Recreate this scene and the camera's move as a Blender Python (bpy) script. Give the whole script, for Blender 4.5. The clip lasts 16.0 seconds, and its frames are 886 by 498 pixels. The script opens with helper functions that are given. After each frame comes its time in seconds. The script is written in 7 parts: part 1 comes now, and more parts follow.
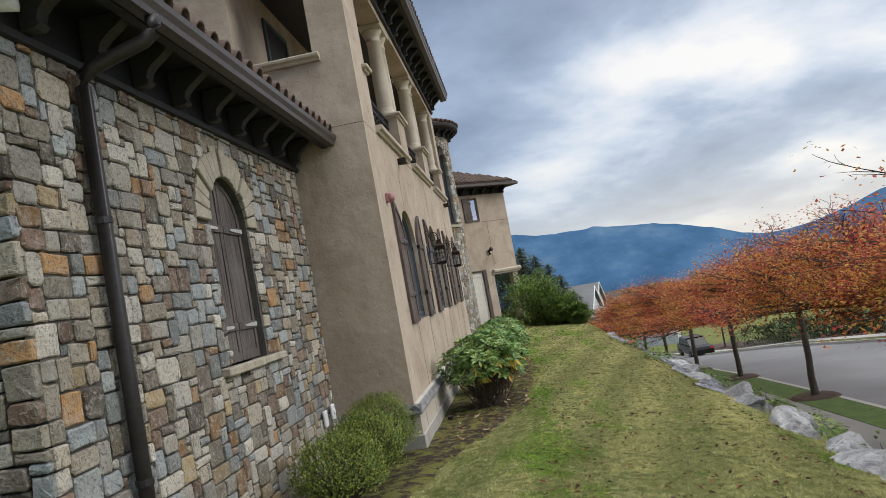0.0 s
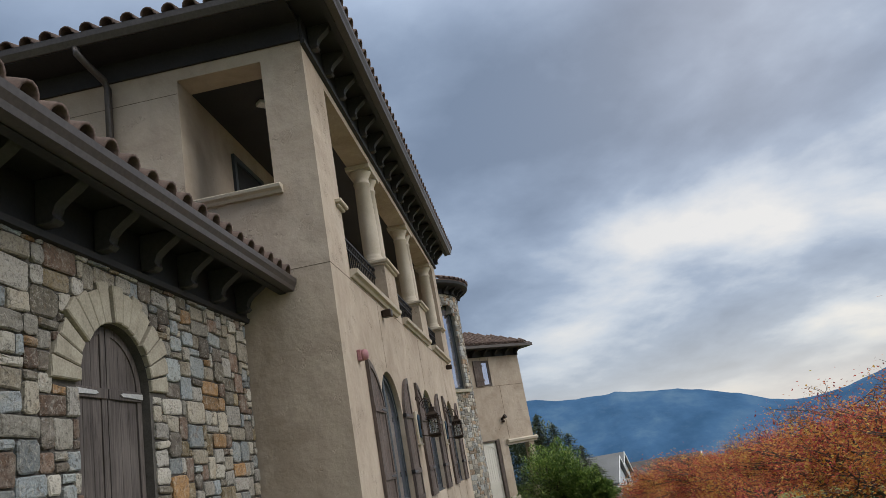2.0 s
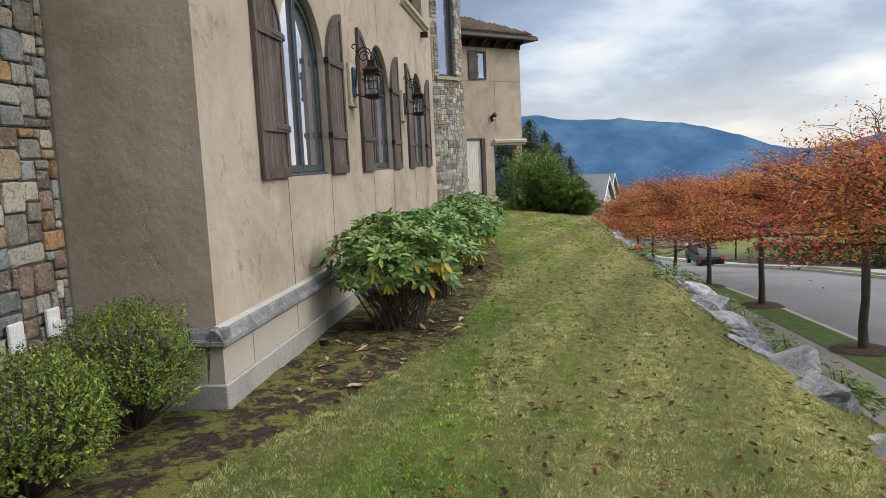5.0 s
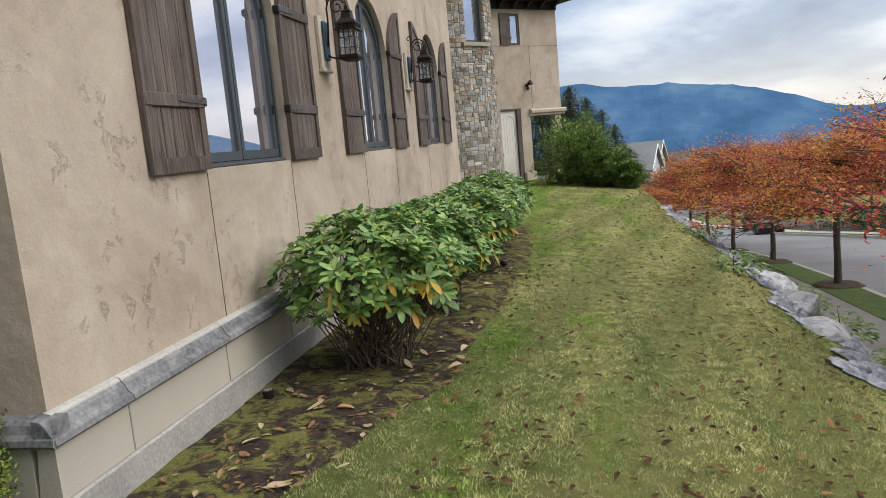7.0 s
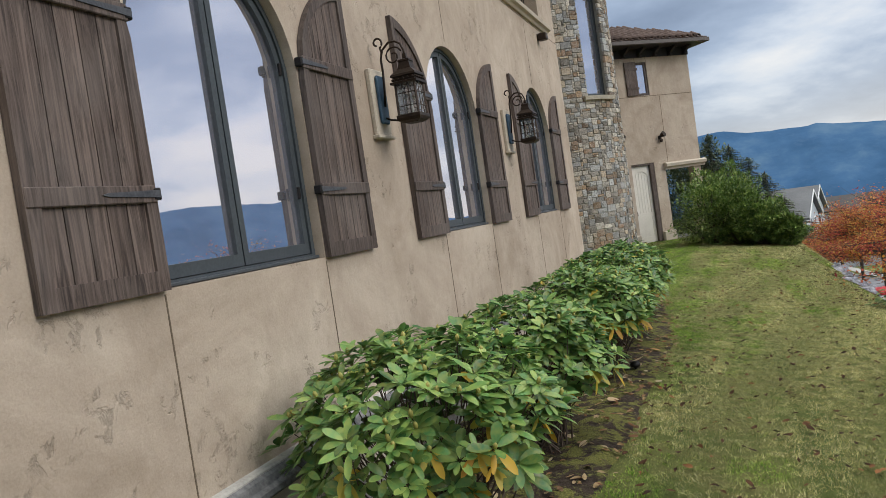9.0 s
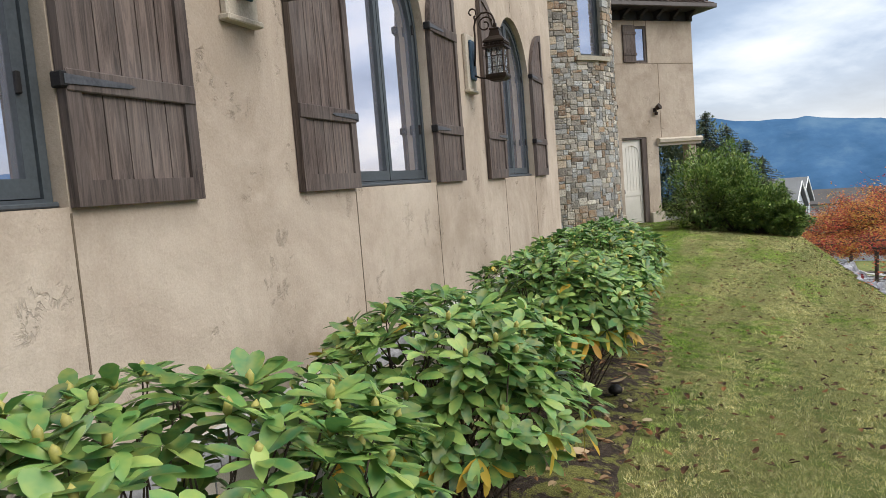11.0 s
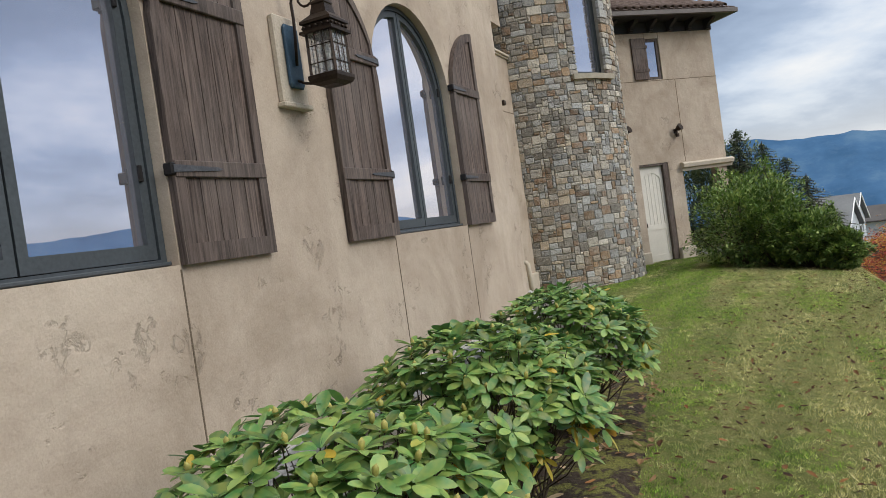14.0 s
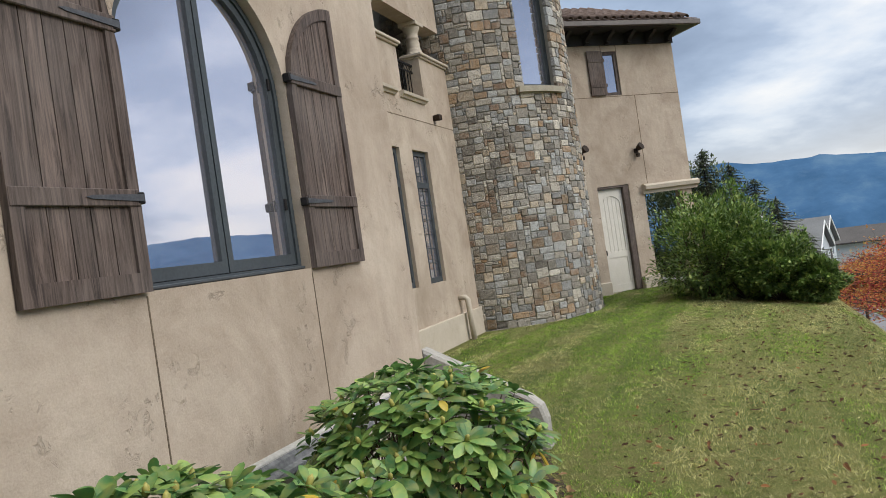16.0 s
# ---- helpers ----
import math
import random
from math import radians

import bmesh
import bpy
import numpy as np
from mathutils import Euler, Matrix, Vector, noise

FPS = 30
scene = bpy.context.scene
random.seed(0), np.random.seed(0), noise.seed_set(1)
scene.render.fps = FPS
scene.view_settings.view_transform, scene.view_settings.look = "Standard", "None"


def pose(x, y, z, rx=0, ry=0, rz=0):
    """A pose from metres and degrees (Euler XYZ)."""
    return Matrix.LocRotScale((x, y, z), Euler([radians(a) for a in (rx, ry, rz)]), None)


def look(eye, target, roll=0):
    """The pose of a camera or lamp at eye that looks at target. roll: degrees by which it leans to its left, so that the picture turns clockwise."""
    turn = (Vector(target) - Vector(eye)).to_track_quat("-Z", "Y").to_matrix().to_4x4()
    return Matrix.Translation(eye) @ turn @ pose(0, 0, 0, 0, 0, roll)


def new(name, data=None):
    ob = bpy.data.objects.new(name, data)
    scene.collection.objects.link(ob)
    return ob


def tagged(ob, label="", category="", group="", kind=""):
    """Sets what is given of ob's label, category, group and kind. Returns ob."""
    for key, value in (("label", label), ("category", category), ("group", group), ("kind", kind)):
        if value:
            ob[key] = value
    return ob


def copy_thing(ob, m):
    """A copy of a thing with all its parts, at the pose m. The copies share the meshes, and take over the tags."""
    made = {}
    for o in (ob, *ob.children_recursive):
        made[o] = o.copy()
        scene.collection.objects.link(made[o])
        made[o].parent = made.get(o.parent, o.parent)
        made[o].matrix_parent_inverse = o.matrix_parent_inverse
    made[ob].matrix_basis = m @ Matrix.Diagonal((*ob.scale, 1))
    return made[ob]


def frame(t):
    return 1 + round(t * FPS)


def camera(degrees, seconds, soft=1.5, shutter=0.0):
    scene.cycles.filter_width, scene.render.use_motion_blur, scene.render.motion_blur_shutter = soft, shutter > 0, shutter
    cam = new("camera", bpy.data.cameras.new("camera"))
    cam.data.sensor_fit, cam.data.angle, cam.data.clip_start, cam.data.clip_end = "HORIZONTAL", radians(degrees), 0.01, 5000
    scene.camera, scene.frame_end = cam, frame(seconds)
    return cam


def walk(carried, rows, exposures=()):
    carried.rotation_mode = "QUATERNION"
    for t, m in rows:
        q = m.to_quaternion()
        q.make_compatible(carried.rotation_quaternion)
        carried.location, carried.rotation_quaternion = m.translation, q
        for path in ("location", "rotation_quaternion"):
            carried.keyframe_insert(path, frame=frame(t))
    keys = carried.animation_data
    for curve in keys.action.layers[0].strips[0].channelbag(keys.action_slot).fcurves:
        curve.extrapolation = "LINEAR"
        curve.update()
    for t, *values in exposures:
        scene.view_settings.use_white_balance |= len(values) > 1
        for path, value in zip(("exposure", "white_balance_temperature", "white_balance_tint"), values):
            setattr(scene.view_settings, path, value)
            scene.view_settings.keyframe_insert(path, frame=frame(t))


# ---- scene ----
cam = camera(63.1, 16.0, soft=0.6)
PATH = [
    (0, (0.041, 0.159, 1.61), (-0.146, 2.147, 1.722), -10.4),
    (0.5, (0.141, 0.558, 1.645), (-0.02, 2.533, 1.918), -12.7),
    (1, (0.241, 1.027, 1.567), (0.063, 3.002, 1.828), -11.3),
    (1.5, (0.299, 1.448, 1.638), (0.138, 3.403, 2.033), -11.6),
    (2, (0.252, 1.884, 1.696), (0.103, 3.799, 2.253), -10.4),
    (2.5, (0.278, 2.295, 1.694), (0.104, 4.217, 2.219), -9.1),
    (3, (0.283, 2.746, 1.633), (0.035, 4.699, 1.985), -9.4),
    (3.5, (0.399, 3.165, 1.551), (0.076, 5.129, 1.751), -9.0),
    (4, (0.426, 3.627, 1.487), (0.115, 5.603, 1.532), -6.6),
    (4.5, (0.545, 4.097, 1.337), (0.277, 6.074, 1.209), -3.9),
    (4.7, (0.58, 4.285, 1.31), (0.329, 6.26, 1.12), -2.8),
    (6.8, (0.729, 6.277, 1.281), (0.379, 8.221, 0.971), -4.5),
    (7, (0.775, 6.44, 1.287), (0.384, 8.378, 0.99), -5.1),
    (7.5, (0.783, 6.929, 1.323), (0.295, 8.85, 1.056), -6.9),
    (8, (0.797, 7.373, 1.352), (0.15, 9.255, 1.152), -9.3),
    (8.2, (0.834, 7.519, 1.37), (0.117, 9.379, 1.206), -10.3),
    (10.3, (0.488, 9.396, 1.317), (-0.211, 11.269, 1.277), -4.2),
    (10.5, (0.47, 9.602, 1.265), (-0.229, 11.473, 1.162), -3.8),
    (11, (0.44, 10.105, 1.215), (-0.259, 11.97, 1.039), -4.6),
    (11.5, (0.45, 10.583, 1.239), (-0.322, 12.422, 1.086), -6.0),
    (12, (0.544, 11.025, 1.271), (-0.36, 12.808, 1.204), -7.9),
    (12.5, (0.558, 11.511, 1.271), (-0.27, 13.33, 1.203), -8.4),
    (13, (0.654, 11.995, 1.219), (-0.072, 13.856, 1.122), -7.2),
    (13.5, (0.65, 12.428, 1.211), (-0.08, 14.287, 1.113), -6.9),
    (14, (0.742, 12.872, 1.231), (-0.063, 14.702, 1.178), -8.1),
    (14.5, (0.843, 13.312, 1.319), (-0.058, 15.097, 1.322), -10.7),
    (15, (0.888, 13.792, 1.363), (-0.057, 15.555, 1.36), -12.3),
    (15.5, (0.9, 14.267, 1.351), (0.023, 16.064, 1.334), -10.6),
    (16, (0.865, 14.757, 1.236), (0.127, 16.616, 1.237), -8.3),
]
walk(cam, [(t, look(eye, target, roll)) for t, eye, target, roll in PATH],
     exposures=[(0, 0.48), (1.0, 0.38), (2.0, 0.25), (2.5, 0.15), (3.5, 0.36), (4.5, 0.52), (7, 0.64), (8.2, 0.62), (10.3, 0.12), (10.5, 0.2), (11, 0.78), (12, 0.76), (13, 0.56), (14, 0.52), (15, 0.60), (16, 0.58)])

# ---- world, sun, exposure ----
world = bpy.data.worlds.new("overcast_sky")
world.use_nodes = True
scene.world = world
wn, wl = world.node_tree.nodes, world.node_tree.links
wn.clear()


def wnode(kind, **kw):
    n = wn.new(kind)
    for k, v in kw.items():
        n.inputs[k].default_value = v
    return n


def wmath(op, a, b=None, c=None):
    n = wn.new("ShaderNodeMath")
    n.operation = op
    for i, v in enumerate((a, b, c)):
        if v is None:
            continue
        if isinstance(v, (int, float)):
            n.inputs[i].default_value = v
        else:
            wl.new(v, n.inputs[i])
    return n.outputs[0]


SUN_AZ, SUN_EL = 24.0, 30.0
sky = wn.new("ShaderNodeTexSky")
sky.sky_type, sky.sun_disc = "NISHITA", False
sky.sun_elevation, sky.sun_rotation = radians(SUN_EL), radians(SUN_AZ)
geo = wn.new("ShaderNodeTexCoord")
sep = wn.new("ShaderNodeSeparateXYZ")
wl.new(geo.outputs["Generated"], sep.inputs[0])
up = wmath("MAXIMUM", sep.outputs[2], 0.0)
den = wmath("ADD", up, 0.26)
px, py = wmath("DIVIDE", sep.outputs[0], den), wmath("DIVIDE", sep.outputs[1], den)
comb = wn.new("ShaderNodeCombineXYZ")
wl.new(px, comb.inputs[0]), wl.new(py, comb.inputs[1])
rot = wn.new("ShaderNodeMapping")
rot.inputs["Rotation"].default_value = (0, 0, radians(-32))
rot.inputs["Scale"].default_value = (1.0, 1.0, 1.0)
rot.inputs["Location"].default_value = (2.3, 0.9, 0.0)
wl.new(comb.outputs[0], rot.inputs[0])
big = wnode("ShaderNodeTexNoise", Scale=1.25, Detail=7.0, Roughness=0.5, Distortion=0.2)
wl.new(rot.outputs[0], big.inputs["Vector"])
fine = wnode("ShaderNodeTexNoise", Scale=4.2, Detail=7.0, Roughness=0.62, Distortion=0.1)
wl.new(rot.outputs[0], fine.inputs["Vector"])
toward = wn.new("ShaderNodeVectorMath")
toward.operation = "DOT_PRODUCT"
wl.new(geo.outputs["Generated"], toward.inputs[0])
toward.inputs[1].default_value = (math.sin(radians(SUN_AZ)) * math.cos(radians(8)), math.cos(radians(SUN_AZ)) * math.cos(radians(8)), math.sin(radians(8)))
glow = wmath("POWER", wmath("MAXIMUM", toward.outputs["Value"], 0.0), 9.0)
cover = wmath("ADD", wmath("ADD", wmath("MULTIPLY", big.outputs[0], 0.86), wmath("MULTIPLY", fine.outputs[0], 0.14)), wmath("SUBTRACT", wmath("SUBTRACT", wmath("MULTIPLY", glow, 0.15), 0.055), wmath("MULTIPLY", wmath("MAXIMUM", wmath("SUBTRACT", up, 0.16), 0.0), 0.20)))
ramp = wn.new("ShaderNodeValToRGB")
wl.new(cover, ramp.inputs[0])
els = ramp.color_ramp.elements
els[0].position, els[0].color = 0.36, (0.22, 0.30, 0.44, 1)
els[1].position, els[1].color = 0.67, (1.0, 1.0, 1.0, 1)
for pos, col in ((0.44, (0.30, 0.395, 0.56, 1)), (0.51, (0.41, 0.52, 0.70, 1)), (0.58, (0.68, 0.77, 0.90, 1))):
    e = els.new(pos)
    e.color = col
# the brighter, thinner cloud low in the sky, warm toward the hidden sun
low = wmath("POWER", wmath("SUBTRACT", 1.0, wmath("MINIMUM", wmath("MULTIPLY", up, 5.5), 1.0)), 2.2)
lift = wn.new("ShaderNodeMix")
lift.data_type = "RGBA"
wl.new(wmath("MULTIPLY", low, 0.75), lift.inputs[0])
wl.new(ramp.outputs[0], lift.inputs[6])
lift.inputs[7].default_value = (0.86, 0.87, 0.85, 1)
mix = wn.new("ShaderNodeMix")
mix.data_type = "RGBA"
mix.inputs[0].default_value = 0.90
scaled = wn.new("ShaderNodeMix")
scaled.data_type, scaled.blend_type = "RGBA", "MULTIPLY"
scaled.inputs[0].default_value = 1.0
wl.new(sky.outputs[0], scaled.inputs[6])
scaled.inputs[7].default_value = (0.10, 0.10, 0.10, 1)
wl.new(scaled.outputs[2], mix.inputs[6])
white = wn.new("ShaderNodeMix")
white.data_type = "RGBA"
thin = wn.new("ShaderNodeMapRange")
thin.interpolation_type = "SMOOTHSTEP"
thin.inputs["From Min"].default_value, thin.inputs["From Max"].default_value = 0.5, 0.9
wl.new(sep.outputs[2], thin.inputs["Value"])
wl.new(thin.outputs[0], white.inputs[0])
wl.new(lift.outputs[2], white.inputs[6])
white.inputs[7].default_value = (0.60, 0.592, 0.572, 1)
wl.new(white.outputs[2], mix.inputs[7])
# an overcast sky grows brighter toward the zenith
bg = wnode("ShaderNodeBackground")
wl.new(mix.outputs[2], bg.inputs[0])
zen = wn.new("ShaderNodeMapRange")
zen.interpolation_type = "SMOOTHSTEP"
zen.inputs["From Min"].default_value, zen.inputs["From Max"].default_value = 0.5, 1.0
zen.inputs["To Min"].default_value, zen.inputs["To Max"].default_value = 0.66, 4.2
wl.new(sep.outputs[2], zen.inputs["Value"])
wl.new(zen.outputs[0], bg.inputs[1])
wout = wn.new("ShaderNodeOutputWorld")
wl.new(bg.outputs[0], wout.inputs[0])

sun = new("sun", bpy.data.lights.new("sun", "SUN"))
sun.data.energy, sun.data.angle, sun.data.color = 1.35, radians(30), (1.0, 0.965, 0.93)
sun.matrix_basis = look((0, 0, 0), (-math.sin(radians(SUN_AZ + 74)) * math.cos(radians(SUN_EL)), -math.cos(radians(SUN_AZ + 74)) * math.cos(radians(SUN_EL)), -math.sin(radians(SUN_EL))))


# ---- materials ----
class Mat:
    """A small builder for node materials."""

    def __init__(self, name, rough=0.8, metal=0.0, spec=0.4):
        self.m = bpy.data.materials.new(name)
        self.m.use_nodes = True
        self.n, self.l = self.m.node_tree.nodes, self.m.node_tree.links
        self.b = self.n["Principled BSDF"]
        self.b.inputs["Roughness"].default_value = rough
        self.b.inputs["Metallic"].default_value = metal
        self.b.inputs["Specular IOR Level"].default_value = spec
        self.tc = None

    def coord(self, scale=(1, 1, 1), world_space=False, rotation=(0, 0, 0)):
        mp = self.n.new("ShaderNodeMapping")
        mp.inputs["Scale"].default_value = scale
        mp.inputs["Rotation"].default_value = rotation
        if world_space:
            g = self.n.new("ShaderNodeNewGeometry")
            self.l.new(g.outputs["Position"], mp.inputs[0])
        else:
            t = self.n.new("ShaderNodeTexCoord")
            self.l.new(t.outputs["Object"], mp.inputs[0])
        return mp.outputs[0]

    def noise(self, scale, detail=4, rough=0.55, vec=None, dist=0.0):
        t = self.n.new("ShaderNodeTexNoise")
        t.inputs["Scale"].default_value, t.inputs["Detail"].default_value = scale, detail
        t.inputs["Roughness"].default_value, t.inputs["Distortion"].default_value = rough, dist
        self.l.new(vec or self.coord(world_space=True), t.inputs["Vector"])
        return t.outputs[0]

    def ramp(self, fac, stops, interp="LINEAR"):
        r = self.n.new("ShaderNodeValToRGB")
        r.color_ramp.interpolation = interp
        e = r.color_ramp.elements
        while len(e) > 1:
            e.remove(e[-1])
        e[0].position, e[0].color = stops[0][0], (*stops[0][1], 1)
        for p, c in stops[1:]:
            e.new(p).color = (*c, 1)
        self.l.new(fac, r.inputs[0])
        return r.outputs[0]

    def mix(self, fac, a, b, blend="MIX"):
        x = self.n.new("ShaderNodeMix")
        x.data_type, x.blend_type = "RGBA", blend
        for sock, v in ((x.inputs[0], fac), (x.inputs[6], a), (x.inputs[7], b)):
            if isinstance(v, (int, float)):
                sock.default_value = v
            elif isinstance(v, tuple):
                sock.default_value = (*v, 1)
            else:
                self.l.new(v, sock)
        return x.outputs[2]

    def math(self, op, a, b=0.0):
        x = self.n.new("ShaderNodeMath")
        x.operation = op
        for sock, v in ((x.inputs[0], a), (x.inputs[1], b)):
            if isinstance(v, (int, float)):
                sock.default_value = v
            else:
                self.l.new(v, sock)
        return x.outputs[0]

    def random(self, island=False):
        if island:
            return self.n.new("ShaderNodeNewGeometry").outputs["Random Per Island"]
        return self.n.new("ShaderNodeObjectInfo").outputs["Random"]

    def color(self, c):
        if isinstance(c, tuple):
            self.b.inputs["Base Color"].default_value = (*c, 1)
        else:
            self.l.new(c, self.b.inputs["Base Color"])
        return self

    def rough(self, r):
        self.l.new(r, self.b.inputs["Roughness"])
        return self

    def bump(self, h, strength=0.4, dist=0.01):
        x = self.n.new("ShaderNodeBump")
        x.inputs["Strength"].default_value, x.inputs["Distance"].default_value = strength, dist
        self.l.new(h, x.inputs["Height"])
        self.l.new(x.outputs[0], self.b.inputs["Normal"])
        return self


def mottled(name, c1, c2, scale=3.0, fine=60.0, rough=0.85, bump=0.3, metal=0.0, dist=0.004, spec=0.4):
    m = Mat(name, rough, metal, spec)
    a = m.ramp(m.noise(scale, 6), [(0.3, c1), (0.7, c2)])
    f = m.noise(fine, 4)
    m.color(m.mix(0.35, a, m.ramp(f, [(0.3, tuple(v * 0.7 for v in c1)), (0.7, tuple(min(1, v * 1.25) for v in c2))])))
    m.bump(f, bump, dist)
    return m.m


def make_stucco(name, c1, c2, c3):
    m = Mat(name, 0.9, 0.0, 0.25)
    v = m.coord(world_space=True)
    cloud = m.ramp(m.noise(1.1, 6, 0.65, v, 0.6), [(0.34, c1), (0.50, c2), (0.66, c3)])
    streak = m.noise(1.0, 5, 0.6, m.coord((5.0, 5.0, 0.5), True))
    col = m.mix(m.math("MULTIPLY", m.ramp(streak, [(0.45, (0, 0, 0)), (0.75, (1, 1, 1))]), 0.25), cloud, tuple(x * 0.72 for x in c1))
    # trowel nicks: short ragged scratches, thinly scattered
    dents = m.noise(13.0, 5, 0.7, m.coord((1.0, 1.0, 0.6), True), 0.9)
    band = m.math("ABSOLUTE", m.math("SUBTRACT", dents, 0.5))
    line = m.ramp(band, [(0.0, (1, 1, 1)), (0.05, (0, 0, 0))])
    where = m.math("MULTIPLY", m.ramp(m.noise(2.9, 3, 0.5, v), [(0.555, (0, 0, 0)), (0.62, (1, 1, 1))]), m.ramp(m.noise(11.0, 2, 0.5, v), [(0.50, (0, 0, 0)), (0.58, (1, 1, 1))]))
    nick = m.math("MULTIPLY", line, where)
    col = m.mix(m.math("MULTIPLY", nick, 0.06), col, tuple(x * 0.55 for x in c1))
    grain = m.noise(100, 4, 0.7, v)
    m.color(m.mix(0.2, col, m.ramp(grain, [(0.3, tuple(x * 0.6 for x in c1)), (0.7, c3)])))
    wave = m.noise(6.0, 5, 0.55, v)
    h = m.math("SUBTRACT", m.math("ADD", m.math("MULTIPLY", wave, 1.0), m.math("MULTIPLY", grain, 0.09)), m.math("MULTIPLY", nick, 0.5))
    m.bump(h, 0.6, 0.028)
    return m.m


def make_stone(name, island, tones, veil, sat=1.10):
    m = Mat(name, 0.85, 0.0, 0.3)
    r = m.random(island)
    base = m.ramp(r, tones, "CONSTANT")
    v = m.coord(world_space=True)
    n1 = m.noise(9, 6, 0.65, v, 0.5)
    n2 = m.noise(45, 5, 0.65, v)
    tone = m.n.new("ShaderNodeHueSaturation")
    tone.inputs["Saturation"].default_value = sat
    m.l.new(m.math("ADD", 0.46, m.math("MULTIPLY", m.math("FRACT", m.math("MULTIPLY", r, 37.7)), 0.80)), tone.inputs["Value"])
    m.l.new(base, tone.inputs["Color"])
    n3 = m.noise(20, 6, 0.75, v, 1.2)
    col = m.mix(m.ramp(n1, [(0.46, (0, 0, 0)), (0.68, (veil, veil, veil))]), tone.outputs[0], (0.36, 0.335, 0.285))
    col = m.mix(m.ramp(n3, [(0.54, (0, 0, 0)), (0.62, (0.55, 0.55, 0.55))]), col, (0.46, 0.43, 0.37))
    col = m.mix(m.ramp(n3, [(0.36, (0.75, 0.75, 0.75)), (0.45, (0, 0, 0))]), col, (0.085, 0.075, 0.062))
    col = m.mix(m.ramp(n1, [(0.27, (0.5, 0.5, 0.5)), (0.41, (0, 0, 0))]), col, (0.26, 0.16, 0.085))
    col = m.mix(m.ramp(n2, [(0.34, (0.6, 0.6, 0.6)), (0.47, (0, 0, 0))]), col, (0.07, 0.065, 0.055))
    m.color(col)
    m.bump(m.math("ADD", n1, m.math("MULTIPLY", m.math("ADD", n2, n3), 0.5)), 0.9, 0.022)
    return m.m


def make_wood(name, dark, light, along="z", rough=0.7):
    m = Mat(name, rough, 0.0, 0.3)
    st = {"z": (22, 22, 1.2), "y": (22, 1.2, 22), "x": (1.2, 22, 22)}[along]
    v = m.coord(st, True)
    g = m.noise(1.6, 7, 0.7, v, 1.4)
    w = m.noise(2.0, 3)
    col = m.ramp(g, [(0.36, dark), (0.62, light)])
    col = m.mix(m.math("MULTIPLY", m.random(), 0.35), col, tuple(x * 0.6 for x in dark))
    m.color(m.mix(m.ramp(w, [(0.4, (0, 0, 0)), (0.8, (0.4, 0.4, 0.4))]), col, (0.22, 0.19, 0.17)))
    m.bump(g, 0.35, 0.003)
    return m.m


def make_leaf(name, stops, rough=0.45, transl=0.25, spec=0.5):
    m = Mat(name, rough, 0.0, spec)
    r = m.random(True)
    col = m.ramp(r, stops)
    n = m.noise(28, 2)
    m.color(m.mix(0.25, col, m.ramp(n, [(0.35, tuple(v * 0.5 for v in stops[0][1])), (0.65, stops[-1][1])])))
    t = m.n.new("ShaderNodeBsdfTranslucent")
    m.l.new(col, t.inputs[0])
    mx = m.n.new("ShaderNodeMixShader")
    mx.inputs[0].default_value = transl
    m.l.new(m.b.outputs[0], mx.inputs[1]), m.l.new(t.outputs[0], mx.inputs[2])
    m.l.new(mx.outputs[0], m.n["Material Output"].inputs[0])
    return m.m


STUCCO = make_stucco("stucco", (0.355, 0.281, 0.210), (0.455, 0.370, 0.287), (0.545, 0.458, 0.362))
TRIM = mottled("cast_stone_trim", (0.43, 0.365, 0.28), (0.55, 0.485, 0.39), 4, 80)
GREY_CAP = mottled("weathered_coping", (0.075, 0.077, 0.083), (0.29, 0.285, 0.278), 9, 40, 0.9, 0.5)
PLINTH_RENDER = mottled("plinth_render", (0.41, 0.365, 0.295), (0.49, 0.44, 0.365), 2.2, 160, 0.9, 0.2)
FILLET_STONE = mottled("washed_stone", (0.36, 0.34, 0.305), (0.47, 0.45, 0.41), 5, 50, 0.9, 0.3)
CONCRETE = mottled("foundation_concrete", (0.22, 0.21, 0.19), (0.42, 0.40, 0.36), 3, 50, 0.92, 0.6)
RUBBLE = [(0.0, (0.259, 0.226, 0.174)), (0.11, (0.430, 0.400, 0.340)), (0.24, (0.275, 0.300, 0.305)), (0.35, (0.420, 0.375, 0.300)), (0.46, (0.144, 0.121, 0.099)), (0.54, (0.500, 0.465, 0.400)),
          (0.63, (0.356, 0.277, 0.168)), (0.70, (0.310, 0.333, 0.325)), (0.79, (0.196, 0.133, 0.099)), (0.86, (0.355, 0.215, 0.110)), (0.91, (0.414, 0.390, 0.347))]
# same rubble for the turret, lightened for its brighter exposure, less rust
LIT_RUBBLE = [(0.0, (0.34, 0.305, 0.25)), (0.14, (0.52, 0.465, 0.375)), (0.28, (0.39, 0.39, 0.37)), (0.40, (0.55, 0.50, 0.41)), (0.52, (0.25, 0.22, 0.18)), (0.62, (0.45, 0.36, 0.25)), (0.74, (0.38, 0.385, 0.37)), (0.84, (0.36, 0.23, 0.12)), (0.91, (0.27, 0.17, 0.10))]
STONE_ONE, STONE_ISLE = make_stone("stone_piece", False, RUBBLE, 0.5), make_stone("stone_run", True, RUBBLE, 0.5)
LIT_ONE, LIT_ISLE = make_stone("lit_stone_piece", False, LIT_RUBBLE, 0.6, 0.92), make_stone("lit_stone_run", True, LIT_RUBBLE, 0.6, 0.92)
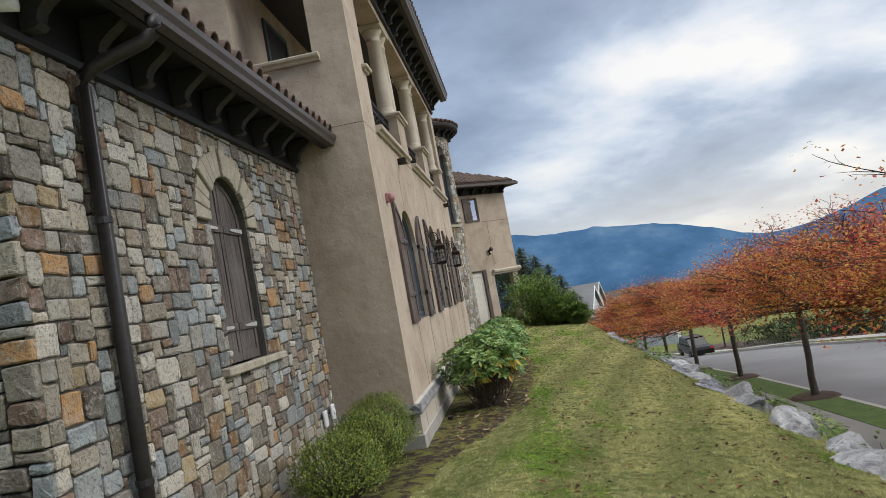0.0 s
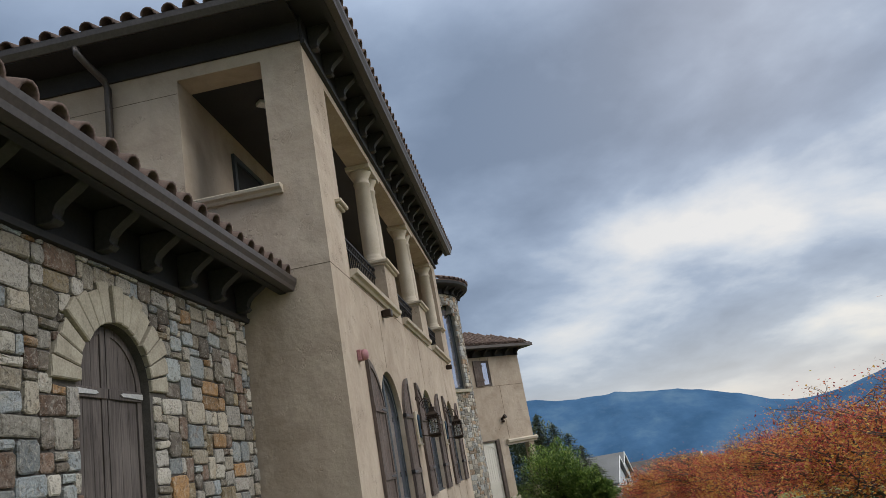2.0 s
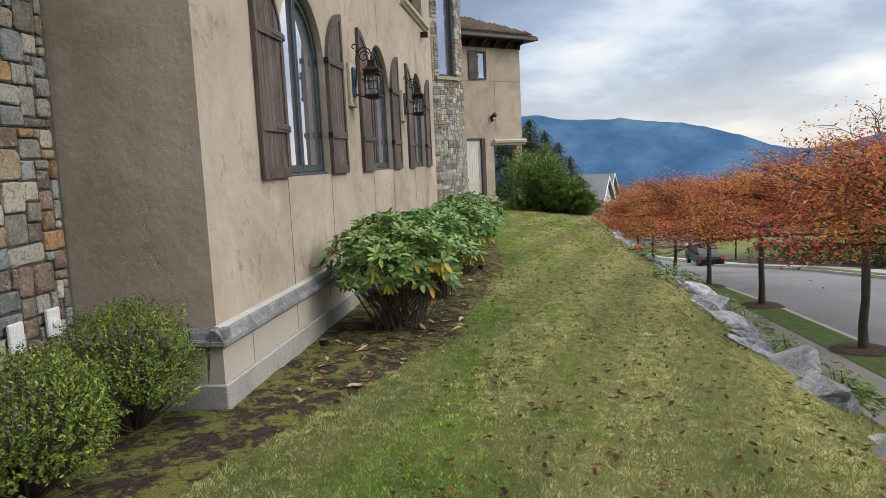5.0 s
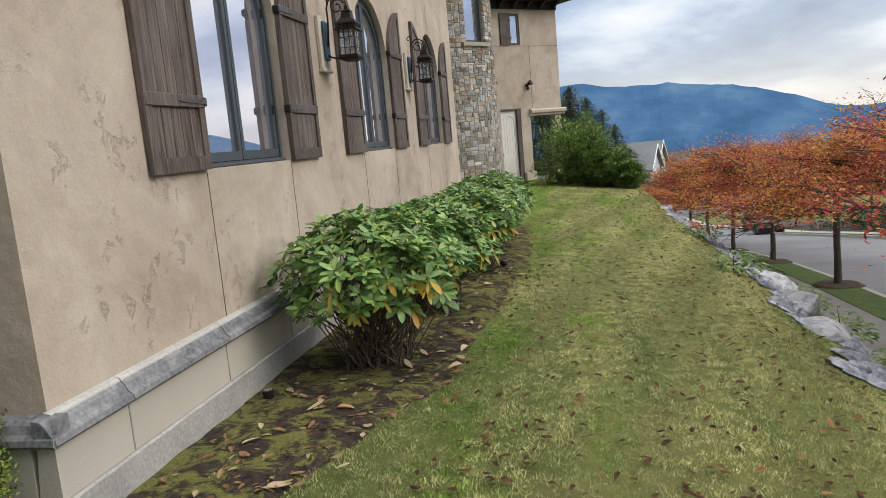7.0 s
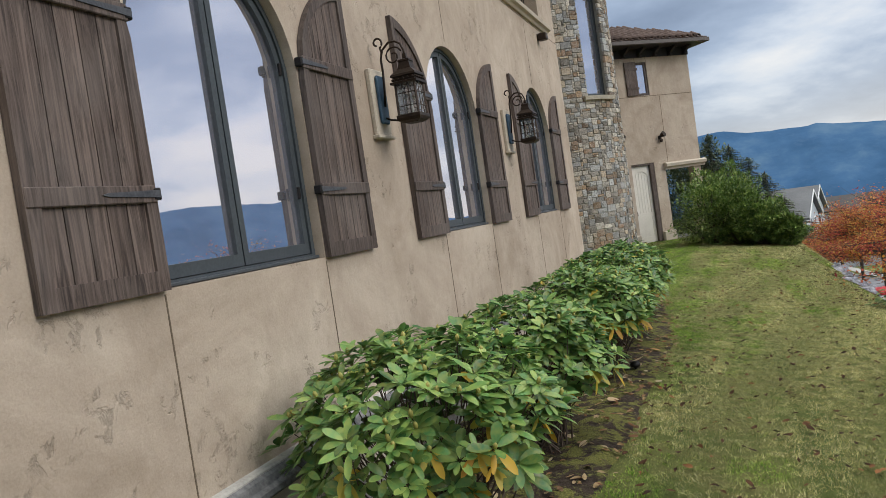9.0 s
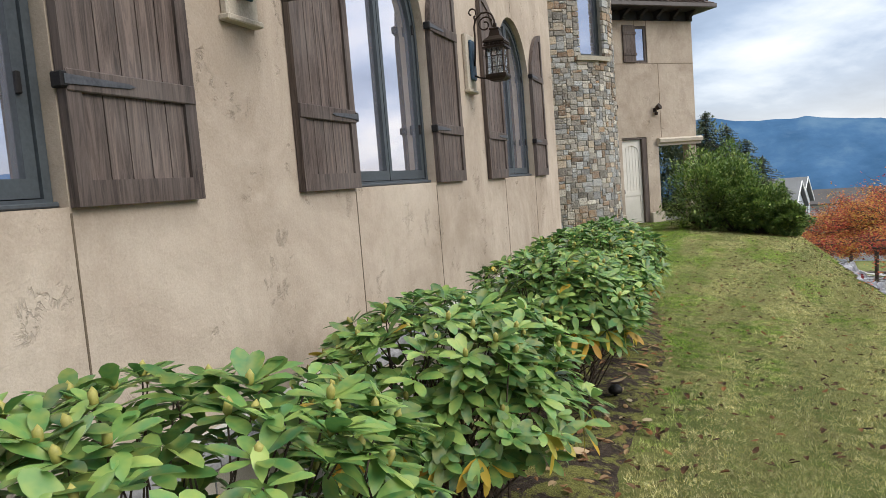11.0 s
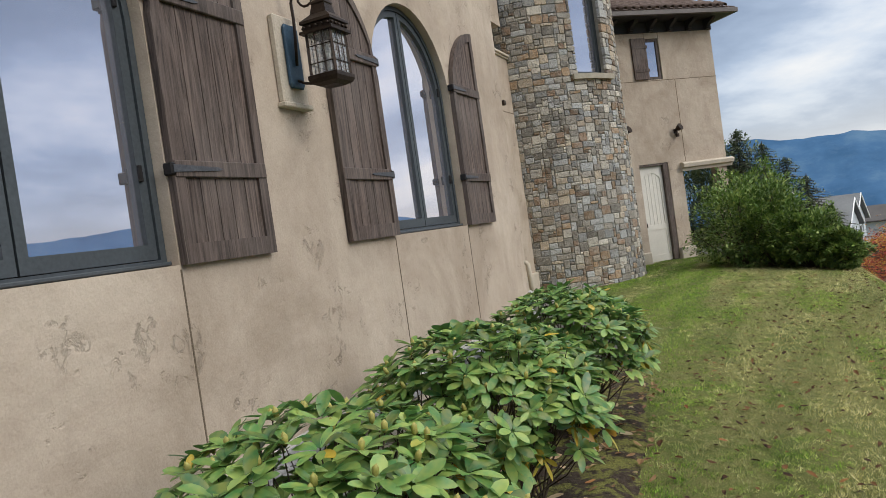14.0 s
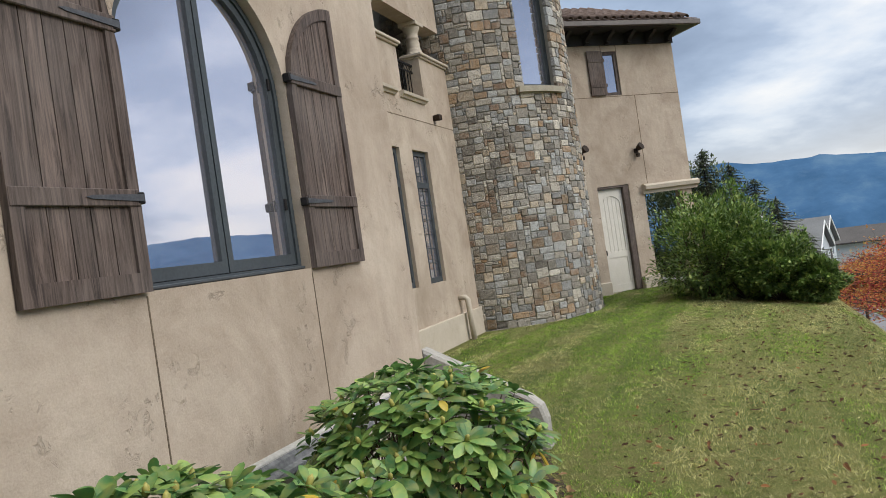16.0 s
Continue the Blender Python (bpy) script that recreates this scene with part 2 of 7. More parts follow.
PALE_MORTAR = mottled("pale_mortar", (0.20, 0.185, 0.16), (0.32, 0.30, 0.26), 8, 90, 0.95, 0.6)
MORTAR = mottled("mortar", (0.05, 0.045, 0.04), (0.11, 0.10, 0.085), 8, 90, 0.95, 0.6)
VOUSSOIR = mottled("arch_stone", (0.25, 0.22, 0.165), (0.42, 0.38, 0.295), 7, 60, 0.9, 0.6)
DARKWOOD = mottled("dark_eave_paint", (0.014, 0.013, 0.013), (0.026, 0.024, 0.024), 3, 40, 0.6, 0.2)
# brackets share the eave paint; this copy is lightened for light they catch
LIT_BRACKET = mottled("dark_eave_paint_lit", (0.030, 0.028, 0.027), (0.055, 0.052, 0.050), 3, 40, 0.55, 0.2)
GUTTER = mottled("gutter_metal", (0.062, 0.052, 0.047), (0.098, 0.084, 0.076), 2, 30, 0.42, 0.1, 0.3)
PIPE = mottled("downpipe_metal", (0.03, 0.027, 0.026), (0.05, 0.045, 0.043), 2, 30, 0.4, 0.1, 0.3)
TILE = mottled("clay_tile", (0.065, 0.043, 0.036), (0.14, 0.095, 0.075), 2.2, 35, 0.85, 0.5)
SHUTTER = make_wood("stained_shutter_wood", (0.032, 0.021, 0.016), (0.190, 0.140, 0.115))
SHUTTER_EDGE = make_wood("dark_shutter_frame", (0.032, 0.022, 0.018), (0.155, 0.115, 0.095))
WEATHERED = make_wood("weathered_grey_wood", (0.042, 0.034, 0.030), (0.140, 0.118, 0.106))
WINFRAME = mottled("window_frame_paint", (0.042, 0.049, 0.054), (0.062, 0.073, 0.079), 4, 60, 0.5, 0.1)
IRON = mottled("black_iron", (0.012, 0.011, 0.011), (0.03, 0.027, 0.025), 12, 90, 0.55, 0.3, 0.6)
BRONZE = mottled("aged_bronze", (0.022, 0.015, 0.011), (0.055, 0.037, 0.026), 14, 90, 0.5, 0.4, 0.6)
BLUE = mottled("blue_backplate", (0.02, 0.05, 0.085), (0.04, 0.085, 0.13), 20, 90, 0.6, 0.1)
# near-black colour takes the place of shade in unlit interiors
UNLIT_DARK = mottled("unlit_interior", (0.02, 0.019, 0.018), (0.035, 0.033, 0.03), 2, 20, 0.9, 0.1)
DOORPAINT = mottled("cream_door_paint", (0.62, 0.58, 0.50), (0.70, 0.66, 0.58), 3, 50, 0.6, 0.1)
ASPHALT = mottled("asphalt", (0.13, 0.13, 0.135), (0.18, 0.18, 0.185), 0.6, 60, 0.9, 0.4)
PAVING = mottled("sidewalk_concrete", (0.15, 0.145, 0.135), (0.22, 0.215, 0.20), 1.2, 40, 0.9, 0.4)
KERB = mottled("kerb_concrete", (0.28, 0.27, 0.25), (0.38, 0.37, 0.35), 2, 40, 0.9, 0.3)
BARK = mottled("bark", (0.035, 0.028, 0.023), (0.10, 0.085, 0.07), 14, 60, 0.9, 0.8)
WHITE = mottled("white_plastic", (0.66, 0.66, 0.64), (0.75, 0.75, 0.73), 6, 60, 0.5, 0.05)
HINGE = mottled("grey_hinge_iron", (0.055, 0.057, 0.062), (0.115, 0.117, 0.122), 14, 80, 0.5, 0.2, 0.5)
STRAP = mottled("zinc_strap", (0.42, 0.41, 0.39), (0.62, 0.61, 0.58), 9, 60, 0.5, 0.1, 0.4)
PINK = mottled("faded_red_plastic", (0.30, 0.13, 0.14), (0.42, 0.21, 0.22), 20, 60, 0.6, 0.1)


def make_glass():
    m = Mat("reflective_window_glass", 0.015, 0.9, 0.5)
    m.color((0.74, 0.73, 0.80))
    m.bump(m.noise(1.3, 2), 0.02, 0.02)
    return m.m


GLASS = make_glass()
CLEAR = Mat("lantern_glass", 0.05, 0.0, 0.5)
CLEAR.color((0.95, 0.96, 0.95))
CLEAR.b.inputs["Transmission Weight"].default_value = 0.9
CLEAR = CLEAR.m


# ---- mesh helpers ----
def part(name, bm, mat, parent=None, label="", smooth=False):
    me = bpy.data.meshes.new(name)
    bmesh.ops.recalc_face_normals(bm, faces=bm.faces)
    if smooth:
        for f in bm.faces:
            f.smooth = True
    bm.to_mesh(me)
    bm.free()
    me.materials.append(mat)
    ob = new(name, me)
    if parent:
        ob.parent = parent
    if label:
        ob["label"] = label
    return ob


def mesh_part(name, verts, faces, mat, parent=None, label="", smooth=False):
    me = bpy.data.meshes.new(name)
    me.from_pydata(verts, [], faces)
    if smooth:
        me.polygons.foreach_set("use_smooth", [True] * len(me.polygons))
    me.materials.append(mat)
    ob = new(name, me)
    if parent:
        ob.parent = parent
    if label:
        ob["label"] = label
    return ob


def empty(name, at, label="", category="", group="", kind="", turn=0):
    e = new(name)
    e.matrix_basis = pose(*at, 0, 0, turn)
    return tagged(e, label, category, group, kind)


def box(bm, lo, hi, bevel=0.0):
    vs = [bm.verts.new((x, y, z)) for x in (lo[0], hi[0]) for y in (lo[1], hi[1]) for z in (lo[2], hi[2])]
    fs = [bm.faces.new([vs[i] for i in q]) for q in ((0, 1, 3, 2), (4, 6, 7, 5), (0, 4, 5, 1), (2, 3, 7, 6), (0, 2, 6, 4), (1, 5, 7, 3))]
    if bevel:
        bmesh.ops.bevel(bm, geom=list({e for f in fs for e in f.edges}), offset=bevel, segments=1, affect="EDGES", profile=0.5)
    return bm


def boxed(lo, hi, bevel=0.0):
    return box(bmesh.new(), lo, hi, bevel)


def prism(bm, pts, put, a, b, bevel=0.0):
    """Extrudes the outline pts between a and b; put(u, v, w) gives the place."""
    lo, hi = [bm.verts.new(put(u, v, a)) for u, v in pts], [bm.verts.new(put(u, v, b)) for u, v in pts]
    n = len(pts)
    fs = [bm.faces.new(lo), bm.faces.new(hi[::-1])]
    for i in range(n):
        fs.append(bm.faces.new((lo[i], lo[(i + 1) % n], hi[(i + 1) % n], hi[i])))
    if bevel:
        bmesh.ops.bevel(bm, geom=list({e for f in fs[:2] for e in f.edges}), offset=bevel, segments=1, affect="EDGES", profile=0.5)
    return bm


def along_y(u, v, w):
    return (u, w, v)


def along_x(u, v, w):
    return (w, u, v)


def pierced(outer, holes, put, a, b):
    """A slab with openings: outlines in the plane, thickness from a to b."""
    bm = bmesh.new()
    edges = []
    for loop in [outer, *holes]:
        vs = [bm.verts.new(put(u, v, a)) for u, v in loop]
        edges += [bm.edges.new((vs[i], vs[(i + 1) % len(vs)])) for i in range(len(vs))]
    bmesh.ops.triangle_fill(bm, use_beauty=True, use_dissolve=False, edges=edges)
    shift = Vector(put(0, 0, b)) - Vector(put(0, 0, a))
    res = bmesh.ops.extrude_face_region(bm, geom=bm.faces[:])
    bmesh.ops.translate(bm, vec=shift, verts=[g for g in res["geom"] if isinstance(g, bmesh.types.BMVert)])
    return bm


def rect(u0, u1, v0, v1):
    return [(u0, v0), (u1, v0), (u1, v1), (u0, v1)]


def arched(c, half, sill, spring, n=14, rise=None):
    rise = rise or half
    return [(c - half, sill), (c + half, sill)] + [(c + half * math.cos(i / n * math.pi), spring + rise * math.sin(i / n * math.pi)) for i in range(n + 1)]


def lathe(bm, prof, at=(0, 0, 0), n=20):
    rings = [[bm.verts.new((at[0] + r * math.cos(k / n * math.tau), at[1] + r * math.sin(k / n * math.tau), at[2] + z)) for k in range(n)] for r, z in prof]
    for a, b in zip(rings, rings[1:]):
        for k in range(n):
            bm.faces.new((a[k], a[(k + 1) % n], b[(k + 1) % n], b[k]))
    bm.faces.new(rings[0][::-1]), bm.faces.new(rings[-1])
    return bm


def tube(bm, pts, radii, n=6):
    """A tapering tube along the points."""
    pts = [Vector(p) for p in pts]
    if isinstance(radii, (int, float)):
        radii = [radii] * len(pts)
    rings = []
    for i, p in enumerate(pts):
        d = (pts[min(i + 1, len(pts) - 1)] - pts[max(i - 1, 0)]).normalized()
        s = d.cross(Vector((0.31, 0.17, 0.93)) if abs(d.z) < 0.9 else Vector((1, 0, 0))).normalized()
        t = d.cross(s)
        rings.append([bm.verts.new(p + radii[i] * (math.cos(k / n * math.tau) * s + math.sin(k / n * math.tau) * t)) for k in range(n)])
    for a, b in zip(rings, rings[1:]):
        for k in range(n):
            bm.faces.new((a[k], a[(k + 1) % n], b[(k + 1) % n], b[k]))
    bm.faces.new(rings[0][::-1]), bm.faces.new(rings[-1])
    return bm


# ---- ground ----
def interp(v, table):
    return float(np.interp(v, [a for a, _ in table], [b for _, b in table]))


LAWN_Z = [(-30, -0.05), (4, -0.12), (8, -0.25), (14, -0.27), (18.5, -0.30), (21, -0.38), (25, -0.42), (34, -0.45), (40, -1.2), (60, -7.5), (100, -12), (250, -24), (2600, -115)]
WALK_Z = [(-60, 0.2), (0, -1.6), (10, -2.1), (18.8, -2.6), (25, -3.0), (31, -3.5), (37, -4.2), (43, -4.9), (60, -7.2), (100, -12), (250, -24), (2600, -115)]


def walk_z(y):
    return interp(y, WALK_Z)


def ground_z(x, y):
    base = interp(y, LAWN_Z)
    w = walk_z(y) - 0.25
    if x < 4.75:
        top = base - 0.10 * max(0.0, min(x, 2.2) + 0.2)
        f = max(0.0, x - 2.2) / 2.55
        return top + (w - top) * (f ** 1.5) + (0.018 * noise.noise((x * 1.3, y * 1.3, 0)) if -6 < x else 0)
    if x < 14.15:
        return w
    return w + 0.24 - 0.03 * max(0.0, x - 24)


def make_grass_ground():
    m = Mat("lawn_ground", 0.95, 0.0, 0.15)
    v = m.coord(world_space=True)
    a = m.noise(1.1, 5, 0.6, v)
    b = m.noise(9, 4, 0.6, v)
    stripes = m.noise(1.0, 2, 0.4, m.coord((2.6, 0.12, 1), True))
    col = m.ramp(a, [(0.40, (0.035, 0.065, 0.01)), (0.5, (0.065, 0.085, 0.02)), (0.58, (0.13, 0.115, 0.045))])
    col = m.mix(m.ramp(stripes, [(0.42, (0, 0, 0)), (0.58, (0.6, 0.6, 0.6))]), col, (0.21, 0.20, 0.07))
    col = m.mix(m.ramp(b, [(0.4, (0.5, 0.5, 0.5)), (0.6, (0, 0, 0))]), col, (0.055, 0.09, 0.014))
    f = m.noise(160, 3, 0.7, v)
    m.color(m.mix(0.4, col, m.ramp(f, [(0.35, (0.03, 0.05, 0.008)), (0.65, (0.26, 0.26, 0.09))])))
    m.bump(f, 0.8, 0.02)
    return m.m


LAWN = make_grass_ground()
xs = [-2600, -900, -300, -120, -50, -20, -10, -5, -3] + [round(-2.4 + 0.2 * i, 2) for i in range(37)] + [5.3, 6, 7, 8, 10, 12, 14.1, 14.3, 17, 20, 26, 35, 50, 80, 150, 400, 1000, 2600]
ys = [-2600, -600, -150, -60, -25, -10, -4] + [round(-2 + 0.4 * i, 2) for i in range(100)] + [39, 41, 44, 48, 54, 62, 75, 100, 140, 200, 320, 600, 1200, 2600]
verts = [(x, y, ground_z(x, y)) for y in ys for x in xs]
nx = len(xs)
faces = [(j * nx + i, j * nx + i + 1, (j + 1) * nx + i + 1, (j + 1) * nx + i) for j in range(len(ys) - 1) for i in range(nx - 1)]
tagged(mesh_part("ground", verts, faces, LAWN, smooth=True), "mown autumn lawn sloping gently off to a bank", "lawn", kind="structure")


def strip(name, x0, x1, lift, mat, label, category, y0=-60, y1=250, thick=0.15):
    bm = bmesh.new()
    yy = [y for y, _ in WALK_Z if y0 <= y <= y1]
    rows = []
    for y in yy:
        z = walk_z(y) + lift
        rows.append([bm.verts.new(p) for p in ((x0, y, z - thick), (x0, y, z), (x1, y, z), (x1, y, z - thick))])
    for a, b in zip(rows, rows[1:]):
        for k in range(3):
            bm.faces.new((a[k], a[k + 1], b[k + 1], b[k]))
    return tagged(part(name, bm, mat), label, category, kind="structure")


strip("road", 7.1, 14.0, -0.13, ASPHALT, "grey asphalt street running downhill", "road")
strip("sidewalk", 4.95, 6.1, 0.0, PAVING, "damp grey concrete sidewalk beside the street", "sidewalk")
MULCH = mottled("dark_bark_mulch", (0.028, 0.018, 0.013), (0.075, 0.048, 0.034), 9, 70, 0.95, 0.8)
VERGE = mottled("verge_grass", (0.022, 0.055, 0.009), (0.085, 0.125, 0.026), 4.5, 70, 0.95, 0.8)
strip("verge", 6.1, 6.95, 0.01, VERGE, "strip of green grass between sidewalk and kerb", "grass strip")
strip("kerb", 6.95, 7.1, 0.0, KERB, "pale concrete kerb along the street", "kerb")
strip("kerb", 14.0, 14.15, 0.0, KERB, "pale concrete kerb across the street", "kerb")
strip("sidewalk", 14.8, 16.1, 0.02, KERB, "pale concrete sidewalk across the street", "sidewalk")
strip("planting_strip", 16.1, 24.0, 0.04, MULCH, "dark mulched planting strip across the street", "planting bed", 10, 100)

# ---- distant mountains ----


def ridge(az):
    t = [(-120, 2.0), (-60, 2.6), (-30, 2.8), (-8, 3.0), (-2, 3.2), (0.2, 3.35), (2.2, 2.9), (4.5, 2.75), (6.5, 2.75), (8.7, 2.4), (10.7, 2.2), (12.7, 1.75), (14.7, 1.15), (17, 0.25),
         (18.6, -0.1), (20.5, -0.1), (23.2, 0.45), (26.3, 1.5), (32, 2.9), (40, 3.6), (52, 3.0), (64, 3.9), (80, 3.2), (120, 2.0)]
    return interp(az, t) + 0.09 * noise.noise((az * 0.8, 0, 3)) + 0.05 * noise.noise((az * 2.7, 5, 3))


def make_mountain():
    m = Mat("hazed_forest", 1.0, 0.0, 0.0)
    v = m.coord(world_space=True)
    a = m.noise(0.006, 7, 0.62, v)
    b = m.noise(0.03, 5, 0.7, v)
    # distance haze is painted in as blue over the forest colour
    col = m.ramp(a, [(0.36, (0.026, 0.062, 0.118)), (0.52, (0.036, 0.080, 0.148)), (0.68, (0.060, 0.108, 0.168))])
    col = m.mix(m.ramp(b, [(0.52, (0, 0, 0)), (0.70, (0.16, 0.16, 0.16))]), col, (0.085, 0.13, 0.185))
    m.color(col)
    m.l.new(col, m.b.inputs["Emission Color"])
    # emission adds the haze's veil; the ridge is no light source
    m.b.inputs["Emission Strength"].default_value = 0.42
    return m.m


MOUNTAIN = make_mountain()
verts, faces = [], []
AZ = [-120 + i * 0.5 for i in range(481)]
ROWS_M = 14
for az in AZ:
    top = math.tan(radians(ridge(az))) * 2450
    for j in range(ROWS_M):
        f = j / (ROWS_M - 1)
        rad = 2000 + 450 * f + 60 * noise.noise((az * 0.35, f * 3, 1)) * (1 - f)
        z = -150 + (top + 150) * (f ** 0.85)
        verts.append((rad * math.sin(radians(az)), rad * math.cos(radians(az)), z))
for i in range(len(AZ) - 1):
    for j in range(ROWS_M - 1):
        a = i * ROWS_M + j
        faces.append((a, a + ROWS_M, a + ROWS_M + 1, a + 1))
tagged(mesh_part("backdrop_mountains", verts, faces, MOUNTAIN, smooth=True), "forested mountain ridge across the valley, with blue distance haze painted in", "mountain", kind="structure")

# ---- house: main wing ----
WX, WY0, WY1 = -1.478, 8.95, 19.9
SILL, SPRING, HALF = 1.24, 2.27, 0.66
CENTRES = (11.2, 14.53, 17.83)
WALLTOP, LOGGIA_FLOOR, BEAM = 6.62, 3.86, 6.36
PIERS = ((12.25, 13.1), (15.55, 16.4), (18.85, 19.9))
RAILS = ((9.82, 12.25), (13.1, 15.55), (16.4, 18.85))

holes = [arched(c, HALF, SILL, SPRING, 20) for c in CENTRES]
holes.append([(9.82, LOGGIA_FLOOR + 0.12), (12.25, LOGGIA_FLOOR + 0.12), (12.25, 4.66), (13.1, 4.66), (13.1, LOGGIA_FLOOR + 0.12), (15.55, LOGGIA_FLOOR + 0.12), (15.55, 4.66), (16.4, 4.66),
              (16.4, LOGGIA_FLOOR + 0.12), (18.85, LOGGIA_FLOOR + 0.12), (18.85, 4.66), (19.25, 4.66), (19.25, BEAM), (9.82, BEAM)])
wall_east = part("wall_east", pierced(rect(WY0, WY1, 0.2, WALLTOP), holes, along_x, WX, WX - 0.35), STUCCO)
tagged(wall_east, "tan trowelled stucco wall with three arched windows and a loggia", "wall", kind="structure")
holes = [rect(-2.97, -1.97, 4.80, 6.37)]
wall_south = part("wall_south", pierced(rect(-9.0, WX - 0.35, 0.2, WALLTOP), holes, lambda u, v, w: (u, w, v), WY0, WY0 + 0.35), STUCCO)
tagged(wall_south, "tan stucco end wall with a square loggia opening", "wall", kind="structure")
part("pier", boxed((WX - 0.35, WY0 + 0.001, 0.2), (WX - 0.349, WY0 + 0.35, WALLTOP)), STUCCO, wall_south)
wall_north = part("wall_north", boxed((-9.0, WY1 - 0.35, -0.4), (WX - 0.35, WY1, WALLTOP)), STUCCO)
tagged(wall_north, "tan stucco end wall", "wall", kind="structure")
tagged(part("wall_loggia", boxed((-3.3, WY0 + 0.35, LOGGIA_FLOOR), (-3.0, WY1 - 0.35, WALLTOP)), STUCCO), "tan stucco back wall of the loggia", "wall", kind="structure")
tagged(part("floor_loggia", boxed((-9.0, WY0 + 0.35, LOGGIA_FLOOR - 0.25), (WX - 0.35, WY1 - 0.35, LOGGIA_FLOOR)), TRIM), "loggia floor slab", "floor", kind="structure")
tagged(part("ceiling_loggia", boxed((-3.0, WY0 + 0.35, 6.42), (WX - 0.35, WY1 - 0.35, 6.5)), DARKWOOD), "dark boarded loggia ceiling", "ceiling", kind="structure")
# painted near-black instead of an unlit room
tagged(part("wall_inner", boxed((-2.9, WY0 + 0.35, 0.0), (-2.8, WY1 - 0.35, LOGGIA_FLOOR - 0.25)), UNLIT_DARK), "near-black wall standing in for the unlit room behind the windows", "wall", kind="structure")

# plinth: stucco band, moulded coping and rough footing


bm = prism(bmesh.new(), [(-1.53, -0.058), (WX + 0.06, -0.058), (WX + 0.06, 0.185), (-1.5, 0.185)], along_y, WY0 - 0.06, WY1 + 0.0)
tagged(part("plinth", bm, PLINTH_RENDER), "cream rendered plinth at the foot of the wall", "plinth", kind="structure")
COPING = [(WX - 0.01, 0.187), (WX + 0.09, 0.187), (WX + 0.10, 0.20), (WX + 0.095, 0.225), (WX + 0.07, 0.24), (WX + 0.055, 0.275), (WX + 0.03, 0.30), (WX - 0.01, 0.305)]
FILLET = [(WX - 0.005, 0.290), (WX + 0.040, 0.288), (WX + 0.038, 0.298), (WX + 0.028, 0.308), (WX - 0.005, 0.314)]
y = WY0 - 0.09 - 0.45
coping = empty("trim_coping", (0, 0, 0), "weathered grey moulded stone coping on the plinth", "coping", kind="structure")
while y < WY1 - 0.05:
    e = min(y + 0.98, WY1)
    y = max(y, WY0 - 0.09)
    part("coping_stone", prism(bmesh.new(), COPING, along_y, y + 0.003, e - 0.003, 0.002), GREY_CAP, coping)
    part("top_fillet", prism(bmesh.new(), FILLET, along_y, max(y, WY0 - 0.02) + 0.003, e - 0.003, 0.002), FILLET_STONE, coping, "pale washed top edge")
    if e < WY1 - 0.1:
        part("plinth_joint", boxed((WX + 0.055, e - 0.004, -0.055), (WX + 0.0622, e + 0.004, 0.184)), GREY_CAP, coping)
    y = e
tagged(part("footing", boxed((-2.45, WY0 - 0.075, -0.6), (WX + 0.08, WY1 + 0.02, -0.06), 0.01), CONCRETE), "rough poured concrete footing", "footing", kind="structure")
bm = boxed((-2.45, WY0 - 0.06, -0.058), (WX - 0.06, WY0 + 0.02, 0.185))
tagged(part("plinth", bm, PLINTH_RENDER), "cream rendered plinth on the end wall", "plinth", kind="structure")
bm = prism(bmesh.new(), [(WY0 + 0.01, 0.187), (WY0 - 0.09, 0.187), (WY0 - 0.10, 0.20), (WY0 - 0.095, 0.225), (WY0 - 0.07, 0.24), (WY0 - 0.055, 0.275), (WY0 - 0.03, 0.30), (WY0 + 0.01, 0.305)], along_x, -2.44, WX + 0.09)
tagged(part("trim_coping", bm, GREY_CAP), "weathered grey moulded stone coping on the plinth", "coping", kind="structure")

# ---- stone block ----
SX, SY0, SY1 = -2.455, 3.66, 8.95
SW, SH, SSILL, SSPRING = 6.52, 0.44, 1.30, 2.55
stone_wall = part("wall_stone", pierced(rect(SY0 + 0.03, SY1, -0.4, 3.5), [arched(SW, SH, SSILL, SSPRING, 18)], along_x, SX - 0.008, SX - 0.42), MORTAR)
tagged(stone_wall, "ashlar wall of mixed grey, tan and rust stones", "stone wall", kind="structure")
stone_return = part("wall_stone_south", boxed((-9.0, SY0 + 0.03, -0.4), (SX - 0.42, SY0 + 0.4, 3.5)), MORTAR)
tagged(stone_return, "ashlar return wall of mixed stones", "stone wall", kind="structure")
tagged(part("wall_back", boxed((-9.3, SY0 + 0.03, -0.4), (-9.0, WY1, 6.6)), STUCCO), "plain stucco back wall", "wall", kind="structure")


# ---- eaves, roofs ----
def corbel_profile(d, h):
    """S-shaped bracket: u outwards from the wall, v up; top at v = 0."""
    pts = [(0, 0), (d * 0.94, 0)]
    for k in range(13):
        f = k / 12
        nose = 1.0 - 0.06 * abs(math.cos(f * math.pi * 2.2)) if f < 0.25 else 1.0
        pts.append((d * nose - d * 0.70 * (f ** 1.5 * (2.5 - 1.5 * f)), -h * (0.06 + 0.76 * f)))
    pts += [(d * 0.36, -0.87 * h), (d * 0.38, -0.93 * h), (d * 0.30, -h), (0, -h)]
    return pts


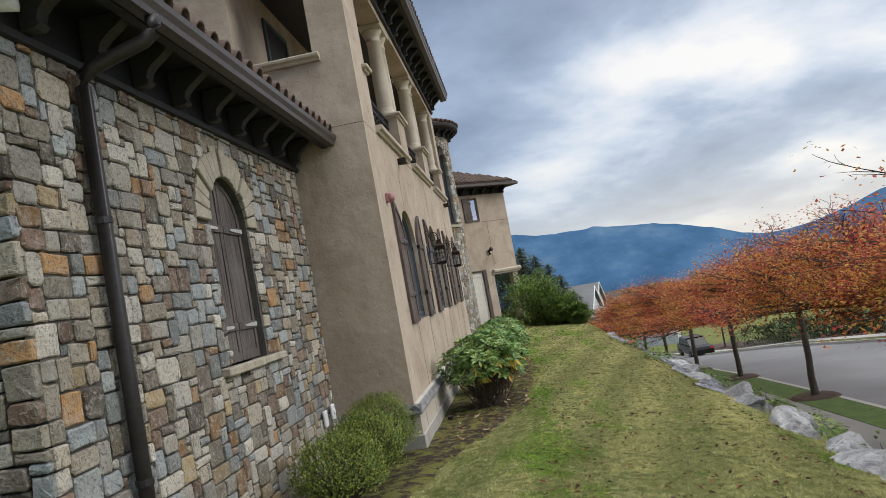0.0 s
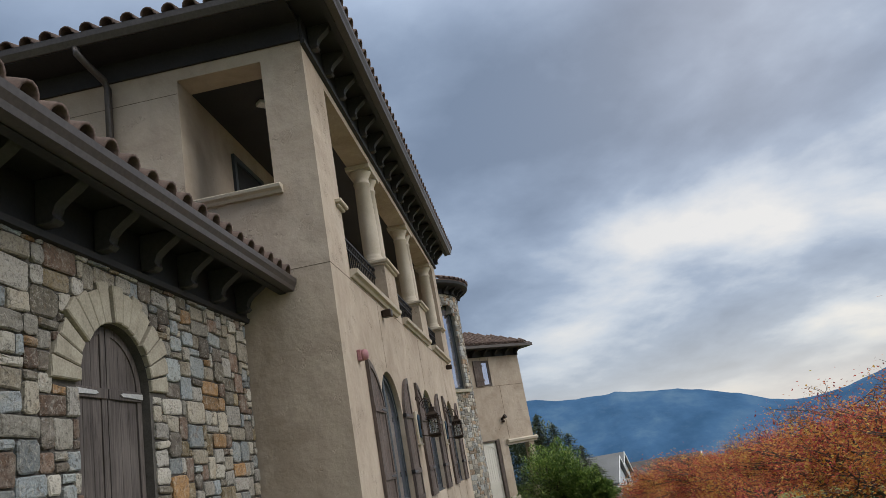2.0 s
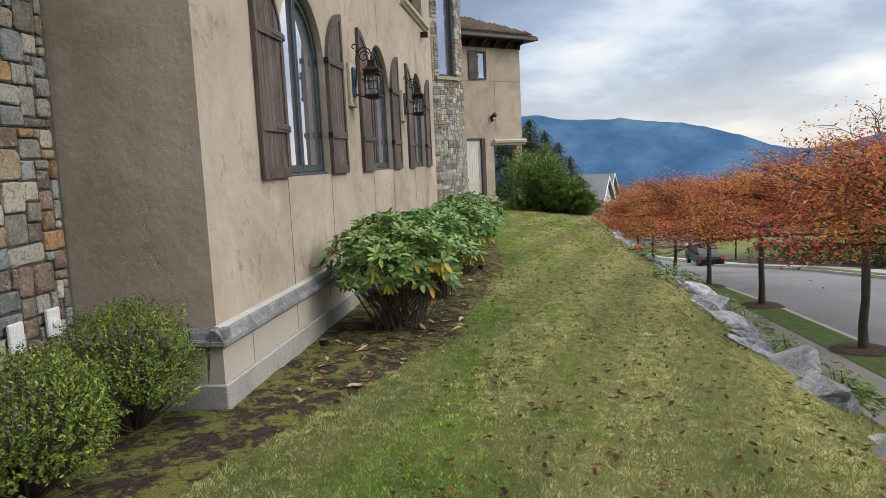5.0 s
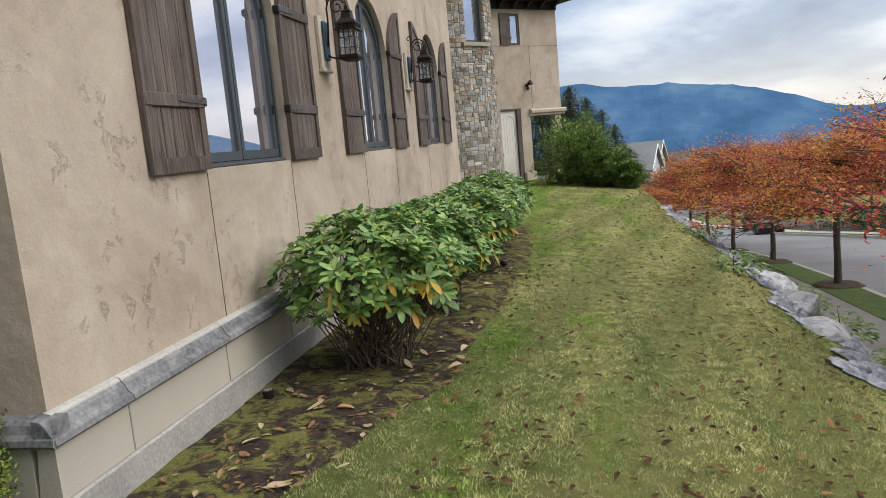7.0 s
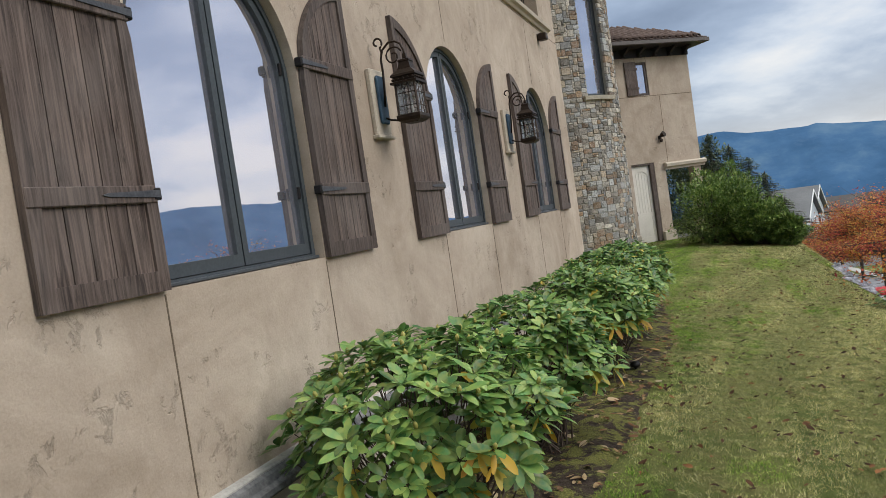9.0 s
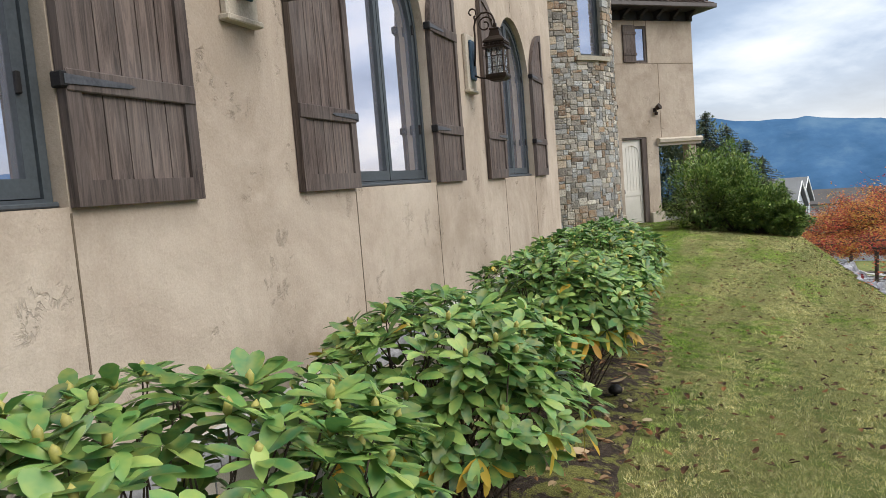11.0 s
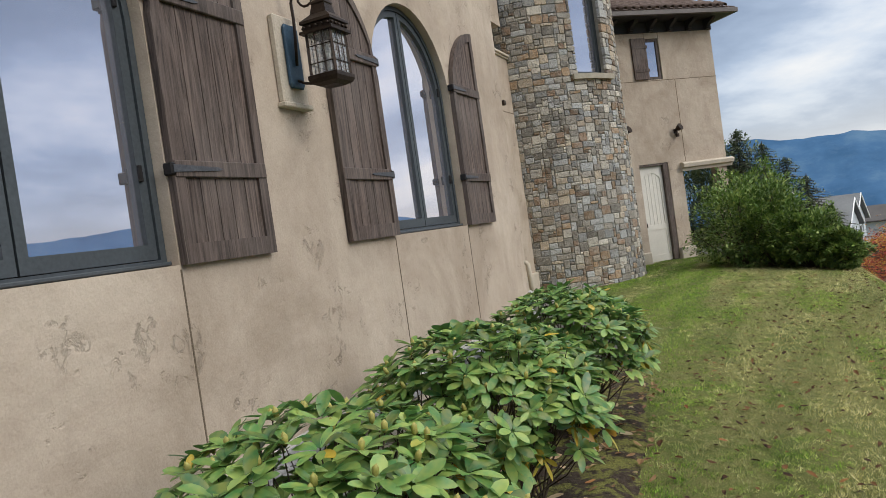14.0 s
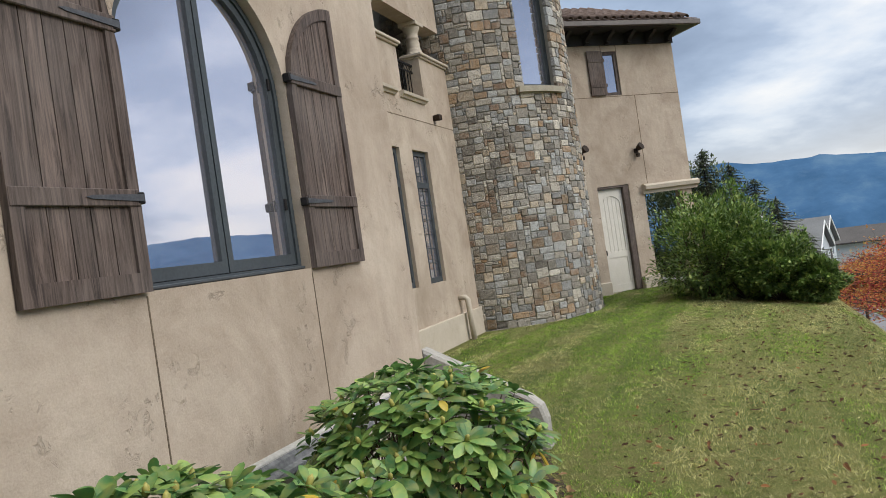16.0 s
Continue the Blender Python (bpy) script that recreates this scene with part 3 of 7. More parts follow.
def eave_east(name, x_wall, y0, y1, z_frieze, z_gutter, z_soffit, over, spacing, label, mitre0=0.0):
    """Dark boarded eave with brackets and a gutter along a wall that faces +x."""
    e = empty(name, (x_wall, y0, z_frieze), label, "eave", kind="structure")
    e.matrix_basis = Matrix.Identity(4)
    part("frieze_board", boxed((x_wall, y0, z_frieze), (x_wall + 0.035, y1, z_soffit)), DARKWOOD, e)
    part("bed_mould", prism(bmesh.new(), [(x_wall, z_frieze - 0.05), (x_wall + 0.05, z_frieze - 0.04), (x_wall + 0.06, z_frieze), (x_wall, z_frieze)], along_y, y0, y1), DARKWOOD, e)
    part("soffit", boxed((x_wall, y0 - mitre0, z_soffit), (x_wall + over - 0.1, y1, z_soffit + 0.02)), DARKWOOD, e)
    prof = corbel_profile(over * 0.70, z_soffit - z_frieze - 0.015)
    y = y0 + spacing * 0.5
    while y < y1:
        part("bracket", prism(bmesh.new(), prof, lambda u, v, w: (x_wall + 0.035 + u, w, z_soffit + v), y - 0.05, y + 0.05, 0.008), LIT_BRACKET, e)
        y += spacing
    part("fascia", boxed((x_wall + over - 0.1, y0 - mitre0, z_gutter), (x_wall + over - 0.031, y1, z_soffit + 0.02)), DARKWOOD, e)
    g = [(0, 0.02), (0.09, 0.02), (0.10, 0.06), (0.125, 0.10), (0.13, 0.145), (0.12, 0.15), (0.11, 0.14), (0.02, 0.14), (0, 0.15)]
    part("gutter", prism(bmesh.new(), [(x_wall + over - 0.03 + u, z_gutter - 0.01 + v) for u, v in g], along_y, y0 - mitre0, y1), GUTTER, e, "dark bronze metal gutter")
    return e


def barrel(bm, p0, p1, side, upv, r0, r1, n=6, thick=0.018):
    """One half-round tile from p0 to p1."""
    rows = []
    for p, r in ((p0, r0), (p1, r1)):
        rows.append([[p + side * (rr * math.cos(k / n * math.pi)) + upv * (rr * math.sin(k / n * math.pi)) for k in range(n + 1)] for rr in (r, r - thick)])
    v = [[[bm.verts.new(c) for c in ring] for ring in row] for row in rows]
    for k in range(n):
        bm.faces.new((v[0][0][k], v[0][0][k + 1], v[1][0][k + 1], v[1][0][k]))
        bm.faces.new((v[0][1][k + 1], v[0][1][k], v[1][1][k], v[1][1][k + 1]))
        bm.faces.new((v[0][0][k + 1], v[0][0][k], v[0][1][k], v[0][1][k + 1]))
    return bm


def tile_mesh(length=0.40, r=0.085):
    bm = bmesh.new()
    barrel(bm, Vector((0, 0, 0)), Vector((0, length, 0.02)), Vector((1, 0, 0)), Vector((0, 0, 1)), r, r * 0.86)
    me = bpy.data.meshes.new("tile")
    bm.to_mesh(me)
    bm.free()
    for p in me.polygons:
        p.use_smooth = True
    me.materials.append(TILE)
    return me


TILE_MESH = tile_mesh()


def slope_roof(name, quad, label, pieces_rows=1, rows=8, pitch=0.24):
    """A tiled roof plane: quad = eave start, eave end, ridge end, ridge start. The tiles nearest the eave are single pieces."""
    a, b, c, d = [Vector(p) for p in quad]
    n = (b - a).cross(d - a).normalized()
    if n.z < 0:
        n = -n
    bm = bmesh.new()
    lo = [bm.verts.new(p) for p in (a, b, c, d)]
    hi = [bm.verts.new(p + n * 0.04) for p in (a, b, c, d)]
    bm.faces.new(lo), bm.faces.new(hi)
    for i in range(4):
        bm.faces.new((lo[i], lo[(i + 1) % 4], hi[(i + 1) % 4], hi[i]))
    roof = tagged(part(name, bm, TILE), label, "roof", kind="structure")
    ex = (b - a).normalized()
    upd = n.cross(ex)
    if upd.z < 0:
        upd = -upd
    run = (d - a).dot(upd)
    left, right = (d - a).dot(ex) / run, ((c - a).dot(ex) - (b - a).length) / run
    rest = bmesh.new()
    rng = random.Random(7)
    count = 0
    for j in range(rows):
        s = j * 0.36
        if s + 0.4 > run:
            break
        x0, x1 = left * (s + 0.2), (b - a).length + right * (s + 0.2)
        k = math.ceil((x0 + 0.05) / pitch)
        while k * pitch < x1 - 0.05:
            u = k * pitch
            p = a + ex * u + upd * (s - 0.06) + n * (0.05 + 0.012 * rng.random())
            if j < pieces_rows and count < 60:
                ob = new("tile", TILE_MESH)
                ob.parent = roof
                ob.matrix_basis = Matrix.Translation(p) @ Matrix((ex, upd, n)).transposed().to_4x4() @ pose(0, 0, 0, rng.uniform(-1, 2), 0, rng.uniform(-2, 2))
                count += 1
            else:
                barrel(rest, p, p + upd * 0.40 + n * 0.02, ex, n, 0.085, 0.074)
            k += 1
    o = part("tile_courses", rest, TILE, roof, smooth=True)
    o["kind"] = "stuff"
    return roof


# stone block eave and roof
eave_east("eave_stone_block", SX, SY0 - 0.05, SY1, 3.43, 3.62, 3.74, 0.50, 0.60, "dark painted eave with curved brackets and gutter over the stone wall", 0.5)
slope_roof("roof_stone_block", [(SX + 0.52, SY0 - 0.5, 3.72), (SX + 0.52, SY1, 3.72), (SX - 3.6, SY1, 5.0), (SX - 3.6, SY0 + 3.2, 5.0)], "brown clay barrel tile roof over the stone block", 2, 10)
# south eave of the stone block
es = empty("eave_stone_south", (0, 0, 0), "dark painted eave round the corner of the stone block", "eave", kind="structure")
part("soffit", boxed((-9, SY0 - 0.55, 3.66), (SX, SY0, 3.69)), DARKWOOD, es)
part("frieze_board", boxed((-9, SY0 - 0.035, 3.43), (SX - 0.0, SY0 - 0.002, 3.66)), DARKWOOD, es)
part("gutter", boxed((-9, SY0 - 0.66, 3.66), (SX + 0.6, SY0 - 0.56, 3.80), 0.015), GUTTER, es)
for i in range(4):
    x = SX - 0.35 - 0.6 * i
    part("bracket", prism(bmesh.new(), corbel_profile(0.4, 0.23), lambda u, v, w: (w, SY0 - 0.036 - u, 3.66 + v), x - 0.05, x + 0.05, 0.006), DARKWOOD, es)

# main wing eave and roof
eave_east("eave_wing", WX, WY0 - 0.02, WY1 + 0.1, 6.52, 6.76, 6.84, 0.43, 0.62, "dark painted eave with curved brackets and gutter under the main roof", 0.48)
es = empty("eave_wing_south", (0, 0, 0), "dark painted eave with gutter over the end wall", "eave", kind="structure")
part("frieze_board", boxed((-9, WY0 - 0.035, 6.52), (WX, WY0 - 0.002, 6.76)), DARKWOOD, es)
part("soffit", boxed((-9, WY0 - 0.46, 6.76), (WX, WY0 - 0.02, 6.79)), DARKWOOD, es)
part("gutter", prism(bmesh.new(), [(WY0 - 0.40, 6.77), (WY0 - 0.48, 6.77), (WY0 - 0.515, 6.84), (WY0 - 0.52, 6.91), (WY0 - 0.40, 6.91)], along_x, -9, WX + 0.53), GUTTER, es)
slope_roof("roof_wing_east", [(WX + 0.46, WY0 - 0.46, 6.88), (WX + 0.46, WY1 + 0.3, 6.88), (WX - 3.4, WY1 + 0.3, 8.1), (WX - 3.4, WY0 + 3.4, 8.1)], "brown clay barrel tile roof of the main wing", 0, 6)
slope_roof("roof_wing_south", [(-9, WY0 - 0.46, 6.88), (WX + 0.46, WY0 - 0.46, 6.88), (WX - 3.4, WY0 + 3.4, 8.1), (-9, WY0 + 3.4, 8.1)], "brown clay barrel tile roof over the end wall", 1, 6)


# ---- recessed wall, turret, far block ----
RX = -3.72
holes = [rect(24.45, 25.08, 0.70, 2.92), rect(25.58, 26.25, 0.70, 2.92)]
wall_recess = part("wall_recess", pierced([(WY1, -0.55), (28.2, -0.55), (28.2, 4.60), (26.45, 4.60), (26.45, 3.86), (25.52, 3.86), (25.52, 4.60), (24.6, 4.60), (24.6, 3.86), (WY1, 3.86)], holes, along_x, RX, RX - 0.3), STUCCO)
tagged(wall_recess, "tan stucco wall with two tall leaded windows", "wall", kind="structure")
tagged(part("wall_recess_upper", boxed((RX - 0.3, WY1, 5.28), (RX, 27.6, 7.2)), STUCCO), "tan stucco beam and wall over the recessed loggia", "wall", kind="structure")
tagged(part("floor_recess", boxed((-7, WY1, 3.6), (RX - 0.3, 28.2, 3.86)), TRIM), "floor of the recessed loggia", "floor", kind="structure")
# the shade of the loggia's depth is put into this wall's colour
tagged(part("wall_recess_back", boxed((-5.8, WY1, -0.5), (-5.6, 28.2, 7.2)), UNLIT_DARK), "back wall of the recessed loggia, its shade painted near-black", "wall", kind="structure")
tagged(part("roof_recess", boxed((-7, WY1, 7.2), (RX + 0.3, 27.7, 7.3)), TILE), "flat edge of the roof over the recess", "roof", kind="structure")
TX, TY, TR, TTOP = -3.87, 29.8, 2.1, 7.9
TW_A, TW_HALF, TW_SILL, TW_SPRING = radians(-33), 0.43, 4.12, 6.9
bm = bmesh.new()
NSEG = 60


def turret_solid(a, z):
    d = abs((a - TW_A + math.pi) % math.tau - math.pi) * TR
    return d > TW_HALF + 0.02 or z < TW_SILL - 0.05 or z > TW_SPRING + math.sqrt(max(0, TW_HALF ** 2 - d * d)) + 0.02


zs = [-0.7, 2.0, TW_SILL - 0.06] + [TW_SILL + i * 0.16 for i in range(21)] + [TTOP]
rings = [[bm.verts.new((TX + (TR - 0.018) * math.cos(k / NSEG * math.tau), TY + (TR - 0.018) * math.sin(k / NSEG * math.tau), z)) for k in range(NSEG)] for z in zs]
for j in range(len(zs) - 1):
    for k in range(NSEG):
        if turret_solid((k + 0.5) / NSEG * math.tau, (zs[j] + zs[j + 1]) / 2):
            bm.faces.new((rings[j][k], rings[j][(k + 1) % NSEG], rings[j + 1][(k + 1) % NSEG], rings[j + 1][k]))
turret = part("wall_turret", bm, PALE_MORTAR)
so = turret.modifiers.new("thick", "SOLIDIFY")
so.thickness, so.offset = 0.3, -1.0
tagged(turret, "round turret of mixed ashlar stones with a tall arched window", "stone turret", kind="structure")
tw = empty("turret_window", (TX, TY, 0), "tall arched turret window reflecting the sky", "window", turn=math.degrees(TW_A))
R_in = TR - 0.24
part("frame", pierced(arched(0, TW_HALF + 0.06, TW_SILL - 0.03, TW_SPRING, 16), [arched(0, TW_HALF - 0.05, TW_SILL + 0.08, TW_SPRING, 16)], along_x, R_in, R_in - 0.08), WINFRAME, tw)
part("pane", prism(bmesh.new(), arched(0, TW_HALF - 0.045, TW_SILL + 0.075, TW_SPRING, 16), along_x, R_in - 0.04, R_in - 0.046), GLASS, tw)
bm = bmesh.new()
for i in range(9):
    a0, a1 = TW_A - 0.28 + 0.56 * i / 9, TW_A - 0.28 + 0.56 * (i + 1) / 9
    vs = [bm.verts.new((TX + r * math.cos(a), TY + r * math.sin(a), z)) for a in (a0, a1) for r in (TR - 0.3, TR + 0.10) for z in (TW_SILL - 0.14, TW_SILL - 0.03)]
    for q in ((0, 1, 3, 2), (4, 6, 7, 5), (0, 4, 5, 1), (2, 3, 7, 6), (0, 2, 6, 4), (1, 5, 7, 3)):
        bm.faces.new([vs[n_] for n_ in q])
tagged(part("turret_sill", bm, VOUSSOIR), "curved pale stone sill of the turret window", "sill")
te = empty("eave_turret", (TX, TY, 0), "dark round eave and tiled cone roof of the turret", "eave", kind="structure")
part("soffit", lathe(bmesh.new(), [(TR - 0.02, 7.70), (TR + 0.06, 7.72), (TR + 0.08, 7.9), (TR + 0.44, 7.97), (TR + 0.5, 8.02), (TR + 0.52, 8.12), (TR + 0.4, 8.13)], (0, 0, 0), 48), DARKWOOD, te, smooth=False)
for k in range(30):
    a = k / 30 * math.tau
    b = prism(bmesh.new(), corbel_profile(0.3, 0.24), lambda u, v, w_: (TR + 0.06 + u, w_, 7.93 + v), -0.045, 0.045)
    bmesh.ops.rotate(b, verts=b.verts, cent=(0, 0, 0), matrix=Matrix.Rotation(a, 3, "Z"))
    part("bracket", b, DARKWOOD, te)
bm = lathe(bmesh.new(), [(TR + 0.5, 8.12), (TR + 0.5, 8.15), (0.2, 9.0)], (0, 0, 0), 48)
for k in range(58):
    a = k / 58 * math.tau
    d, s = Vector((math.cos(a), math.sin(a), 0)), Vector((-math.sin(a), math.cos(a), 0))
    inw = (-d + Vector((0, 0, 0.37))).normalized()
    upv = (d * 0.37 + Vector((0, 0, 1))).normalized()
    for j in range(3):
        f = 1 - 0.36 * j / (TR + 0.5)
        p = d * (TR + 0.54) + Vector((0, 0, 8.18)) + inw * 0.36 * j
        barrel(bm, p, p + inw * 0.4 + upv * 0.02, s, upv, 0.085 * f, 0.075 * f)
part("tiles", bm, TILE, te)

FY = 33.2
# the far block stands askew to the wing: u runs along its wall, w behind it
FAR = Matrix.Translation((-1.30, FY, 0)) @ Matrix.Rotation(radians(43), 4, "Z")


def set_far(ob):
    ob.matrix_basis = FAR
    return ob


def wall_slab(u, v, w):
    return (u, w, v)


wall_far = set_far(part("wall_far", pierced([(-3.1, -0.7), (0.44, -0.7), (0.44, 2.05), (1.94, 2.05), (1.94, 5.82), (-3.1, 5.82)], [rect(-0.92, 0.0, -0.45, 2.18), rect(-0.25, 0.20, 4.41, 5.51)], wall_slab, 0.0, 0.3), STUCCO))
tagged(wall_far, "tan stucco wall of the far block with a door and small window", "wall", kind="structure")
tagged(set_far(part("wall_far_east", boxed((1.64, 0.301, 2.05), (1.938, 5.0, 5.82)), STUCCO)), "tan stucco side wall of the far block", "wall", kind="structure")
tagged(set_far(part("wall_porch", boxed((0.14, 0.301, -0.7), (0.438, 5.0, 2.05)), STUCCO)), "tan stucco wall inside the porch", "wall", kind="structure")
tagged(set_far(part("wall_porch_back", boxed((0.44, 1.9, -0.7), (1.94, 2.1, 0.52)), STUCCO)), "low stucco parapet at the back of the porch", "wall", kind="structure")
tagged(set_far(part("porch_pillar", boxed((1.62, 0.01, -0.7), (1.93, 0.29, 2.045), 0.01), STUCCO)), "square tan stucco pillar of the porch", "pillar")
tagged(set_far(part("ceiling_porch", boxed((0.44, 0.302, 2.06), (1.63, 5.0, 2.14)), TRIM)), "porch ceiling", "ceiling", kind="structure")
set_far(slope_roof("roof_far", [(-3.6, -0.62, 6.06), (2.32, -0.62, 6.06), (-1.0, 3.0, 7.7), (-3.6, 3.0, 7.7)], "brown clay barrel tile roof of the far block", 1, 6))
e = set_far(empty("eave_far_block", (0, 0, 0), "dark painted eave and gutter of the far block", "eave", kind="structure"))
part("frieze_board", boxed((-3.1, -0.03, 5.66), (1.97, -0.002, 5.93)), DARKWOOD, e)
part("soffit", boxed((-3.1, -0.6, 5.93), (2.25, 3.5, 5.96)), DARKWOOD, e)
part("gutter", boxed((-3.1, -0.70, 5.93), (2.36, -0.602, 6.06), 0.015), GUTTER, e)
part("gutter", boxed((2.252, -0.6, 5.93), (2.36, 3.0, 6.06), 0.015), GUTTER, e)
for i in range(8):
    part("bracket", prism(bmesh.new(), corbel_profile(0.42, 0.26), lambda u, v, w_: (w_, -0.031 - u, 5.92 + v), 1.72 - 0.62 * i, 1.82 - 0.62 * i), DARKWOOD, e)
JOINT_FAR = mottled("far_joint", (0.14, 0.105, 0.07), (0.2, 0.15, 0.1), 4, 60, 0.95, 0.2)
for lo, hi in (((-3.1, -0.004, 4.375), (1.945, 0.01, 4.392)), ((0.565, -0.004, 2.15), (0.582, 0.01, 4.375)), ((-0.26, -0.004, 5.51), (-0.245, 0.01, 5.66)), ((0.19, -0.004, 5.51), (0.205, 0.01, 5.66))):
    tagged(set_far(part("trim_joint", boxed(lo, hi), JOINT_FAR)), "thin control joint in the stucco", "joint", kind="structure")

d = set_far(empty("side_door", (0, 0, 0), "cream panelled door with arched top panel, closed", "door"))
part("leaf", pierced(rect(-0.905, -0.17, -0.43, 2.12), [rect(-0.815, -0.26, -0.25, 0.42), arched(-0.5375, 0.2775, 0.56, 1.74, 12, 0.2)], wall_slab, 0.10, 0.15), DOORPAINT, d)
part("lower_panel", boxed((-0.82, 0.115, -0.255), (-0.255, 0.14, 0.425), 0.004), DOORPAINT, d)
for i in range(5):
    part("board", boxed((-0.817 + 0.1125 * i, 0.120, 0.55), (-0.817 + 0.1125 * (i + 1) - 0.008, 0.14, 1.95)), DOORPAINT, d)
part("casing", boxed((-0.168, 0.012, -0.43), (-0.005, 0.2, 2.17), 0.005), SHUTTER_EDGE, d, "dark brown door casing")
part("casing", boxed((-0.915, 0.012, 2.122), (-0.17, 0.2, 2.17), 0.005), SHUTTER_EDGE, d, "dark brown door casing")
part("handle", boxed((-0.875, 0.06, 0.50), (-0.845, 0.098, 0.62), 0.005), IRON, d)
w = set_far(empty("far_window", (0, 0, 0), "small window with one dark brown shutter", "window"))
part("frame", pierced(rect(-0.248, 0.198, 4.412, 5.508), [rect(-0.19, 0.12, 4.49, 5.43)], wall_slab, 0.03, 0.1), SHUTTER_EDGE, w)
part("pane", boxed((-0.195, 0.06, 4.485), (0.125, 0.066, 5.435)), GLASS, w)
sh = part("shutter", boxed((-0.70, -0.05, 4.42), (-0.255, -0.006, 5.52), 0.006), SHUTTER, w)
for z in (4.66, 5.28):
    part("rail", boxed((-0.69, -0.062, z - 0.04), (-0.22, -0.051, z + 0.04), 0.003), SHUTTER_EDGE, sh)
e = set_far(part("porch_canopy", prism(bmesh.new(), [(0.0, 1.88), (-0.06, 1.88), (-0.08, 1.95), (-0.16, 1.98), (-0.18, 2.07), (-0.10, 2.12), (-0.003, 2.12), (-0.003, 2.04), (0.0, 2.04)], along_x, 0.38, 2.06), TRIM))
tagged(e, "moulded cream stone lintel over the porch", "lintel")
for x0, x1 in ((-1.36, -0.94), (0.01, 0.50)):
    tagged(set_far(part("plinth_block", boxed((x0, -0.10, -0.7), (x1, 0.05, -0.14), 0.02), TRIM)), "cream plinth block beside the door", "plinth", "plinth blocks")
tagged(set_far(part("door_step", boxed((-1.6, -0.7, -0.7), (2.2, 2.0, -0.46), 0.02), PAVING)), "low concrete landing before the door", "step")
for u, z in ((0.36, 2.98), (-1.25, 3.04)):
    f = empty("flood_light", (0, 0, 0), "dark bronze twin flood light on the far wall", "flood light", "flood lights")
    f.matrix_basis = FAR @ Matrix.Translation((u, 0, z))
    part("plate", boxed((-0.06, -0.04, -0.06), (0.06, 0, 0.06), 0.01), BRONZE, f)
    part("head", lathe(bmesh.new(), [(0.04, 0), (0.07, 0.05), (0.10, 0.16)], (0, 0, 0), 12), BRONZE, f).matrix_basis = pose(0.0, -0.06, 0.03, 65, 0, 20)
    part("sensor", boxed((-0.04, -0.12, -0.16), (0.04, -0.03, -0.07), 0.012), BRONZE, f)

# leaded windows of the recess
for a, b in ((24.45, 25.08), (25.58, 26.25)):
    w = empty("leaded_window", (0, 0, 0), "tall narrow leaded window in the stucco", "window", "leaded windows")
    part("frame", pierced(rect(a + 0.002, b - 0.002, 0.702, 2.918), [rect(a + 0.07, b - 0.07, 0.79, 2.30), rect(a + 0.07, b - 0.07, 2.40, 2.84)], along_x, RX - 0.06, RX - 0.13), WINFRAME, w)
    part("pane", boxed((RX - 0.10, a + 0.06, 0.78), (RX - 0.094, b - 0.06, 2.85)), GLASS, w)
    for i in range(1, 3):
        y = a + 0.07 + (b - a - 0.14) * i / 3
        part("lead", boxed((RX - 0.094, y - 0.006, 0.79), (RX - 0.085, y + 0.006, 2.84)), WINFRAME, w)
    for i in range(1, 8):
        z = 0.79 + 0.245 * i
        part("lead", boxed((RX - 0.0935, a + 0.07, z - 0.006), (RX - 0.086, b - 0.07, z + 0.006)), WINFRAME, w)
tagged(part("plinth", boxed((RX - 0.02, WY1 + 0.02, -0.6), (RX + 0.06, 27.95, 0.06), 0.01), TRIM), "cream plinth along the recessed wall", "plinth", kind="structure")
tagged(part("trim_joint", boxed((RX - 0.01, WY1, 3.44), (RX + 0.003, 28, 3.455)), JOINT_FAR), "thin control joint in the stucco", "joint", kind="structure")
f = empty("vent_pipe", (RX + 0.1, 26.78, -0.3), "cream plastic vent pipe beside the turret", "pipe")
f.matrix_basis = Matrix.Identity(4)
part("pipe", tube(bmesh.new(), [(RX, 26.72, 0.34), (RX + 0.12, 26.74, 0.34), (RX + 0.15, 26.75, 0.30), (RX + 0.16, 26.8, -0.5)], 0.05, 10), TRIM, f, smooth=True)


# ---- windows, shutters, lanterns of the main wing ----
def half_outline(c, half, sill, spring, side, gap=0.0, n=10):
    """One leaf of an arched window: from the middle to the jamb on that side."""
    r = half
    pts = [(c + side * gap, sill), (c + side * r, sill)]
    for i in range(n + 1):
        a = i / n * math.acos(gap / r)
        pts.append((c + side * r * math.cos(a), spring + r * math.sin(a)))
    return pts


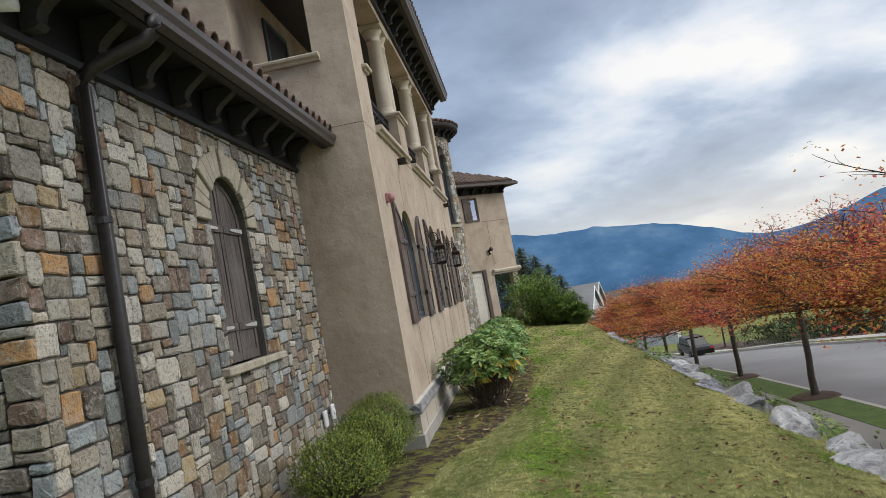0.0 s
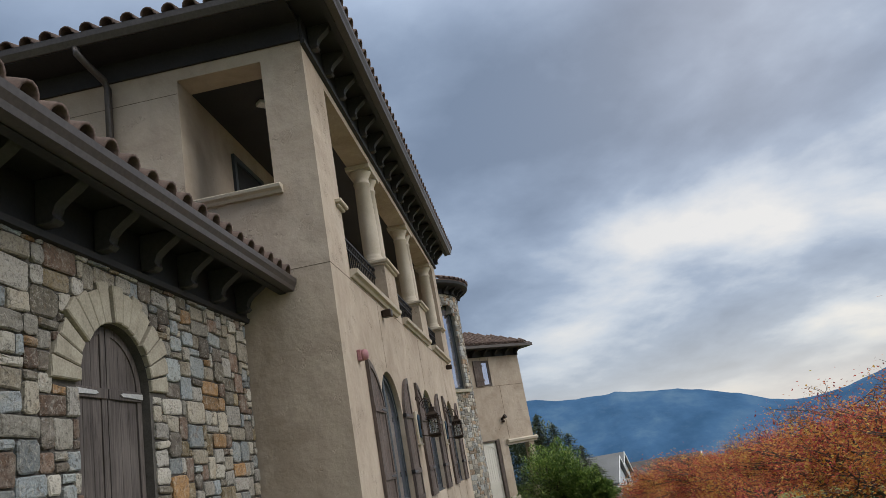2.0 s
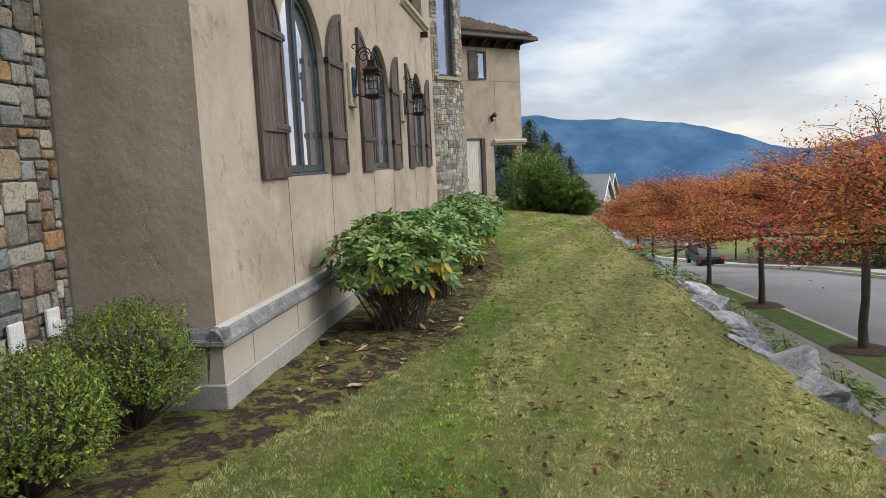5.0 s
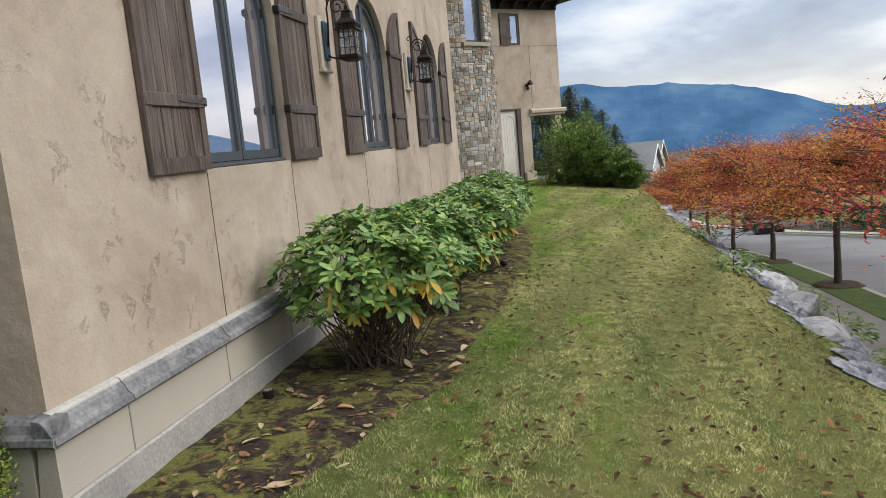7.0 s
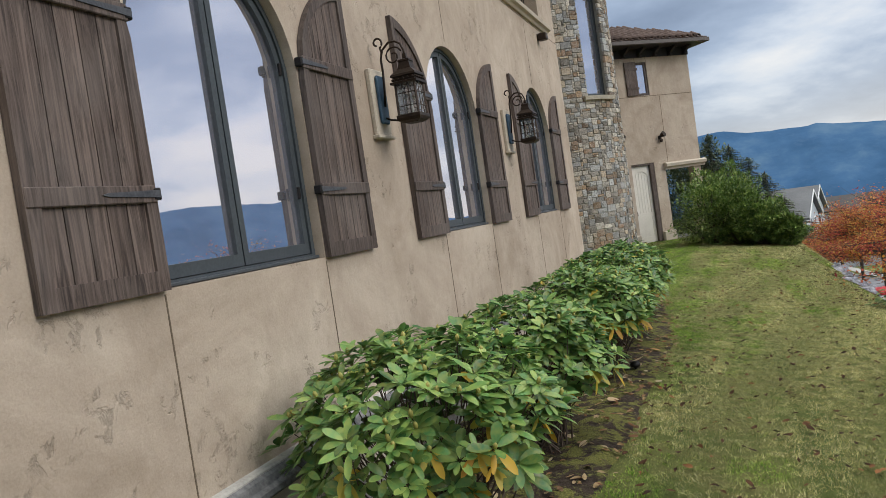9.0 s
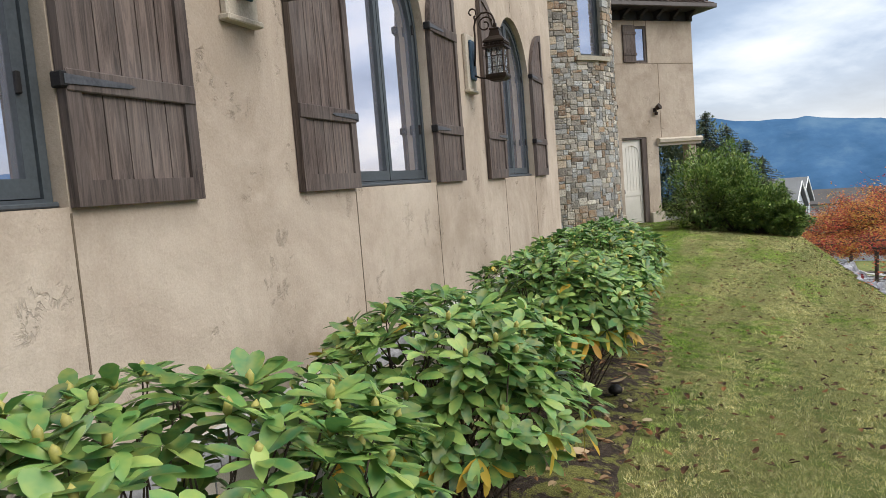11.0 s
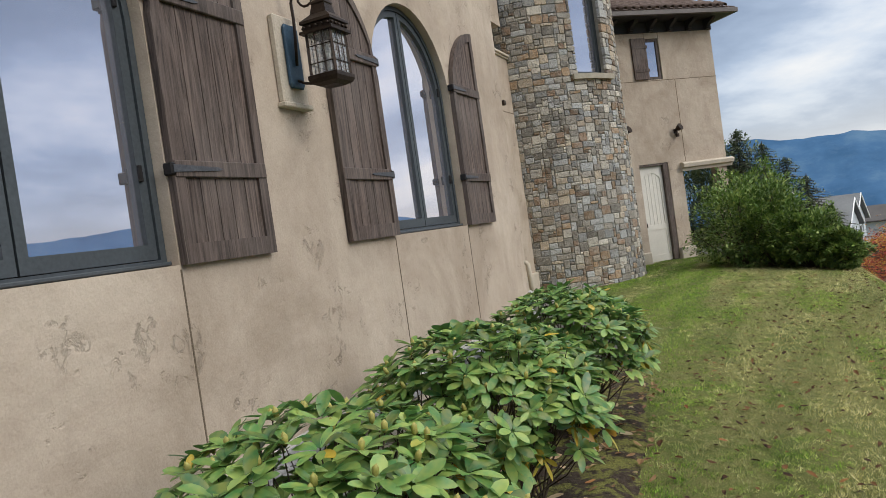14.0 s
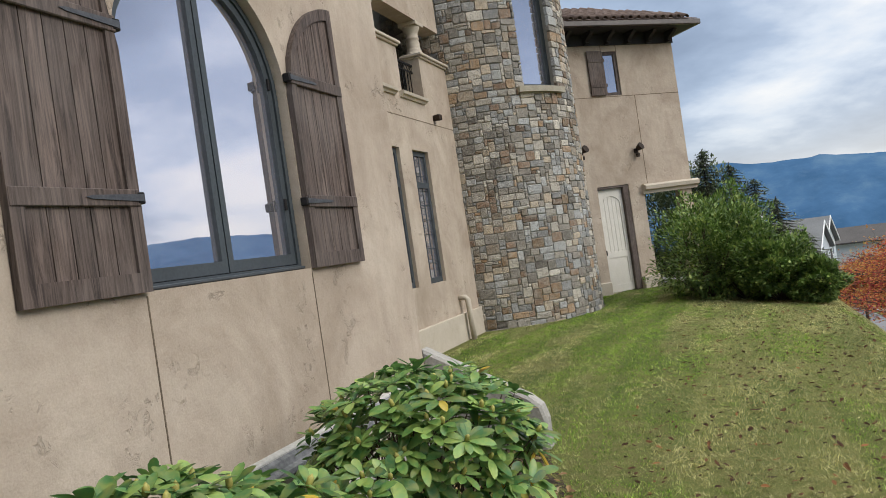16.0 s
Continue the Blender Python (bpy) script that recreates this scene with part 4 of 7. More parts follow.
def arched_window(c):
    w = empty("window", (WX, c, SILL), "tall arched casement window with dark frame, reflecting cloudy sky", "window", "arched windows of the wing")
    w.matrix_basis = Matrix.Identity(4)
    part("outer_frame", pierced(arched(c, HALF - 0.002, SILL + 0.002, SPRING, 20), [arched(c, HALF - 0.034, SILL + 0.032, SPRING, 20)], along_x, WX - 0.062, WX - 0.162), WINFRAME, w)
    for side in (-1, 1):
        outer = half_outline(c, HALF - 0.037, SILL + 0.036, SPRING, side, 0.005)
        inner = half_outline(c, HALF - 0.080, SILL + 0.098, SPRING, side, 0.046)
        sash = part("sash", pierced(outer, [inner], along_x, WX - 0.074, WX - 0.134), WINFRAME, w)
        part("pane", prism(bmesh.new(), half_outline(c, HALF - 0.079, SILL + 0.097, SPRING, side, 0.045), along_x, WX - 0.101, WX - 0.107), GLASS, sash)
        for z in (SILL + 0.36, SPRING + 0.05):
            part("hinge", boxed((WX - 0.074, c + side * (HALF - 0.072) - 0.009, z), (WX - 0.058, c + side * (HALF - 0.072) + 0.009, z + 0.07), 0.003), IRON, sash)
    part("sill_board", boxed((WX - 0.082, c - HALF + 0.002, SILL + 0.003), (WX - 0.035, c + HALF - 0.002, SILL + 0.020), 0.004), WINFRAME, w)
    return w


def shutter(c, side):
    """One leaf folded open against the wall, its head a half arch."""
    hinge, wide = c + side * (HALF + 0.005), 0.615
    low, x0, x1 = SILL - 0.003, WX + 0.004, WX + 0.042

    def head(d, drop=0.0):
        return SPRING + 0.02 + math.sqrt(max(0.0, HALF ** 2 - (HALF - min(d, HALF)) ** 2)) - drop

    def outline(d0, d1, z0, drop, n=10):
        return [(hinge + side * d0, z0), (hinge + side * d1, z0)] + [(hinge + side * (d1 + (d0 - d1) * i / n), head(d1 + (d0 - d1) * i / n, drop)) for i in range(n + 1)]

    s = empty("shutter", (WX, hinge, low), "weathered brown board shutter with half-arched head, open against the wall", "shutter", "shutters of the wing")
    s.matrix_basis = Matrix.Identity(4)
    part("frame", pierced(outline(0.0, wide, low, 0.0, 14), [outline(0.062, wide - 0.062, low + 0.085, 0.075, 12)], along_x, x0, x1), SHUTTER_EDGE, s)
    span, count = wide - 0.12, 5
    for i in range(count):
        d0, d1 = 0.060 + span * i / count + 0.0025, 0.060 + span * (i + 1) / count - 0.0025
        part("board", prism(bmesh.new(), outline(d0, d1, low + 0.08, 0.07, 4), along_x, x0 + 0.005, x1 - 0.014), SHUTTER, s)
    part("backing", prism(bmesh.new(), outline(0.05, wide - 0.05, low + 0.07, 0.06, 8), along_x, x0 + 0.001, x0 + 0.006), SHUTTER_EDGE, s)
    for z in (SILL + 0.40, SPRING + 0.12):
        top = min(z, head(0.05) - 0.08)
        rail = part("rail", boxed((x1 - 0.014, min(hinge + side * 0.003, hinge + side * (wide - 0.003)), top - 0.036), (x1 + 0.007, max(hinge + side * 0.003, hinge + side * (wide - 0.003)), top + 0.036), 0.004), SHUTTER_EDGE, s)
        part("strap", prism(bmesh.new(), [(hinge - side * 0.012, top - 0.016), (hinge + side * 0.26, top - 0.008), (hinge + side * 0.29, top), (hinge + side * 0.26, top + 0.008), (hinge - side * 0.012, top + 0.016)], along_x, x1 + 0.0075, x1 + 0.013), HINGE, rail, "grey iron strap hinge")
        part("pintle", boxed((WX + 0.002, hinge - 0.022, top - 0.026), (x1 + 0.010, hinge + 0.006 if side > 0 else hinge + 0.022, top + 0.026), 0.005), IRON, rail)
    return s


for c in CENTRES:
    arched_window(c)
    shutter(c, -1), shutter(c, 1)


def scroll_points(cx, cz, r, a0, a1, shrink, n=16):
    return [(cx + r * (1 - shrink * i / n) * math.cos(radians(a0 + (a1 - a0) * i / n)), cz + r * (1 - shrink * i / n) * math.sin(radians(a0 + (a1 - a0) * i / n))) for i in range(n + 1)]


def wall_lantern(y):
    """Lantern on a scrolled arm; built at the wall face, u outwards."""
    L = empty("wall_lantern", (WX, y, 2.26), "aged bronze wall lantern on a scrolled arm and cream block", "lantern", "lanterns between the windows")
    part("mount_block", boxed((0, -0.115, -0.25), (0.04, 0.115, 0.22), 0.008), TRIM, L, "cream stucco block")
    part("drip_ledge", boxed((0, -0.13, -0.275), (0.055, 0.13, -0.247), 0.006), TRIM, L)
    part("back_plate", prism(bmesh.new(), [(-0.05, -0.17), (0.05, -0.17), (0.062, -0.15), (0.062, 0.15), (0.05, 0.17), (-0.05, 0.17), (-0.062, 0.15), (-0.062, -0.15)], along_x, 0.042, 0.065, 0.006), BLUE, L, "blue-grey back plate")
    arm = bmesh.new()
    pts = [(0.07, -0.05), (0.085, 0.1), (0.09, 0.2), (0.088, 0.28), (0.11, 0.345), (0.16, 0.385), (0.21, 0.385), (0.25, 0.36), (0.27, 0.31), (0.272, 0.255)]
    tube(arm, [(u, 0, v) for u, v in pts], 0.0085, 6)
    tube(arm, [(u, 0, v) for u, v in scroll_points(0.185, 0.285, 0.07, 20, 470, 0.72)], 0.007, 6)
    tube(arm, [(u, 0, v) for u, v in scroll_points(0.075, 0.40, 0.042, -70, 260, 0.55)], 0.0075, 6)
    tube(arm, [(0.088, 0, 0.28), (0.10, 0, 0.33), (0.092, 0, 0.36)], 0.0075, 6)
    tube(arm, [(0.065, 0, -0.13), (0.10, 0, -0.15), (0.19, 0, -0.17)], 0.008, 6)
    part("scroll_arm", arm, BRONZE, L, smooth=True)
    cx, h = 0.272, 0.086
    roof = bmesh.new()
    lathe(roof, [(h * 1.62, 0.07), (h * 1.62, 0.085), (h * 1.34, 0.09), (h * 1.34, 0.118), (h * 1.55, 0.122), (h * 1.50, 0.137), (h * 0.80, 0.175), (h * 0.62, 0.225), (h * 0.70, 0.23), (h * 0.66, 0.242), (0.02, 0.25), (0.018, 0.285)], (0, 0, 0), 4)
    bmesh.ops.rotate(roof, verts=roof.verts, cent=(0, 0, 0), matrix=Matrix.Rotation(radians(45), 3, "Z"))
    bmesh.ops.translate(roof, verts=roof.verts, vec=(cx, 0, 0))
    roof = part("roof", roof, BRONZE, L)
    for i in range(4):
        for k in range(5):
            a = radians(90 * i)
            o = (k - 2) * 0.036
            p = Vector((cx + math.cos(a) * 0.088 - math.sin(a) * o, math.sin(a) * 0.088 + math.cos(a) * o, 0.104))
            bm = bmesh.new()
            bmesh.ops.create_icosphere(bm, subdivisions=1, radius=0.009, matrix=Matrix.Translation(p))
            part("rivet", bm, BRONZE, roof)
    base = bmesh.new()
    lathe(base, [(h * 0.8, -0.20), (h * 1.30, -0.185), (h * 1.46, -0.165), (h * 1.46, -0.145), (h * 1.28, -0.14)], (0, 0, 0), 4)
    bmesh.ops.rotate(base, verts=base.verts, cent=(0, 0, 0), matrix=Matrix.Rotation(radians(45), 3, "Z"))
    bmesh.ops.translate(base, verts=base.verts, vec=(cx, 0, 0))
    part("base", base, BRONZE, L)
    q = 0.072
    for sx in (-1, 1):
        for sy in (-1, 1):
            part("post", tube(bmesh.new(), [(cx + sx * q * 1.04, sy * q * 1.04, -0.145), (cx + sx * q, sy * q, 0.075)], 0.009, 4), BRONZE, L)
    for sx, sy in ((1, 0), (-1, 0), (0, 1), (0, -1)):
        bm = bmesh.new()
        for f in (-0.33, 0.33):
            tube(bm, [(cx + sx * (q + 0.006) + sy * q * f * 1.0, sy * (q + 0.006) + sx * q * f, -0.14), (cx + sx * (q + 0.006) + sy * q * f, sy * (q + 0.006) + sx * q * f, 0.07)], 0.0032, 4)
        for z in (-0.085, 0.005):
            tube(bm, [(cx + sx * (q + 0.006) - sy * q, sy * (q + 0.006) - sx * q, z), (cx + sx * (q + 0.006) + sy * q, sy * (q + 0.006) + sx * q, z)], 0.0032, 4)
        part("grille", bm, BRONZE, L)
        part("pane", boxed((cx + sx * q - abs(sy) * q - 0.001 * abs(sx), sy * q - abs(sx) * q - 0.001 * abs(sy), -0.14), (cx + sx * q + abs(sy) * q + 0.001 * abs(sx), sy * q + abs(sx) * q + 0.001 * abs(sy), 0.07)), CLEAR, L)
    part("candle", lathe(bmesh.new(), [(0.012, -0.14), (0.012, -0.03), (0.016, -0.02), (0.006, 0.02)], (cx, 0, 0), 8), WHITE, L)
    return L


lantern = wall_lantern(12.87)
copy_thing(lantern, pose(WX, 16.18, 2.26))


# ---- loggia: pedestals, columns, rails, sills ----
def column(x, y, z0, z1, r=0.135):
    h = z1 - z0
    c = empty("column", (x, y, z0), "smooth cream cast-stone column of the loggia", "column", "loggia columns")
    prof = [(r * 1.30, 0), (r * 1.34, 0.03), (r * 1.28, 0.06), (r * 1.10, 0.075), (r * 1.16, 0.10), (r * 1.02, 0.12), (r, 0.16), (r * 1.0, h * 0.4), (r * 0.88, h - 0.30), (r * 0.98, h - 0.29), (r * 0.98, h - 0.26), (r * 0.88, h - 0.25),
            (r * 0.90, h - 0.19), (r * 1.08, h - 0.14), (r * 1.25, h - 0.10), (r * 1.30, h - 0.07)]
    part("shaft", lathe(bmesh.new(), prof, (0, 0, 0), 24), TRIM, c, smooth=True)
    part("abacus", boxed((-r * 1.45, -r * 1.45, h - 0.07), (r * 1.45, r * 1.45, h), 0.008), TRIM, c)
    return c


def capstone(name, y0, y1, x0, x1, z):
    e = empty(name, (x1, y0, z), "moulded cream stone cap on a loggia pedestal", "stone cap", "pedestal caps")
    e.matrix_basis = Matrix.Identity(4)
    part("slab", boxed((x0 - 0.05, y0 - 0.05, z + 0.035), (x1 + 0.08, y1 + 0.05, z + 0.085), 0.01), TRIM, e)
    part("moulding", boxed((x0 - 0.02, y0 - 0.022, z + 0.001), (x1 + 0.045, y1 + 0.022, z + 0.034), 0.012), TRIM, e)
    return e


for i, (a, b) in enumerate(PIERS):
    b = min(b, 19.25)
    capstone("pedestal_cap", a, b, WX - 0.35, WX, 4.66)
    mid = (a + b) / 2
    for y in ((mid - 0.2, mid + 0.2) if i < 2 else (a + 0.2,)):
        column(WX - 0.19, y, 4.745, BEAM)
capstone("pedestal_cap", 9.60, 9.84, WX - 0.33, WX, 4.70)


def sill_stone(y0, y1, z, x=WX):
    prof = [(x - 0.33, z), (x + 0.03, z), (x + 0.05, z + 0.03), (x + 0.09, z + 0.045), (x + 0.10, z + 0.09), (x + 0.08, z + 0.10), (x - 0.33, z + 0.11)]
    return tagged(part("loggia_sill", prism(bmesh.new(), prof, along_y, y0, y1, 0.003), TRIM), "moulded cream stone sill under the loggia rail", "sill", "loggia sills")


def railing(y0, y1, x, z):
    r = empty("railing", (x, y0, z), "black wrought iron balcony railing with scroll band", "railing", "loggia railings")
    r.matrix_basis = Matrix.Identity(4)
    for zz, t in ((z + 0.06, 0.012), (z + 0.50, 0.010), (z + 0.62, 0.015)):
        part("rail", boxed((x - t, y0, zz - t), (x + t, y1, zz + t)), IRON, r)
    n = round((y1 - y0) / 0.115)
    for i in range(1, n):
        y = y0 + (y1 - y0) * i / n
        part("baluster", boxed((x - 0.007, y - 0.007, z + 0.07), (x + 0.007, y + 0.007, z + 0.495)), IRON, r)
    bm = bmesh.new()
    for i in range(n):
        y = y0 + (y1 - y0) * (i + 0.5) / n
        tube(bm, [(x, y + 0.045 * math.cos(k / 8 * math.tau), z + 0.56 + 0.045 * math.sin(k / 8 * math.tau)) for k in range(9)], 0.006, 4)
    part("scroll_band", bm, IRON, r)
    return r


for (a, b), (s0, s1) in zip(RAILS, ((9.80, 12.62), (13.16, 15.92), (16.5, 19.2))):
    railing(a, b, WX - 0.16, LOGGIA_FLOOR + 0.12)
    sill_stone(s0, s1, LOGGIA_FLOOR + 0.03)

e = part("opening_sill", prism(bmesh.new(), [(WY0 + 0.2, 4.73), (WY0 - 0.04, 4.73), (WY0 - 0.06, 4.76), (WY0 - 0.10, 4.78), (WY0 - 0.11, 4.81), (WY0 - 0.09, 4.825), (WY0 + 0.2, 4.83)], along_x, -3.05, -1.88, 0.003), TRIM)
tagged(e, "moulded cream stone sill of the end opening", "sill")
w = empty("loggia_window", (0, 0, 0), "window in the back wall of the loggia, its pane painted unlit black", "window")
part("frame", pierced(rect(10.48, 11.58, 4.75, 6.10), [rect(10.56, 11.50, 4.83, 6.02)], along_x, -2.999, -2.96), WINFRAME, w)
# opaque pane, painted near-black for the unlit room behind it
part("pane", boxed((-2.99, 10.55, 4.82), (-2.98, 11.51, 6.03)), UNLIT_DARK, w)
part("loggia_lamp", lathe(bmesh.new(), [(0.09, 6.37), (0.09, 6.415), (0.05, 6.418)], (-2.3, 9.9, 0), 4), WHITE).rotation_euler = (0, 0, 0)
tagged(bpy.data.objects["loggia_lamp"], "small square ceiling lamp in the loggia", "ceiling lamp")

# ---- joints in the stucco ----
JOINT = mottled("joint_shadow_gap", (0.10, 0.075, 0.05), (0.16, 0.12, 0.08), 4, 60, 0.95, 0.2)


def joint(lo, hi):
    return tagged(part("trim_joint", boxed(lo, hi), JOINT), "thin control joint in the stucco", "joint", kind="structure")


for c in CENTRES:
    for s in (-1, 1):
        y = c + s * (HALF + 0.004)
        joint((WX - 0.01, y - 0.004, 0.30), (WX + 0.0022, y + 0.004, SILL - 0.02))
    joint((WX - 0.01, c - 0.003, SPRING + HALF + 0.05), (WX + 0.0018, c + 0.003, LOGGIA_FLOOR))
joint((WX - 0.01, WY0 - 0.002, 3.862), (WX + 0.0022, WY1, 3.869))
joint((-2.4, WY0 - 0.0022, 3.862), (WX, WY0 + 0.01, 3.869))
joint((-9, WY0 - 0.0022, 6.20), (-2.98, WY0 + 0.01, 6.207))

# ---- small fixtures on the walls ----


def soffit_light(y, z, x=WX):
    f = empty("wall_light", (x, y, z), "small dark bronze square wall light", "wall light", "small wall lights")
    part("body", boxed((0.012, -0.06, -0.05), (0.14, 0.06, 0.05), 0.012), BRONZE, f)
    part("plate", boxed((0, -0.045, -0.045), (0.012, 0.045, 0.045), 0.003), BRONZE, f)
    return f


soffit_light(11.45, 3.74), soffit_light(18.6, 3.74)
f = empty("alarm_sounder", (WX, 9.62, 2.95), "faded red and pink alarm bell on the stucco corner", "alarm")
part("base_box", boxed((0, -0.05, -0.06), (0.05, 0.05, 0.06), 0.008), PINK, f)
b = lathe(bmesh.new(), [(0.062, 0), (0.062, 0.03), (0.05, 0.055), (0.02, 0.065)], (0, 0, 0), 16)
bmesh.ops.rotate(b, verts=b.verts, cent=(0, 0, 0), matrix=Matrix.Rotation(radians(90), 3, "Y"))
bmesh.ops.translate(b, verts=b.verts, vec=(0.05, 0.01, 0))
part("bell", b, PINK, f, smooth=True)

f = empty("uplight", (WX + 0.012, 14.50, 0.316), "flat dark metal wall uplight standing on the plinth coping", "uplight")
f.matrix_basis = pose(WX + 0.012, 14.50, 0.316, 0, 4, 0)
part("housing", boxed((0.0, 0.0, 0.0), (0.012, 0.10, 0.145), 0.003), IRON, f)
part("gasket", boxed((0.012, 0.004, 0.004), (0.020, 0.096, 0.128), 0.001), WHITE, f, "pale gasket strip")
part("cover", boxed((0.020, 0.0, 0.0), (0.046, 0.10, 0.135), 0.004), PIPE, f, "dark grey cover plate")

for y, z, n in ((8.33, 0.40, "plain"), (8.66, 0.42, "round")):
    f = empty("outlet_cover", (SX + 0.03, y, z), "white plastic outdoor outlet cover on the stone wall", "outlet cover", "outlet covers")
    part("cover", boxed((0, -0.06, -0.09), (0.03, 0.06, 0.09), 0.008), WHITE, f)
    if n == "round":
        part("flap", lathe(bmesh.new(), [(0.03, 0), (0.03, 0.012), (0.02, 0.016)], (0, 0, 0), 12), WHITE, f).matrix_basis = pose(0.03, 0, 0.0, 0, 90, 0)

f = empty("spot_light", (-1.27, 10.55, ground_z(-1.27, 10.55) + 0.010), "small black garden spot light beside the footing", "spot light")
part("can", lathe(bmesh.new(), [(0.034, 0.0), (0.036, 0.05), (0.040, 0.055), (0.040, 0.072), (0.030, 0.074)], (0, 0, 0), 16), IRON, f, smooth=False)
part("lens", lathe(bmesh.new(), [(0.028, 0.0745), (0.028, 0.0765)], (0, 0, 0), 16), CLEAR, f)

# downpipe on the stone block
dp = empty("downpipe", (SX + 0.05, 4.42, 0), "dark brown round downpipe fixed to the stone wall", "downpipe")
dp.matrix_basis = Matrix.Identity(4)
pts = [(SX + 0.545, 4.44, 3.64), (SX + 0.545, 4.44, 3.58), (SX + 0.53, 4.435, 3.53), (SX + 0.48, 4.42, 3.485), (SX + 0.30, 4.37, 3.41), (SX + 0.16, 4.34, 3.355), (SX + 0.105, 4.332, 3.31), (SX + 0.085, 4.33, 3.24), (SX + 0.085, 4.33, 1.5), (SX + 0.085, 4.33, -0.2)]
part("pipe", tube(bmesh.new(), pts, 0.047, 12), PIPE, dp, smooth=True)
for z in (2.4, 0.8):
    part("bracket", lathe(bmesh.new(), [(0.054, -0.02), (0.054, 0.02)], (SX + 0.085, 4.33, z), 12), PIPE, dp)
dp = empty("downpipe", (-3.78, WY0 - 0.08, 4), "dark downpipe on the stucco end wall", "downpipe")
dp.matrix_basis = Matrix.Identity(4)
part("pipe", tube(bmesh.new(), [(-3.9, WY0 - 0.45, 6.78), (-3.9, WY0 - 0.44, 6.70), (-3.84, WY0 - 0.33, 6.60), (-3.78, WY0 - 0.12, 6.50), (-3.77, WY0 - 0.07, 6.42), (-3.77, WY0 - 0.07, 4.6)], 0.042, 10), GUTTER, dp, smooth=True)
# security camera at the corner of the stone block
f = empty("security_camera", (SX + 0.1, SY0 - 0.1, 3.6), "white cylindrical security camera under the eave", "security camera")
f.matrix_basis = Matrix.Identity(4)
part("body", tube(bmesh.new(), [(SX - 0.10, SY0 - 0.14, 3.50), (SX + 0.20, SY0 - 0.02, 3.49)], 0.045, 14), WHITE, f, smooth=True)
part("arm", tube(bmesh.new(), [(SX + 0.03, SY0 - 0.09, 3.52), (SX + 0.03, SY0 - 0.09, 3.66)], 0.02, 8), WHITE, f)

# ---- stone block window ----
w = empty("shuttered_window", (0, 0, 0), "arched opening closed by two dark brown board shutters", "window")
for side in (-1, 1):
    outer = half_outline(SW, SH - 0.005, SSILL + 0.01, SSPRING, side, 0.006)
    inner = half_outline(SW, SH - 0.06, SSILL + 0.09, SSPRING, side, 0.065)
    leaf = part("shutter_leaf", pierced(outer, [inner], along_x, SX - 0.07, SX - 0.12), WEATHERED, w)
    for i in range(3):
        r0, r1 = 0.06 + 0.105 * i, 0.06 + 0.105 * (i + 1) - 0.004
        R = SH - 0.055
        pts = [(SW + side * r0, SSILL + 0.085), (SW + side * r1, SSILL + 0.085)] + [(SW + side * (r1 + (r0 - r1) * k / 4), SSPRING + math.sqrt(max(0, R * R - (r1 + (r0 - r1) * k / 4) ** 2))) for k in range(5)]
        part("board", prism(bmesh.new(), pts, along_x, SX - 0.08, SX - 0.11), WEATHERED, leaf)
    for z in (1.62, 2.52):
        part("rail", boxed((SX - 0.078, min(SW + side * 0.01, SW + side * 0.43), z - 0.035), (SX - 0.058, max(SW + side * 0.01, SW + side * 0.43), z + 0.035), 0.003), WEATHERED, leaf)
        part("strap", prism(bmesh.new(), [(SW + side * 0.42, z - 0.02), (SW + side * 0.16, z - 0.012), (SW + side * 0.13, z), (SW + side * 0.16, z + 0.012), (SW + side * 0.42, z + 0.02)], along_x, SX - 0.057, SX - 0.048), STRAP, leaf, "pale zinc strap hinge")
part("backing", boxed((SX - 0.26, SW - 0.5, 1.2), (SX - 0.22, SW + 0.5, 3.1)), UNLIT_DARK, w)
e = empty("stone_sill", (0, 0, 0), "rough pale stone sill under the shuttered window", "sill")
part("slab", boxed((SX - 0.3, 5.86, SSILL - 0.075), (SX + 0.075, 6.70, SSILL), 0.012), VOUSSOIR, e)
part("slab", boxed((SX - 0.3, 6.705, SSILL - 0.07), (SX + 0.07, 7.33, SSILL - 0.002), 0.012), VOUSSOIR, e)

# ---- recessed loggia ----
soffit_light(26.78, 3.57, RX)
for a, b in ((24.6, 25.52), (26.45, 27.75)):
    capstone("pedestal_cap", a, b, RX - 0.3, RX, 4.60)
    column(RX - 0.15, a + 0.22, 4.685, 5.28, 0.12)
railing(25.52, 26.45, RX - 0.15, 3.86)
sill_stone(25.40, 26.42, 3.76, RX), sill_stone(23.9, 25.2, 3.76, RX)
# sloping concrete cheek at the end of the bed
bm = prism(bmesh.new(), [(-1.5, -0.6), (-0.57, -0.6), (-0.57, -0.12), (-0.60, -0.02), (-0.68, 0.05), (-1.5, 0.48)], along_y, 19.93, 20.08, 0.02)
tagged(part("retaining_cheek", bm, CONCRETE), "low sloping concrete cheek at the end of the bed", "retaining wall")


# ---- bed, lawn, litter ----
EDGE = [(-30, -1.5), (4, -1.45), (6, -1.35), (8, -1.05), (9.5, -0.6), (10.9, -0.1), (13, 0.0), (16, 0.1), (18, -0.08), (19.2, -0.25), (19.92, -0.6)]


def bed_edge(y):
    return interp(y, EDGE) + 0.05 * noise.noise((0, y * 2.1, 4)) + 0.025 * noise.noise((0, y * 7, 9))


